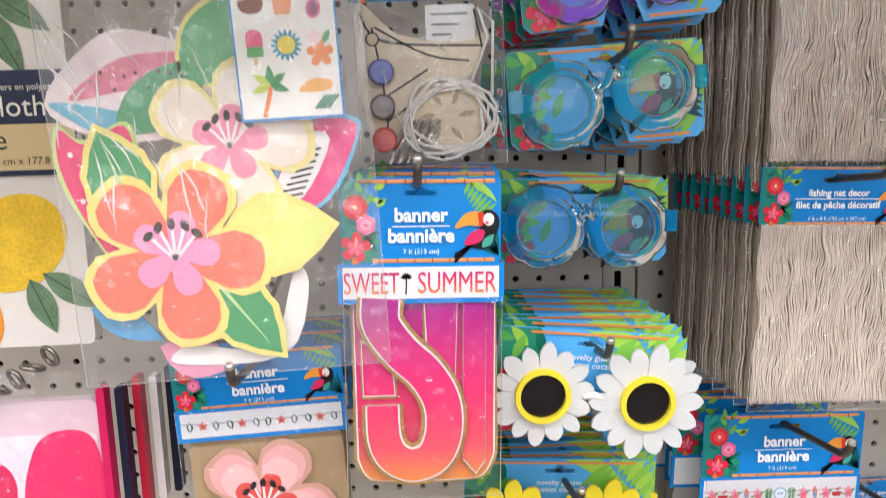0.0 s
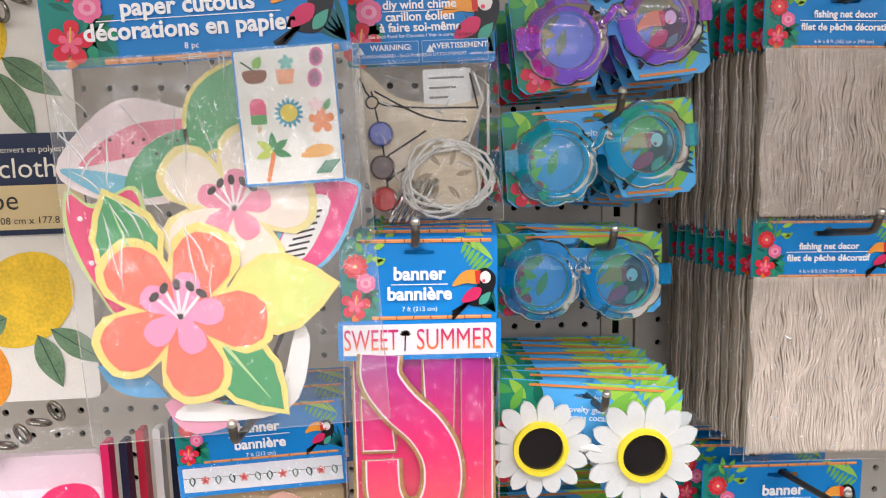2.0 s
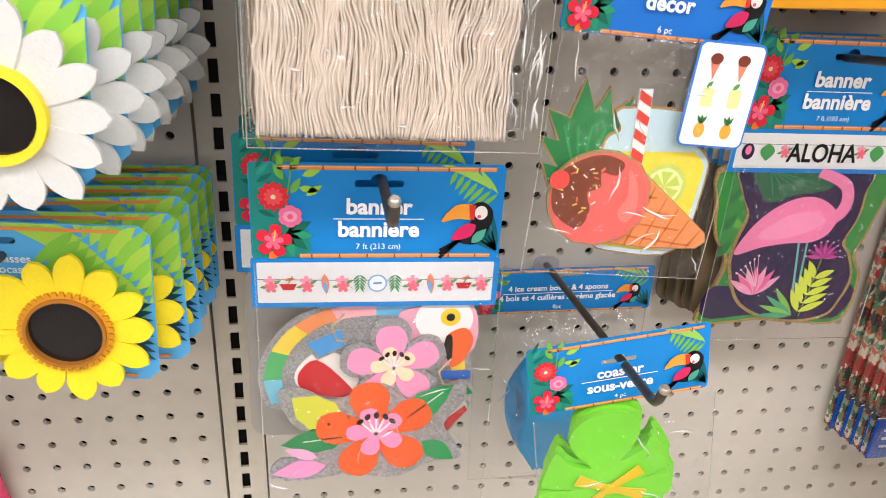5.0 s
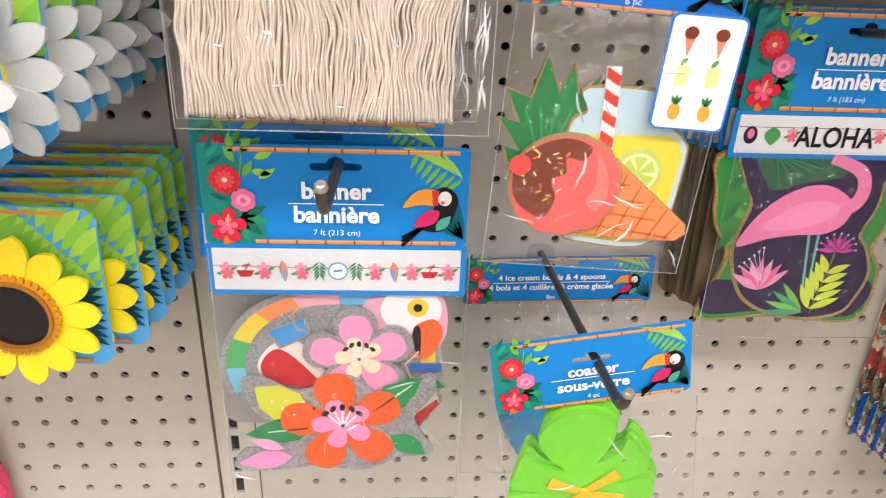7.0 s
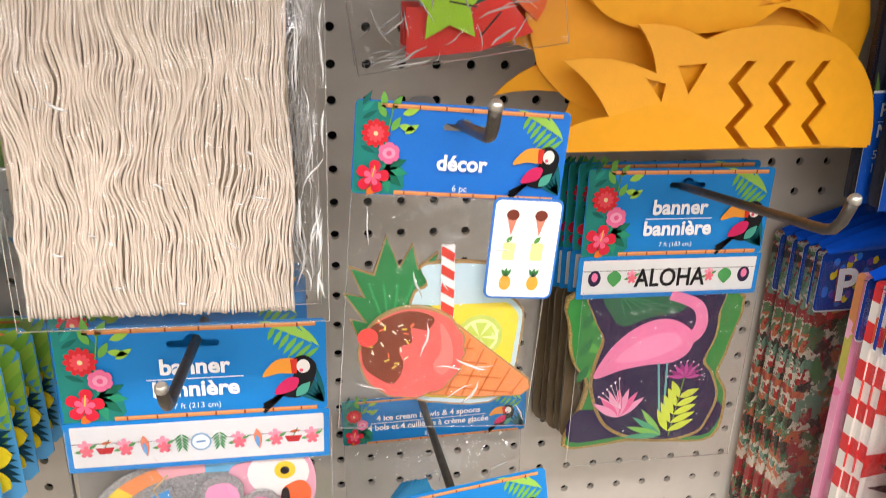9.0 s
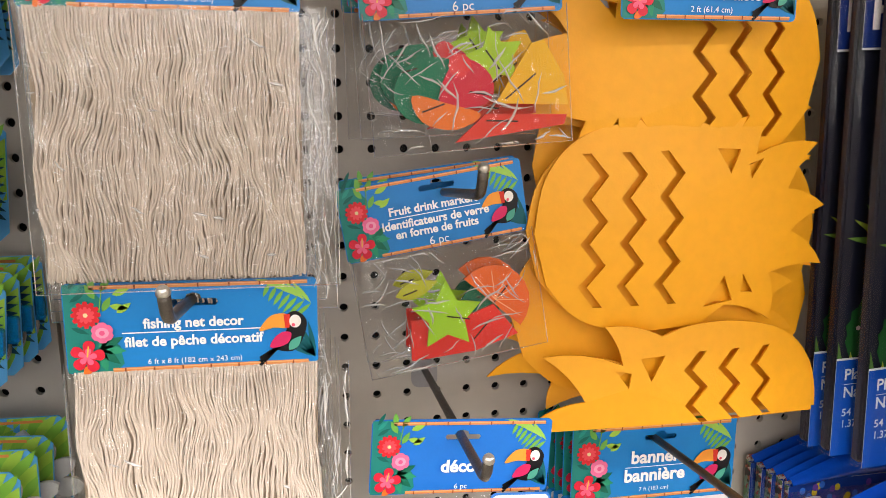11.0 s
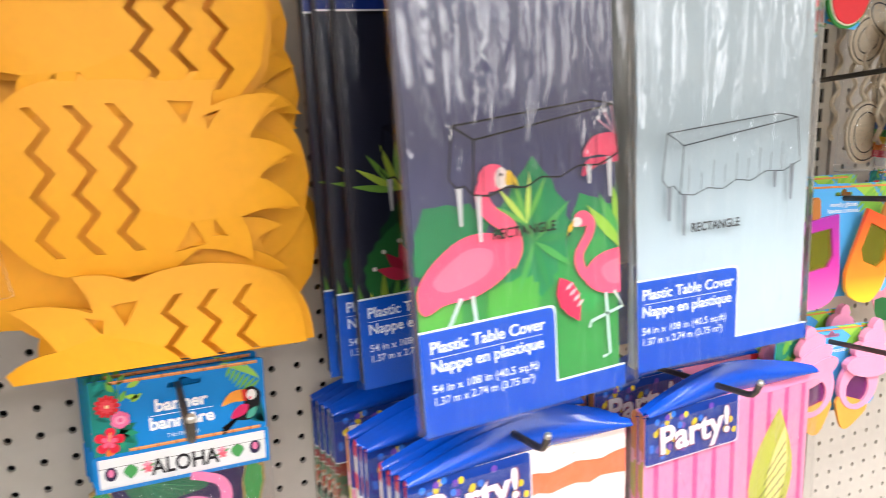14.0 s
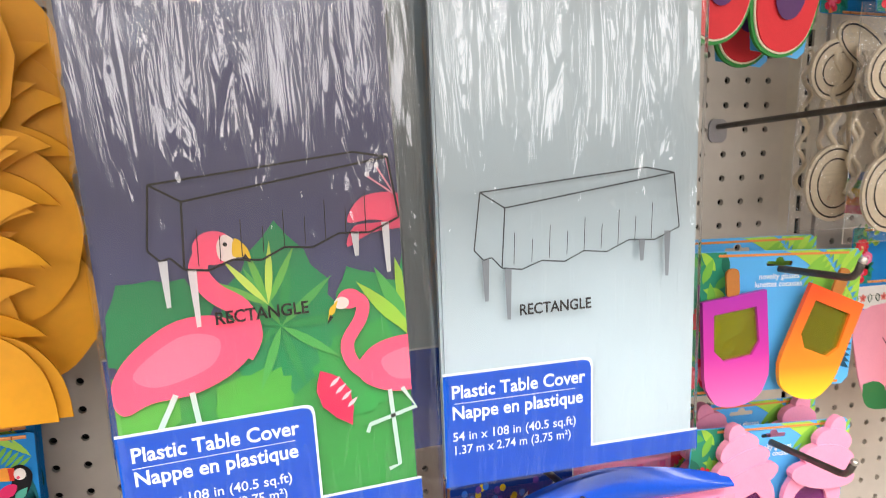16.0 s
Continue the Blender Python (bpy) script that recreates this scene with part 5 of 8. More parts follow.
for an, ln in ((28, 0.025), (152, 0.024), (-24, 0.026), (-140, 0.034)):
    a.slab(stroke([(-0.01, -0.112), (-0.01 + ln * 0.6 * math.cos(radians(an)), -0.112 + ln * 0.6 * math.sin(radians(an))), (-0.01 + ln * math.cos(radians(an)), -0.112 + ln * math.sin(radians(an)))], lambda q: 0.004 + 0.005 * q), 0.0085, 0.0008, YR)
a.slab(ell(-0.01, -0.112, 0.004, 0.0032, n=10), 0.0105, 0.003, YR)
a.done("ribbon_bow", co, "yellow ribbon bow")
bag(co, -0.058, -0.185, 0.058, -0.045, 0.011, 0.003, seed=23)
crease_glints(co, -0.056, -0.18, 0.056, -0.05, 0.0155, 14, 7)

de = thing("party_decor_pack", pose(0.0635, -0.172, 1.3445, 0, 4.0, 0), "clear bag of foam pineapple, drink jar and ice cream decorations", "decorations")
header(de, 0.1125, 0.0485, [("décor", -0.62, 0.23, 0.024), ("6 pc", -0.89, 0.1, 0.0)], slot_v=-0.0115, blue="2377d4")
a = Art()
EDGE = foam("b08d5a")
spk = [(-0.046, -0.134), (-0.052, -0.12), (-0.043, -0.122), (-0.056, -0.105), (-0.045, -0.107), (-0.054, -0.09), (-0.041, -0.094), (-0.036, -0.072), (-0.028, -0.09), (-0.022, -0.076), (-0.018, -0.09), (-0.008, -0.08), (-0.012, -0.1),
       (-0.002, -0.1), (-0.012, -0.116), (-0.01, -0.134)]
a.slab(grow(spk, 0.0012), 0.0, 0.003, EDGE)
a.lay(spk, 0.0004, foam("17803f"))
for i in range(5):
    a.lay(stroke([(-0.03, -0.132), (-0.044 + 0.008 * i, -0.098)], 0.0012), 0.0007, "2fa35c")
a.done("foam_pineapple", de, "green foam pineapple leaves")
a = Art()
jar = curve([(-0.014, -0.086), (-0.012, -0.098), (-0.02, -0.108), (-0.018, -0.16), (0.0, -0.17), (0.038, -0.166), (0.044, -0.12), (0.04, -0.108), (0.03, -0.1), (0.03, -0.086)], 4, True)
a.slab(grow(jar, 0.0012), 0.002, 0.003, EDGE)
a.lay(jar, 0.0024, foam("c4dce2"))
a.lay(grow([p for p in jar if p[1] < -0.1035], -0.003), 0.0027, "f0da48")
a.lay(ell(0.02, -0.128, 0.0135, n=20), 0.003, "c8d86a")
a.lay(ell(0.02, -0.128, 0.011, n=20), 0.0033, "e3ecaa")
for i in range(6):
    a.lay([(0.02, -0.128), (0.02 + 0.0095 * math.cos(radians(60 * i + 8)), -0.128 + 0.0095 * math.sin(radians(60 * i + 8))), (0.02 + 0.0095 * math.cos(radians(60 * i + 50)), -0.128 + 0.0095 * math.sin(radians(60 * i + 50)))], 0.0036, "c3da62")
a.lay(ell(0.006, -0.15, 0.01, 0.008, n=14), 0.003, "f7ecb4")
a.lay(leaf(-0.017, -0.112, 0.012, 0.008, -10, 6), 0.0033, "2f9140")
st0, st1 = (-0.003, -0.074), (0.002, -0.138)
a.slab(stroke([st0, st1], 0.0075), 0.0036, 0.002, "f2efe9")
for i in range(6):
    q = (i + 0.3) / 6
    cu, cv = st0[0] + (st1[0] - st0[0]) * q, st0[1] + (st1[1] - st0[1]) * q
    a.lay([(cu - 0.0037, cv + 0.003), (cu + 0.0037, cv - 0.001), (cu + 0.0037, cv - 0.0062), (cu - 0.0037, cv - 0.0022)], 0.004, "e0473a")
a.done("foam_drink_jar", de, "yellow foam drink jar with lime slice and striped straw")
a = Art()
cn = [(-0.012, -0.1635), (0.002, -0.12), (0.008, -0.1215), (0.0515, -0.1545), (0.053, -0.16), (0.048, -0.1645), (0.02, -0.1655)]
a.slab(grow(cn, 0.001), 0.0046, 0.003, EDGE)
a.lay(cn, 0.005, foam("ea9256"))
for i in range(6):
    a.lay(stroke([(0.006 + 0.0085 * i, -0.122 - 0.0062 * i), (-0.006 + 0.0095 * i, -0.164 - 0.0002 * i)], 0.0011), 0.0053, "d57838")
for i in range(4):
    a.lay(stroke([(-0.004 + 0.002 * i, -0.158 + 0.008 * i), (0.044 - 0.009 * i, -0.163 + 0.0095 * i)], 0.0011), 0.0053, "d57838")
sc = ell(-0.0185, -0.1365, 0.0285, 0.0268, 8, 44)
sc = [(u + 0.0018 * abs(math.sin(i * 0.9)) * (1 if u > -0.004 else 0), v - 0.0014 * abs(math.sin(i * 0.9)) * (1 if v < -0.15 else 0)) for i, (u, v) in enumerate(sc)]
a.slab(grow(sc, 0.0011), 0.0068, 0.003, EDGE)
a.lay(sc, 0.0072, foam("f06a62"))
a.lay(curve([(0.0, -0.15), (0.005, -0.142), (0.003, -0.128), (-0.004, -0.118), (-0.002, -0.134), (-0.006, -0.144)], 4, True), 0.0075, "f4867c")
ch = curve([(-0.046, -0.128), (-0.038, -0.1175), (-0.022, -0.1108), (-0.008, -0.1145), (-0.011, -0.122), (-0.02, -0.121), (-0.019, -0.1295), (-0.026, -0.1335), (-0.0225, -0.144), (-0.027, -0.155), (-0.036, -0.152), (-0.0445, -0.144)], 4, True)
a.lay(ch, 0.0078, foam("7f3c22"))
rn = random.Random(5)
for i in range(22):
    u, v = rn.uniform(-0.041, -0.02), rn.uniform(-0.146, -0.117)
    an = rn.uniform(0, 180)
    a.lay(stroke([(u, v), (u + 0.003 * math.cos(radians(an)), v + 0.003 * math.sin(radians(an)))], 0.0009), 0.0082 + 0.00001 * i, ("f3e6c8", "ef7a55", "f0d75a")[i % 3])
a.lay(ell(-0.0435, -0.1265, 0.0056, n=16), 0.0088, foam("f0473f"))
a.done("foam_ice_cream", de, "foam ice cream cone with chocolate and cherry")
a = Art()
a.slab(rrect(0.0175, -0.1015, 0.056, -0.0445, 0.004), 0.0095, 0.0006, "3f7fd0")
a.lay(rrect(0.0187, -0.1003, 0.0548, -0.0457, 0.0032), 0.0099, "f7f4f1")
for i in range(2):
    u = 0.0285 + 0.0155 * i
    a.lay([(u - 0.003, -0.054), (u + 0.003, -0.054), (u, -0.065)], 0.0102, "e58a72")
    a.lay(ell(u, -0.0535, 0.0035, 0.003, n=12), 0.0105, "7a3a2a")
    a.lay(rrect(u - 0.0034, -0.079, u + 0.0034, -0.069, 0.0012), 0.0102, "dcdc9a")
    a.lay(leaf(u - 0.002, -0.069, 0.005, 0.0025, 50, 5), 0.0105, "5f9a4a")
    a.lay(ell(u, -0.092, 0.0033, 0.0044, n=12), 0.0102, "e0a840")
    for k in range(3):
        a.lay(leaf(u, -0.0885, 0.0055, 0.002, 60 + 30 * k, 4), 0.0105, "3f8a4a")
a.done("picture_card", de, "white picture card with small printed icons")
bag(de, -0.0565, -0.183, 0.0525, -0.046, 0.0075, 0.0035, seed=25)
crease_glints(de, -0.054, -0.178, 0.05, -0.05, 0.0128, 14, 6)
hook(0.065, 1.316, 0.25, 0.11, dx=-0.006)


# ---- fruit drink markers ----
def star_fruit(cu, cv, r, rot):
    pts = []
    for k in range(10):
        rr = r if k % 2 == 0 else r * 0.52
        an = radians(rot + 36 * k)
        pts.append((cu + rr * math.cos(an), cv + rr * math.sin(an)))
    return curve(pts, 2, True)


def marker_pack(m, label, flip):
    t = thing("drink_marker_pack", m, label, "drink markers", "fruit drink marker packs")
    header(t, 0.124, 0.0495, [("Fruit drink markers", -0.42, 0.155, 0.02), ("-", -0.51, 0.5), ("Identificateurs de verre", -0.6, 0.155, 0.02), ("en forme de fruits", -0.735, 0.155, 0.02), ("6 pc", -0.89, 0.16, 0.0)], slot_v=-0.009, slot_u=0.004, blue="2a86d0")
    def piece(nm, pts, w, hexa, slit):
        a = Art()
        a.slab(pts, w, 0.0022, foam(hexa))
        a.lay(stroke(slit, 0.001), w + 0.0003, "3a2f22")
        return a
    if not flip:
        a = piece("", star_fruit(-0.004, -0.096, 0.0245, 84), 0.0062, "a9dc28", [(-0.004, -0.096), (0.011, -0.101)])
        a.done("star_fruit_marker", t, "lime green felt star fruit")
        a = piece("", [(-0.032, -0.124), (0.012, -0.126), (0.044, -0.12), (0.03, -0.096), (0.012, -0.1), (-0.028, -0.096)], 0.001, "ee3326", [(0.012, -0.118), (0.026, -0.106)])
        a.done("watermelon_marker", t, "red felt fruit slice")
        a = piece("", [(0.012, -0.074), (0.046, -0.114)] + [(0.029 + 0.0262 * math.cos(radians(-50 + 18 * k)), -0.094 + 0.0262 * math.sin(radians(-50 + 18 * k))) for k in range(11)], 0.003, "f06a1e", [(0.03, -0.094), (0.041, -0.084)])
        for k in range(6):
            a.lay(stroke([(0.031, -0.092), (0.029 + 0.022 * math.cos(radians(-36 + 30 * k)), -0.094 + 0.022 * math.sin(radians(-36 + 30 * k)))], 0.0006), 0.0034, "f8b98a")
        a.done("orange_marker", t, "orange felt fruit slice")
        a = piece("", ell(0.022, -0.094, 0.022, 0.013, 40), -0.001, "0f6b4a", [(0.02, -0.09), (0.03, -0.085)])
        a.done("leaf_marker", t, "dark green felt piece")
        a = piece("", leaf(-0.035, -0.078, 0.03, 0.012, 10), -0.001, "c9c832", [(-0.03, -0.078), (-0.02, -0.076)])
        a.done("lemon_marker", t, "yellow felt piece")
    else:
        a = piece("", ell(-0.022, -0.092, 0.024, 0.02, 10), 0.0, "0f7a54", [(-0.04, -0.08), (-0.03, -0.078)])
        a.done("watermelon_marker", t, "dark green felt slice")
        a = piece("", curve([(-0.018, -0.1), (0.01, -0.102), (0.015, -0.088), (0.004, -0.076), (-0.01, -0.078)], 4, True), 0.004, "d3203a", [(0.0, -0.094), (0.014, -0.097)])
        a.lay(ell(-0.005, -0.078, 0.007, n=12), 0.0045, foam("e83a3a"))
        a.done("apple_marker", t, "red felt fruit piece")
        a = piece("", star_fruit(0.018, -0.075, 0.019, 100), 0.002, "a8cf2c", [(0.012, -0.07), (0.02, -0.082)])
        a.done("star_fruit_marker", t, "lime green felt star fruit")
        a = piece("", [(0.016, -0.102), (0.062, -0.106), (0.06, -0.088), (0.048, -0.066), (0.04, -0.068)], 0.004, "f3ba1c", [(0.022, -0.1), (0.042, -0.086)])
        a.done("pineapple_marker", t, "yellow felt fruit wedge")
        a = piece("", curve([(-0.035, -0.094), (-0.03, -0.11), (-0.01, -0.116), (0.006, -0.108), (-0.014, -0.1)], 4, True), 0.005, "ef7a20", [(-0.03, -0.104), (-0.016, -0.1)])
        a.done("orange_marker", t, "orange felt slice")
        a = piece("", [(0.01, -0.108), (0.062, -0.112), (0.06, -0.118), (-0.01, -0.124)], 0.001, "de3a26", [(0.01, -0.112), (0.03, -0.114)])
        a.done("red_marker", t, "red felt slice")
    bag(t, -0.061, -0.128, 0.062, -0.046, 0.008, 0.006, FILM_FLAT, seed=31 + flip, rough=0.0048, name="crinkled_bag")
    crease_glints(t, -0.058, -0.126, 0.06, -0.049, 0.0125, 44, 5 + flip, length=0.03)
    return t


m0 = marker_pack(pose(0.0525, -0.108, 1.4885, 0, -9.0, 0), "crinkled clear bag of felt fruit drink markers on a tilted header", 0)
m1 = marker_pack(pose(0.0665, -0.135, 1.634, 0, -4.0, 0), "crinkled clear bag of felt fruit drink markers on a level header", 1)
copy_thing(m1, pose(0.062, -0.115, 1.6425, 0, -3, 2))
copy_thing(m1, pose(0.061, -0.095, 1.6405, 0, -1, -2))
copy_thing(m0, pose(0.056, -0.085, 1.4905, 0, -7, 2))
hook(0.063, 1.4655, 0.218, 0.1)
hook(0.066, 1.615, 0.2)

# ---- pineapple cut-out garland ----
PAPER = shade("marigold_card", "fcae12", rough=0.55, vary=0.05, scale=14, bump=0.06, bump_scale=700)


def zigzag(u, v0, v1, n, amp, w, tilt=0.0):
    pts = []
    for k in range(int(2 * n) + 1):
        q = k / (2 * n)
        pts.append((u + (amp if k % 2 else -amp) + tilt * q, v0 + (v1 - v0) * q))
    return [(a - w, b) for a, b in pts] + [(a + w, b) for a, b in pts[::-1]]


def pineapple_sheet(flip, h, zig=True, half=False, shift=0.0):
    """One card pineapple lying on its side: round body, curved crown leaves, slits; half: folded along its middle."""
    s = -1 if flip else 1
    o = curve([(-0.105, 0.0), (-0.097, h * 0.5), (-0.074, h * 0.86), (-0.035, h), (0.0, h * 0.99), (0.022, h * 0.9)], 5)
    crown = (((0.062, 1.0), (0.05, 0.64)), ((0.104, 0.72), (0.076, 0.3)), ((0.11, 0.1), (0.08, -0.12)), ((0.112, -0.5), (0.064, -0.52)), ((0.07, -1.02), (0.03, -0.8)))
    at = o[-1]
    for (tu, tv), (nu, nv) in crown:
        tip, notch = (tu, tv * h), (nu, nv * h)
        for a, b, k in ((at, tip, 0.16), (tip, notch, 0.14)):
            mid = ((a[0] + b[0]) / 2 + k * (a[1] - b[1]) * (1 if a is at else -1), (a[1] + b[1]) / 2 - k * (a[0] - b[0]) * (1 if a is at else -1))
            o += [tuple((1 - q) ** 2 * a[c] + 2 * q * (1 - q) * mid[c] + q * q * b[c] for c in (0, 1)) for q in (0.25, 0.5, 0.75, 1.0)]
        at = notch
    o += curve([(0.012, -h * 0.97), (-0.035, -h), (-0.074, -h * 0.86), (-0.097, -h * 0.5)], 5)
    if half:
        o = [p for p in o if p[1] > 0.006] + [(0.108, 0.004), (0.106, 0.0), (-0.104, 0.0)]
    inner = []
    if zig:
        for u in (-0.064, -0.038, -0.012):
            inner.append(zigzag(u + shift, h * 0.74, 0.004, 2, 0.0058, 0.0031, -0.002) if half else zigzag(u + shift, h * 0.72, -h * 0.74, 3.5, 0.0058, 0.0031, -0.004))
        inner += [[(0.02, h * 0.72), (0.038, h * 0.7), (0.03, h * 0.48)], [(0.044, h * 0.56), (0.056, h * 0.6), (0.046, h * 0.42)]]
        if not half:
            inner += [[(0.014, -h * 0.8), (0.036, -h * 0.76), (0.028, -h * 0.5)], [(0.042, -h * 0.68), (0.052, -h * 0.7), (0.043, -h * 0.5)]]
    f = lambda pts: [(s * u, v) for u, v in pts]
    return f(o), [f(p) for p in inner]


pg = thing("pineapple_garland", pose(0.229, -0.078, 1.606, 0, 0, 0), "marigold card garland of folded pineapple cutouts with zigzag slits", "garland", "pineapple garlands")
# mirrored, across, up, towards the aisle, half height, turn, slits, folded, slit offset
SHEETS = ((1, -0.011, -0.047, 0.043, 0.068, 0.03, True, False, 0.0), (0, -0.002, -0.155, 0.046, 0.072, 0.03, True, False, 0.0), (1, 0.004, -0.297, 0.052, 0.074, 0.0, True, True, 0.01),
          (1, -0.004, -0.052, 0.031, 0.066, 0.05, False, False, 0.0), (0, -0.006, -0.157, 0.0415, 0.066, 0.0, False, False, 0.0), (1, 0.012, -0.297, 0.047, 0.07, 0.0, False, True, 0.0),
          (0, -0.012, -0.215, 0.03, 0.062, 0.05, False, False, 0.0), (1, -0.02, -0.235, 0.022, 0.055, 0.06, True, False, 0.0), (0, 0.004, -0.115, 0.018, 0.07, 0.0, False, False, 0.0),
          (1, 0.024, -0.17, 0.014, 0.07, 0.02, False, False, 0.0), (1, 0.03, -0.23, 0.006, 0.06, 0.06, False, False, 0.0), (0, 0.014, -0.09, 0.006, 0.066, 0.06, False, False, 0.0), (1, 0.024, -0.1, -0.004, 0.066, 0.0, False, False, 0.0),
          (1, 0.018, -0.05, -0.008, 0.06, 0.08, False, False, 0.0), (0, 0.026, -0.2, -0.012, 0.055, 0.05, False, False, 0.0), (1, 0.042, -0.215, -0.016, 0.052, -0.05, False, False, 0.0), (0, 0.02, -0.13, -0.018, 0.06, -0.04, False, False, 0.0))
for flip, du, dv, w, body, roll, zig, half, shift in SHEETS:
    o, inn = pineapple_sheet(flip, body, zig, half, shift)
    c, s = math.cos(roll), math.sin(roll)
    mv = lambda pts: [(u * c - v * s + du, u * s + v * c + dv) for u, v in pts]
    bm = bmesh.new()
    pierced(bm, mv(o), [mv(p) for p in inn], w, 0.0016, bend=lambda x, z: 0.008 * math.cos((z - dv) / body * 1.4) - 0.012 * (x / 0.1) ** 2)
    part("pineapple_cutout", bm, PAPER, pg)
hd = header(pg, 0.114, 0.05, [("table runner", -0.5, 0.2, 0.02), ("chemin de table", -0.7, 0.2, 0.02), ("2 ft (61.4 cm)", -0.88, 0.1, 0.0)], slot=False, name="header_card")
hd.matrix_basis = pose(-0.012, -0.08, 0.026)
hook(0.214, 1.62, 0.2)


# ---- table cover packs ----
def cover_outline(W, H, R):
    return rrect(-W / 2, -H, R, 0, 0.004)


def table_sketch(a, W, u0, v0, s, w, hexa, fill=None):
    P = lambda x, y: (u0 + x * s, v0 + y * s)
    lines = [[(0, 0), (0.85, 0.07), (1.0, 0.037), (0.12, -0.08), (0, 0)], [(0.0, 0.0), (-0.035, -0.27)], [(0.12, -0.08), (0.1, -0.365)], [(1.0, 0.037), (1.035, -0.235)]]
    hem = [(-0.035, -0.27), (0.01, -0.32), (0.05, -0.31), (0.1, -0.365), (0.2, -0.38), (0.3, -0.345), (0.42, -0.36), (0.52, -0.315), (0.64, -0.33), (0.76, -0.28), (0.9, -0.29), (1.035, -0.235)]
    for ln in lines + [hem]:
        for p, q in zip(ln, ln[1:]):
            a.lay(stroke([P(*p), P(*q)], 0.0009 if fill is None else 0.0013), w, hexa)
    for k in range(9):
        x = 0.16 + 0.09 * k
        a.lay(stroke([P(x, -0.355 + 0.009 * k), P(x + 0.006, -0.2 + 0.012 * k - 0.05 * (k % 2))], 0.0005), w, hexa)
    for x, y, ln in ((0.02, -0.32, 0.2), (0.13, -0.37, 0.25), (0.83, -0.28, 0.11), (0.97, -0.25, 0.23)):
        a.lay([P(x - 0.018, y), P(x + 0.018, y), P(x + 0.01, y - ln), P(x - 0.008, y - ln)], w, "8d9296" if fill is None else fill)


COVER_TXT = [("Plastic Table Cover", 0.0), ("Nappe en plastique", -0.0145), ("54 in x 108 in (40.5 sq.ft)", -0.031), ("1.37 m x 2.74 m (3.75 m²)", -0.0405)]


def cover_pack(m, label, design, W, H, front=True, split=0.578):
    """Flat folded cover in clear film with a printed insert."""
    t = thing("table_cover_pack", m, label, "table cover", design + " table cover packs")
    bm = bmesh.new()
    R = W / 2 - (0.0 if design == "plain" else 0.0165)
    slab(bm, cover_outline(W, H, R), 0.0, 0.009)
    bmesh.ops.bevel(bm, geom=[e for e in bm.edges if abs(e.verts[0].co.y - e.verts[1].co.y) < 1e-6], offset=0.002, segments=2, affect="EDGES")
    base = {"flamingo": NAVY, "jungle": NIGHT}.get(design, ICE)
    wide = design != "plain"
    f = part("folded_cover", bm, base, t, "folded plastic table cover")
    e, L, B = 0.0005, -W / 2, -H
    lu = L + split * W
    if design == "jungle":
        a = Art()
        cl = lambda p: [(min(max(x, L + 0.001), R - 0.001), max(y, B + 0.014)) for x, y in p]
        for i, (u, v, ln, wd, an, h) in enumerate(((-0.06, -0.3, 0.1, 0.05, 80, "1d4a2c"), (-0.02, -0.3, 0.09, 0.05, 110, "17402a"), (0.03, -0.3, 0.11, 0.055, 78, "1f5230"), (0.06, -0.29, 0.08, 0.05, 100, "17402a"), (-0.08, -0.29, 0.07, 0.035, 66, "2c6a35"))):
            a.lay(cl(leaf(u, v, ln, wd, an, 12, 0.16)), e * 2 + 0.00016 * i, h)
        for cu, cv in ((-0.05, -0.2), (0.045, -0.205)):
            for i in range(9):
                a.lay(cl(leaf(cu, cv, 0.042, 0.006, 10 + 20 * i, 5)), 0.0024 + 0.00006 * i, "b9cf4f" if i % 2 else "7fae48")
        for i in range(7):
            a.lay(cl(leaf(-0.06 + 0.02 * i, -0.3, 0.05, 0.008, 50 + 13 * i, 5)), 0.003 + 0.00006 * i, "c3cf3f" if i % 2 else "4f9a45")
        for i in range(11):
            a.lay(cl(leaf(-0.09 + 0.006 * i, -0.33, 0.06 + 0.012 * math.sin(i * 2.3), 0.0085, 108 - 7 * i, 6)), 0.0034 + 0.00004 * i, ("8fa83a", "5c8f3c", "c9cf45")[i % 3])
        a.done("jungle_print", f)
        a = Art()
        a.lay(curve([(-0.034, -0.262), (-0.02, -0.243), (0.004, -0.236), (0.03, -0.24), (0.036, -0.256), (0.01, -0.268), (-0.014, -0.27)], 5, True), 0.004, "e4566e")
        a.lay(curve([(-0.02, -0.256), (0.0, -0.244), (0.022, -0.247), (0.008, -0.26)], 5, True), 0.0042, "f07088")
        a.lay(stroke(curve([(-0.008, -0.246), (-0.024, -0.232), (-0.026, -0.214), (-0.02, -0.198), (-0.026, -0.188)], 5), 0.0085), 0.0042, "e4566e")
        for x0 in (-0.002, 0.006):
            a.lay(stroke([(x0, -0.266), (x0 - 0.004, -0.3)], 0.0026), 0.0042, "c9cfc4")
        a.done("wading_bird_print", f)
        for cu, cv in ((-0.045, -0.275), (0.05, -0.27)):
            a = Art()
            for i in range(6):
                an = 20 + 28 * i
                a.lay(leaf(cu, cv, 0.032, 0.011, an, 5), 0.0034 + 0.00006 * i, "c8324f" if i % 2 else "a8243f")
                a.lay(ell(cu + 0.034 * math.cos(radians(an)), cv + 0.034 * math.sin(radians(an)), 0.002, n=8), 0.0042, "f0e6dc")
            a.done("flower_print", f)
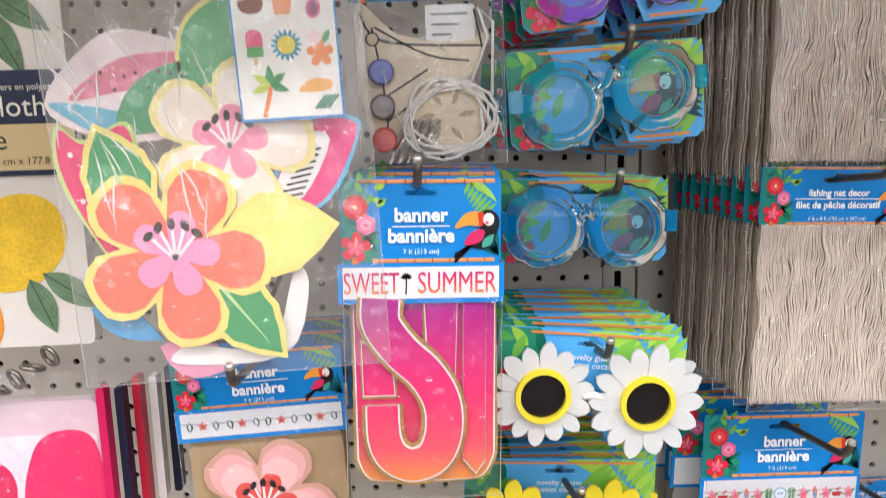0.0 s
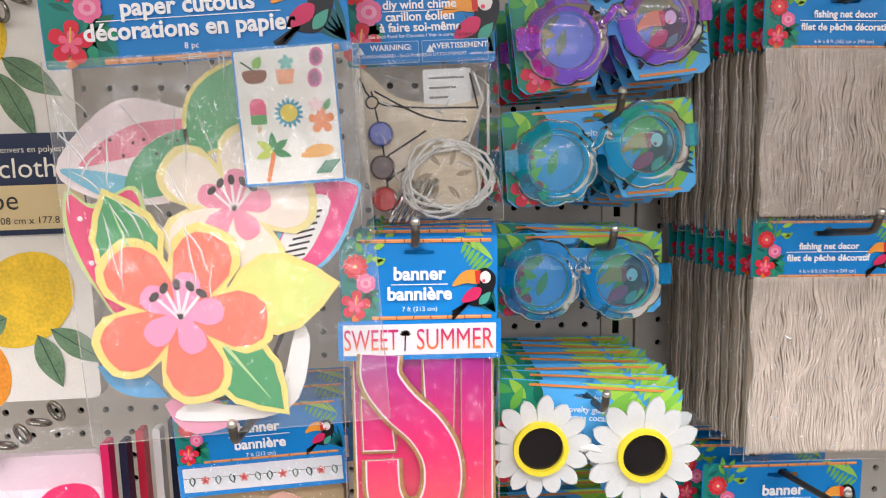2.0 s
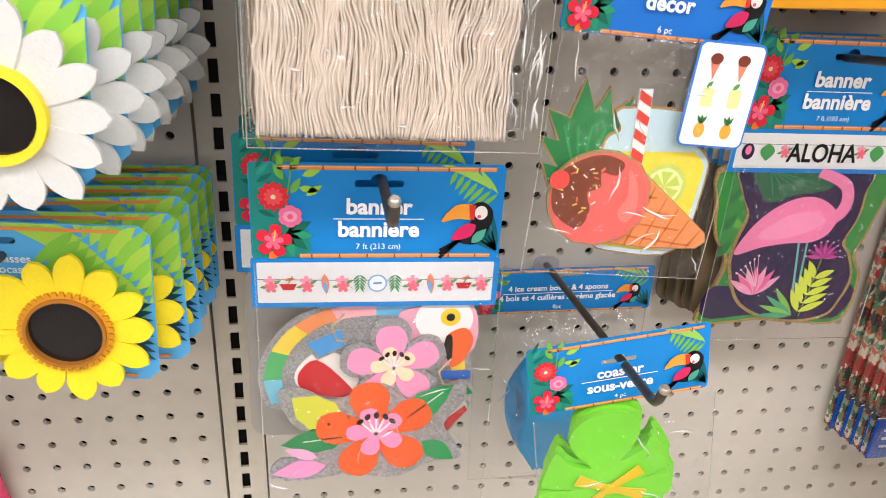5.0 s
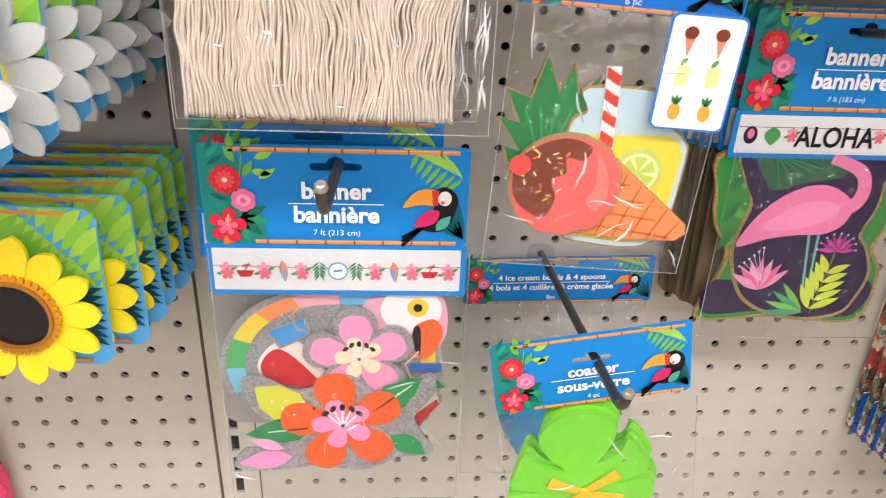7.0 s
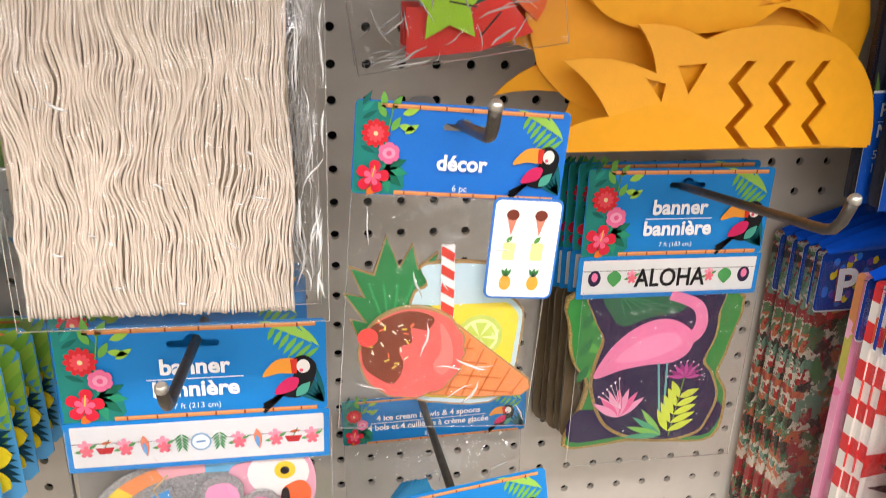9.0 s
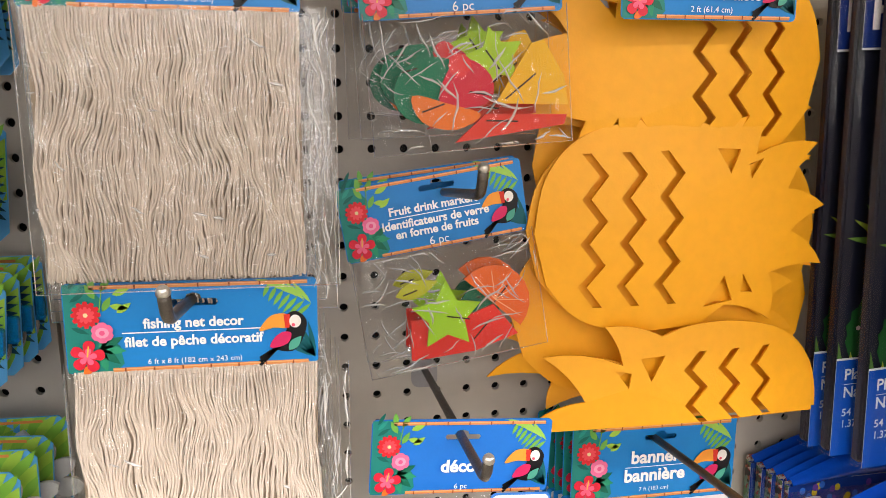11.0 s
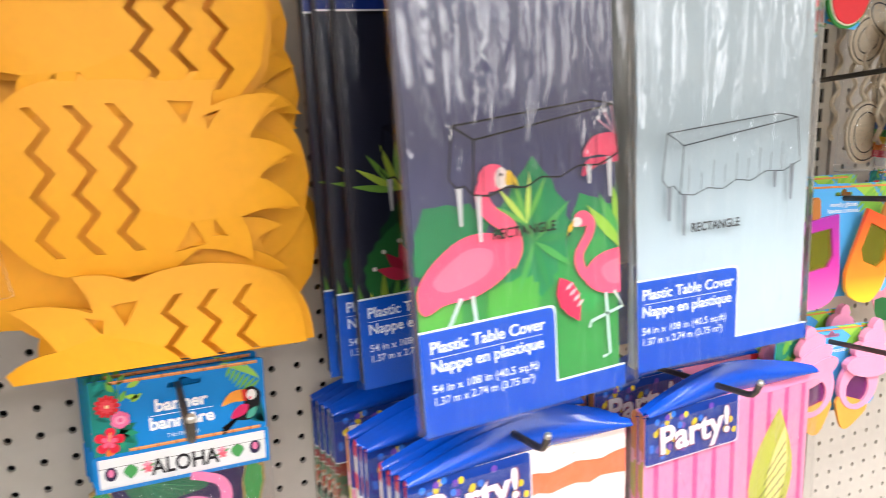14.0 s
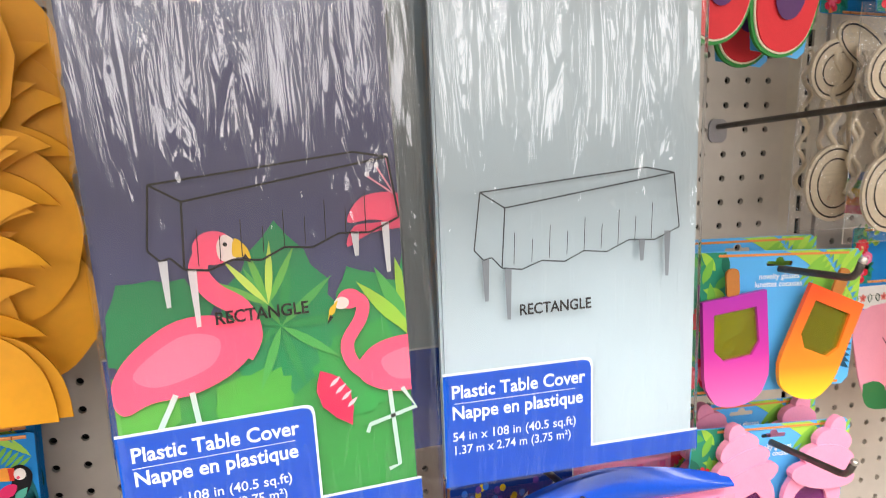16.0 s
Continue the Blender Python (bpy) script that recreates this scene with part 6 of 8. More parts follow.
    if design == "flamingo":
        a = Art()
        a.lay([(L + 0.001, B + 0.012), (R - 0.001, B + 0.012), (R - 0.001, B + 0.12), (0.03, B + 0.1), (L + 0.001, B + 0.112)], e, "3f9e4d")
        cl = lambda p: [(min(max(x, L + 0.001), R - 0.001), max(y, B + 0.014)) for x, y in p]
        for i, (u, v, ln, wd, an, h) in enumerate(((-0.05, -0.252, 0.062, 0.075, 124, "1f8a55"), (0.0, -0.285, 0.112, 0.075, 88, "22945c"), (0.07, -0.27, 0.07, 0.06, 112, "2a9a58"), (0.03, -0.3, 0.07, 0.06, 60, "38a552"), (-0.06, -0.285, 0.05, 0.05, 150, "5fb54a"), (0.09, -0.26, 0.065, 0.035, 96, "2c9d60"), (0.0, -0.3, 0.05, 0.06, 140, "58b147"))):
            a.lay(cl(leaf(u, v, ln, wd, an, 12, 0.16)), e * 2 + 0.00016 * i, h)
        for i in range(9):
            a.lay(leaf(0.002, -0.236, 0.042, 0.0055, -150 + 38 * i, 5), 0.0024 + 0.00006 * i, "57b35a" if i % 2 else "2f9a55")
        for i in range(5):
            a.lay(leaf(-0.004, -0.222, 0.038, 0.0045, 62 + 22 * i, 5), 0.003 + 0.00006 * i, "cfe266" if i % 2 else "6fbb55")
        for i in range(4):
            a.lay(cl(leaf(0.082, -0.252, 0.05, 0.009, 84 + 16 * i, 5)), 0.0024 + 0.00006 * i, "a8d24c" if i % 2 else "57b35a")
        a.done("jungle_print", f)
        a = Art()
        rose, w = "ff6285", 0.0036
        a.lay(cl(curve([(-0.0955, -0.262), (-0.085, -0.243), (-0.06, -0.226), (-0.036, -0.224), (-0.018, -0.234), (-0.014, -0.246), (-0.028, -0.26), (-0.05, -0.269), (-0.074, -0.271), (-0.09, -0.276)], 5, True)), w, rose)
        a.lay(curve([(-0.082, -0.252), (-0.055, -0.234), (-0.034, -0.238), (-0.04, -0.254), (-0.07, -0.262)], 5, True), w + 0.0002, "ff819a")
        a.lay(stroke(curve([(-0.022, -0.25), (-0.0155, -0.238), (-0.02, -0.222), (-0.034, -0.21), (-0.0405, -0.197), (-0.036, -0.186)], 5), lambda q: 0.014 - 0.004 * q), w + 0.0004, rose)
        a.lay(ell(-0.031, -0.185, 0.0115, 0.0098), w + 0.0006, rose)
        a.lay(curve([(-0.024, -0.178), (-0.018, -0.184), (-0.02, -0.193), (-0.028, -0.192), (-0.029, -0.183)], 4, True), w + 0.0008, "f3e6dc")
        a.lay(ell(-0.0245, -0.1835, 0.0013, n=8), w + 0.0012, BLACK)
        a.lay(curve([(-0.019, -0.1805), (-0.0125, -0.187), (-0.0112, -0.1945), (-0.015, -0.192), (-0.021, -0.1905)], 3, True), w + 0.001, "f2c52e")
        a.lay([(-0.014, -0.19), (-0.0108, -0.1955), (-0.0165, -0.1935)], w + 0.0012, "2a2226")
        for x0, x1 in ((-0.061, -0.073), (-0.052, -0.05)):
            a.lay(stroke([(x0, -0.268), (x1, -0.29)], 0.0032), w + 0.0002, "cfe3da")
        a.done("tall_bird_print", f)
        a = Art()
        a.lay(cl(curve([(0.045, -0.268), (0.056, -0.256), (0.076, -0.252), (0.1, -0.256), (0.1, -0.284), (0.07, -0.288), (0.05, -0.28)], 5, True)), w, rose)
        a.lay(cl(curve([(0.06, -0.266), (0.078, -0.26), (0.1, -0.264), (0.1, -0.278), (0.07, -0.28)], 5, True)), w + 0.0002, "ff819a")
        a.lay(stroke(curve([(0.054, -0.276), (0.043, -0.266), (0.04, -0.252), (0.049, -0.238), (0.051, -0.228), (0.044, -0.223)], 5), 0.0082), w + 0.0004, rose)
        a.lay(ell(0.0435, -0.2245, 0.0075, 0.0062), w + 0.0006, rose)
        a.lay(ell(0.0385, -0.2265, 0.0045, 0.0038), w + 0.0008, "f3e6dc")
        a.lay([(0.0365, -0.224), (0.031, -0.229), (0.0295, -0.236), (0.034, -0.2315)], w + 0.001, "f2c52e")
        a.lay([(0.031, -0.2325), (0.0288, -0.2385), (0.033, -0.2345)], w + 0.0012, "2a2226")
        for ln_ in ([(0.064, -0.286), (0.067, -0.337), (0.06, -0.339)], [(0.072, -0.286), (0.08, -0.3), (0.05, -0.307), (0.048, -0.312)]):
            a.lay(stroke(ln_, 0.0028), w + 0.0002, "cfe3da")
        a.done("small_bird_print", f)
        a = Art()
        a.lay(cl(curve([(0.046, -0.178), (0.056, -0.164), (0.079, -0.164), (0.079, -0.18), (0.06, -0.178)], 4, True)), w, rose)
        a.lay(cl(curve([(0.045, -0.193), (0.05, -0.181), (0.066, -0.18), (0.08, -0.176), (0.082, -0.184), (0.06, -0.186)], 4, True)), w + 0.0002, "f04f76")
        for k in range(3):
            a.lay(stroke([(0.0755, -0.164), (0.06 + 0.006 * k, -0.152 + 0.005 * k)], 0.0011), w + 0.0004, "f3a6bb")
            a.lay(ell(0.06 + 0.006 * k, -0.151 + 0.005 * k, 0.0016, n=8), w + 0.0006, "f4eef2")
        a.lay(leaf(0.022, -0.267, 0.042, 0.02, -66, 8, 0.1), w + 0.0002, "e2335f")
        for k in range(4):
            a.lay(leaf(0.027 + 0.0032 * k, -0.278 - 0.005 * k, 0.009, 0.0024, 40, 4), w + 0.0004, "fbd5d8")
        a.done("flower_print", f)
    if front:
        a = Art()
        low = -0.057 if design == "jungle" else -0.048
        a.lay([(L + 0.0005, low), (R - 0.0005, low), (R - 0.0005, -0.001), (L + 0.0005, -0.001)], 0.0052, "f2f2f2")
        a.lay([(L + 0.0005, low + 0.0015), (R - 0.0005, low + 0.0015), (R - 0.0005, -0.001), (L + 0.0005, -0.001)], 0.0055, "15307c")
        rn = random.Random(17)
        for k in range(34):
            a.lay(ell(rn.uniform(L + 0.006, R - 0.006), rn.uniform(low + 0.006, -0.006), 0.0026, n=8), 0.0058 + 0.00001 * k, ("f2d42e", "7a4fb0", "3f7fe0")[k % 3])
        top = a.done("party_label", t, "navy label with coloured dots")
        words(top, "Party!", -0.045 if wide else 0.0, -0.031, 0.037, "fbf3f2", 0.0063, 0.03, fit=0.083)
    a = Art()
    h1, h2 = 0.078, 0.017 if wide else 0.014
    lab = [(L - 0.001, B - 0.0005), (R + 0.001, B - 0.0005), (R + 0.001, B + h2), (lu, B + h2)] + curve([(lu, B + h1 - 0.006), (lu - 0.0015, B + h1 - 0.0015), (lu - 0.006, B + h1)], 3) + [(L - 0.001, B + h1)]
    big = [(u + (0.0016 if L < u < R - 0.01 else 0), v + (0.0016 if v > B + 0.001 else 0)) for u, v in lab]
    a.lay(big, 0.0052, "f4f5f6")
    a.lay(lab, 0.0056, "1057bd")
    lb_ = a.done("blue_label", t, "blue printed product label")
    if front:
        for tx, dv in COVER_TXT:
            words(lb_, tx, L + 0.006 if wide else L + 0.004, B + h1 - 0.012 + dv, 0.0128 if dv > -0.02 else 0.0088, "f4f6fa", 0.0061, 0.02 if dv > -0.02 else 0.01, align="LEFT", fit={0.0: 0.095, -0.0145: 0.093, -0.031: 0.088, -0.0405: 0.083}[dv])
        a = Art()
        a.lay([(L + 0.006, B + h1 - 0.0198), (lu - 0.012, B + h1 - 0.0198), (lu - 0.012, B + h1 - 0.0193), (L + 0.006, B + h1 - 0.0193)], 0.0061, "f4f6fa")
        a.done("rule_line", lb_)
        a = Art()
        if wide:
            table_sketch(a, W, -0.061, -0.1465, 0.1335, 0.0056, "15151c", "d9d6d4")
        else:
            table_sketch(a, W, -0.066, -0.169, 0.137, 0.0056, "3d4448")
        a.done("table_sketch", f)
        words(f, "RECTANGLE", -0.008 if wide else -0.0155, -0.226 if wide else -0.2485, 0.0105, "141416", 0.0062, 0.02, fit=0.053 if wide else 0.051)
    bm = bmesh.new()
    nu, nv = 40, 70
    grid = []
    for j in range(nv + 1):
        row = []
        for i in range(nu + 1):
            s, q = i / nu, j / nv
            u, v = L - 0.004 + (R - L + (0.022 if wide else 0.008)) * s, B - 0.002 + (H + 0.01) * q
            up = max(0.0, q - 0.5) * 2
            n = noise.noise(Vector((u * 85 + 7 * (design == "flamingo"), v * 4, 1))) + 0.5 * noise.noise(Vector((u * 210, v * 9, 4)))
            row.append(bm.verts.new((u, -(0.0068 + 0.002 * up + 0.0052 * n * up ** 0.8 + 0.0003 * n) + (0.011 if i in (0, nu) else 0), v)))
        grid.append(row)
    for p, q in zip(grid, grid[1:]):
        for i in range(nu):
            bm.faces.new((p[i], p[i + 1], q[i + 1], q[i])).smooth = True
    fm = part("film_sleeve", bm, FILM_FLAT if design == "jungle" else FILM_LONG, t, "clear glossy film sleeve")
    fm.visible_shadow = False
    return t


NAVY = shade("navy_plastic", "454870", rough=0.45, vary=0.04, scale=20)
NIGHT = shade("black_navy_plastic", "1b1d30", rough=0.4, vary=0.05, scale=20)
ICE = shade("pale_aqua_plastic", "c3cfd1", rough=0.45, vary=0.03, scale=20)
c0 = cover_pack(pose(0.469, -0.2345, 1.6315, 0, -3.0, 0), "navy plastic table cover with printed flamingos in a clear sleeve", "flamingo", 0.191, 0.366, split=0.578)
cb = cover_pack(pose(0.464, -0.118, 1.628, 0, -2.2, 2), "black plastic table cover with jungle print hanging behind another", "jungle", 0.187, 0.366, front=True)
for i, yy in enumerate((-0.1, -0.082)):
    copy_thing(cb, pose(0.455 - 0.006 * i, yy, 1.629, 0, -1.6, 1))
w0 = cover_pack(pose(0.6718, -0.2275, 1.6402, 0, -1.6, -2.5), "pale aqua plastic table cover in a clear sleeve", "plain", 0.187, 0.366, split=0.555)
wb = cover_pack(pose(0.664, -0.15, 1.636, 0, -2.0, 0), "pale aqua plastic table cover pack hanging behind another", "plain", 0.187, 0.366, front=False)
copy_thing(wb, pose(0.665, -0.12, 1.635, 0, -1.8, 1))
hook(0.47, 1.66, 0.27)
hook(0.667, 1.66, 0.27)


# ---- party tablecloth packs with folded blue tops ----
FLORAL = cells("floral_plastic", ("d8ccb8", "b23a34", "5f7f56", "dfd4c2", "c96a44", "7a9a84", "3a3a32", "44704f", "a03436"), 120)
PINKY = cells("pineapple_plastic", ("f3a9c4", "f0a0bf", "ef7fae", "f3a9c4", "c2b65a", "f3a9c4", "d88f5c", "f3b4cc"), 34)
RIBBON = fade("striped_plastic", [(k / 20 + 0.001 * (k > 0), "e23a3c" if k % 2 else "f4ece4") for k in range(20)], 2, -0.34, -0.03)
RIBBON.node_tree.nodes["Color Ramp"].color_ramp.interpolation = "CONSTANT"
def party_pack(m, label, design, W=0.212, H=0.34, front=True):
    t = thing("tablecloth_pack", m, label, "tablecloth", design + " tablecloth packs")
    a = Art()
    a.slab(rrect(-W / 2, -H, W / 2, -0.03, 0.003), 0.0, 0.007, {"pink": PINKY, "sunset": RIBBON, "floral": FLORAL}[design])
    L, e = -W / 2, 0.0004
    a.lay([(L + 0.0005, -H + 0.03), (W / 2 - 0.0005, -H + 0.03), (W / 2 - 0.0005, -0.0305), (L + 0.0005, -0.0305)], e * 0.5, {"pink": "ec98b8", "sunset": "f7ece2", "floral": FLORAL}[design])
    if design == "pink":
        for k in range(9):
            u = L + 0.012 + k * W / 9
            a.lay([(u, -H + 0.03), (u + 0.006, -H + 0.03), (u + 0.006, -0.042), (u, -0.042)], e, "e75a96")
        a.lay(leaf(0.05, -0.2, 0.14, 0.06, 84, 10), 2 * e, "b9c14e")
        a.lay(leaf(0.056, -0.18, 0.1, 0.026, 80, 8), 3 * e, "e6e08a")
        for k in range(6):
            a.lay(stroke([(0.03 + 0.004 * k, -0.19 + 0.012 * k), (0.075, -0.16 + 0.012 * k)], 0.0012), 4 * e, "46432c")
        for k in range(10):
            cu, cv = L + 0.015 + 0.018 * k, -0.25 + 0.02 * math.sin(k * 2.1)
            a.lay(leaf(cu, cv, 0.06, 0.02, 70 + 40 * math.sin(k), 6), 2 * e, ("a7aa4a", "d98a55", "7f9a8c", "c6b24e")[k % 4])
            a.lay(stroke([(cu, cv), (cu + 0.015, cv + 0.05)], 0.001), 4 * e, "3d3a34")
    elif design == "sunset":
        for k, h in enumerate(("ef7a4c", "f3ece4", "e6483f", "f3ece4", "e23a3c", "f3ece4", "e0363c", "f3ece4", "dd3038", "f3ece4")):
            v1 = -0.055 - 0.026 * k
            top = [(L + W * i / 16, v1 + 0.0022 * math.sin(i * 1.7 + k)) for i in range(17)]
            bot = [(L + W * i / 16, v1 - (0.02 if k % 2 == 0 else 0.006) + 0.0022 * math.sin(i * 2.3 + k)) for i in range(17)]
            if k % 2 == 0:
                a.lay(bot + top[::-1], e, h)
        for k in range(9):
            a.lay(leaf(-0.04, -0.2, 0.06, 0.01, 10 + 20 * k, 5), 2 * e, "241c22")
    else:
        rn = random.Random(4)
        for k in range(60):
            u, v = rn.uniform(L + 0.01, W / 2 - 0.01), rn.uniform(-H + 0.04, -0.06)
            if k % 3:
                a.lay(leaf(u, v, 0.028, 0.011, rn.uniform(0, 360), 6), e + 0.00003 * k, ("5c8a5a", "8aa69a", "b23b3a", "d8a05a")[k % 4])
            else:
                a.lay(flower(u, v, 0.013, 5, 0.5, rn.uniform(0, 72), 4), e + 0.00003 * k, ("d8483f", "ee9a7c", "c23442")[k % 3])
        for v in a.bm.verts:
            v.co.x = min(max(v.co.x, L + 0.0005), W / 2 - 0.0005)
    a.lay(rrect(L - 0.0004, -H - 0.0004, W / 2 + 0.0004, -H + 0.045, 0.003), 0.0032, "0f4fae")
    a.lay([(L, -H + 0.045), (W / 2, -H + 0.045), (W / 2, -H + 0.0464), (L, -H + 0.0464)], 0.0033, "f2f2f2")
    for k in range(3):
        a.lay([(L + 0.01, -H + 0.03 - 0.009 * k), (L + 0.08, -H + 0.03 - 0.009 * k), (L + 0.08, -H + 0.033 - 0.009 * k), (L + 0.01, -H + 0.033 - 0.009 * k)], 0.0036, "e8edf5")
    a.done("folded_tablecloth", t)
    # curved blue fold at the top
    bm = bmesh.new()
    nu, nv = 16, 6
    grid = []
    for j in range(nv + 1):
        row = []
        for i in range(nu + 1):
            s, q = i / nu, j / nv
            sag = 0.025 * (2 * abs(s - 0.5)) ** 1.6
            row.append(bm.verts.new((L - 0.002 + (W + 0.004) * s, -(0.008 * math.sin(math.pi * q) + 0.0015 * math.sin(9 * s + 2 * q) + 0.003 * q), -0.033 + (0.033 - sag) * q * (1 - 0.1 * (1 - q)))))
        grid.append(row)
    for p, q in zip(grid, grid[1:]):
        for i in range(nu):
            bm.faces.new((p[i], p[i + 1], q[i + 1], q[i])).smooth = True
    part("blue_fold", bm, shade("blue_film", "0b4cc0", rough=0.22, vary=0.1, scale=30), t, "glossy blue plastic fold")
    a = Art()
    a.lay(rrect(L - 0.001, -0.081, L + 0.112, -0.03, 0.004), 0.0036, "f2f2f2")
    a.lay(rrect(L - 0.001, -0.0796, L + 0.1106, -0.03, 0.004), 0.004, "1b3f94")
    rn = random.Random(8)
    for k in range(34):
        a.lay(ell(L + rn.uniform(0.004, 0.106), rn.uniform(-0.076, -0.034), 0.0028, 0.0034, 0, 10), 0.0043 + 0.00004 * k, ("f2d42e", "7a4fb0", "3f7fe0")[k % 3])
    pl = a.done("party_label", t, "blue label with coloured dots")
    words(pl, "Party!", L + 0.0565, -0.0572, 0.037, "8f2f4a", 0.006, 0.05, rot=3, fit=0.086)
    words(pl, "Party!", L + 0.056, -0.0565, 0.037, "fbf3f2", 0.0066, 0.03, rot=3, fit=0.083)
    fm = bag(t, L - 0.003, -H - 0.003, W / 2 + 0.003, -0.036, 0.0085, 0.0025, FILM_LONG, 0.0014, seed=41, name="film_sleeve", seam=False)
    return t


pk = party_pack(pose(0.7265, -0.2, 1.249, 0, -1.5, 0), "pink striped plastic tablecloth pack with a blue folded top", "pink")
for i, yy in enumerate((-0.188, -0.122, -0.108)):
    copy_thing(pk, pose(0.727 + 0.001 * i, yy, 1.246, 0, -1, 1 - i))
ps = party_pack(pose(0.4945, -0.2, 1.24, 0, -1.5, 0), "orange and red striped plastic tablecloth pack with a blue folded top", "sunset")
for i, yy in enumerate((-0.19, -0.181, -0.172)):
    copy_thing(ps, pose(0.4915 - 0.003 * i, yy, 1.2415, 0, -1, 1 - i))
for i, yy in enumerate((-0.14, -0.131, -0.122, -0.104)):
    copy_thing(pk if i == 3 else ps, pose(0.4835 - 0.002 * i, yy, 1.243, 0, -0.8, i - 1))
pf = party_pack(pose(0.478, -0.058, 1.244, 0, -0.5, 0), "floral plastic tablecloth pack with a blue folded top", "floral")
for i, yy in enumerate((-0.048, -0.038, -0.028, -0.016)):
    copy_thing(pf, pose(0.4775 - 0.0025 * i, yy, 1.2445, 0, -0.4, 1 - i * 0.6))
hook(0.483, 1.206, 0.258)
hook(0.7, 1.208, 0.258)

# ---- glasses and crafts of the next bay ----
po = thing("novelty_glasses", pose(0.891, -0.178, 1.406, 0, 2.2, 0), "magenta and orange popsicle novelty glasses on a blue card", "glasses", "popsicle glasses")
glasses_card(po, 0.17, 0.12, notch=False)
PF = {1: fade("magenta_frame", [(0, "ee6fae"), (0.45, "c8309a"), (1, "a92aa0")], 2, -0.125, -0.03), 2: fade("orange_frame", [(0, "f4d02c"), (0.3, "f58a1e"), (1, "f2501e")], 2, -0.125, -0.03)}
for k, (cu, an) in ((1, (-0.046, 8)), (2, (0.036, -20))):
    c, s = math.cos(radians(an)), math.sin(radians(an))
    mv = lambda pts: [(cu + u * c - v * s, -0.075 + u * s + v * c) for u, v in pts]
    out = [(-0.03, 0.042), (0.03, 0.042), (0.031, -0.02)] + curve([(0.03, -0.03), (0.02, -0.046), (0.0, -0.051), (-0.02, -0.046), (-0.03, -0.03)], 4) + [(-0.031, -0.02)]
    inn = [(-0.02, 0.03), (0.02, 0.03), (0.022, 0.0), (0.014, -0.01), (-0.012, -0.01), (-0.021, 0.0)]
    bm = bmesh.new()
    pierced(bm, mv(out[::-1]), [mv(inn)], 0.014, 0.004)
    fr = part("popsicle_frame", bm, PF[k], po)
    bm = bmesh.new()
    slab(bm, mv(inn), 0.0115, 0.001)
    part("lens", bm, tinted("olive_lens", "efec9a", body=0.3, solid="b8b22e"), fr)
    bm = bmesh.new()
    slab(bm, mv(rrect(-0.006, 0.04, 0.006, 0.064, 0.005)), 0.012, 0.002)
    part("stick", bm, shade("stick_brown", "b5712e", rough=0.6), fr)
copy_thing(po, pose(0.887, -0.13, 1.409, 0, 1, 0))
ic = thing("novelty_glasses", pose(0.914, -0.16, 1.245, 0, 3.5, 0), "pink ice cream cone novelty glasses on a blue card", "glasses", "ice cream glasses")
glasses_card(ic, 0.17, 0.1, notch=False)
for cu, an in ((-0.034, 14), (0.042, -16)):
    c, s = math.cos(radians(an)), math.sin(radians(an))
    mv = lambda pts: [(cu + u * c - v * s, -0.062 + u * s + v * c) for u, v in pts]
    bm = bmesh.new()
    for rr, vv, w in ((0.036, 0.016, 0.0155), (0.029, 0.033, 0.0145), (0.02, 0.048, 0.0135), (0.009, 0.059, 0.0125)):
        slab(bm, mv(ell(0, vv, rr, 0.0125, 8)), w, 0.007)
    pierced(bm, mv(ell(0, -0.006, 0.032, 0.03, n=28)), [mv(ell(0, -0.012, 0.019, 0.018, n=24))], 0.0115, 0.005)
    fr = part("swirl_frame", bm, foam("f59ab8"), ic)
    bm = bmesh.new()
    slab(bm, mv(ell(0, -0.012, 0.019, 0.018, n=24)), 0.009, 0.001)
    part("lens", bm, tinted("purple_lens", "d77ad0", body=0.35, solid="a8409a"), fr)
    bm = bmesh.new()
    slab(bm, mv(curve([(-0.026, -0.026), (0.026, -0.026), (0.014, -0.05), (0.0, -0.06), (-0.014, -0.05)], 3, True)), 0.0105, 0.003)
    part("cone", bm, foam("e9a240"), fr)
copy_thing(ic, pose(0.911, -0.12, 1.25, 0, 2, 0))
wm = thing("novelty_glasses", pose(0.862, -0.16, 1.672, 0, 8, 0), "red watermelon slice novelty glasses on a blue card", "glasses", "watermelon glasses")
glasses_card(wm, 0.135, 0.105, notch=True)
for cu in (-0.031, 0.031):
    o = curve([(cu - 0.026, -0.035), (cu + 0.026, -0.035), (cu + 0.0275, -0.07), (cu + 0.02, -0.094), (cu + 0.002, -0.105), (cu - 0.018, -0.098), (cu - 0.0275, -0.072)], 5, True)
    bm = bmesh.new()
    slab(bm, grow(o, 0.0042), 0.0115, 0.003)
    fr = part("rind_frame", bm, foam("2f8a3a"), wm)
    bm = bmesh.new()
    slab(bm, grow(o, 0.0015), 0.013, 0.002)
    part("pale_rind", bm, foam("e9e6c8"), fr)
    bm = bmesh.new()
    slab(bm, o, 0.0145, 0.002)
    part("red_flesh", bm, foam("e02a34"), fr)
    bm = bmesh.new()
    slab(bm, ell(cu, -0.06, 0.014, 0.021), 0.0168, 0.0005)
    part("lens", bm, shade("plum_lens", "5a2f6a", rough=0.15), fr)
copy_thing(wm, pose(0.856, -0.12, 1.666, 0, 6, 0))
hook(0.891, 1.373, 0.26, 0.1)
hook(0.911, 1.212, 0.25, 0.1)
hook(0.955, 1.502, 0.33, 0.1, dx=-0.02)
hook(0.865, 1.66, 0.2)

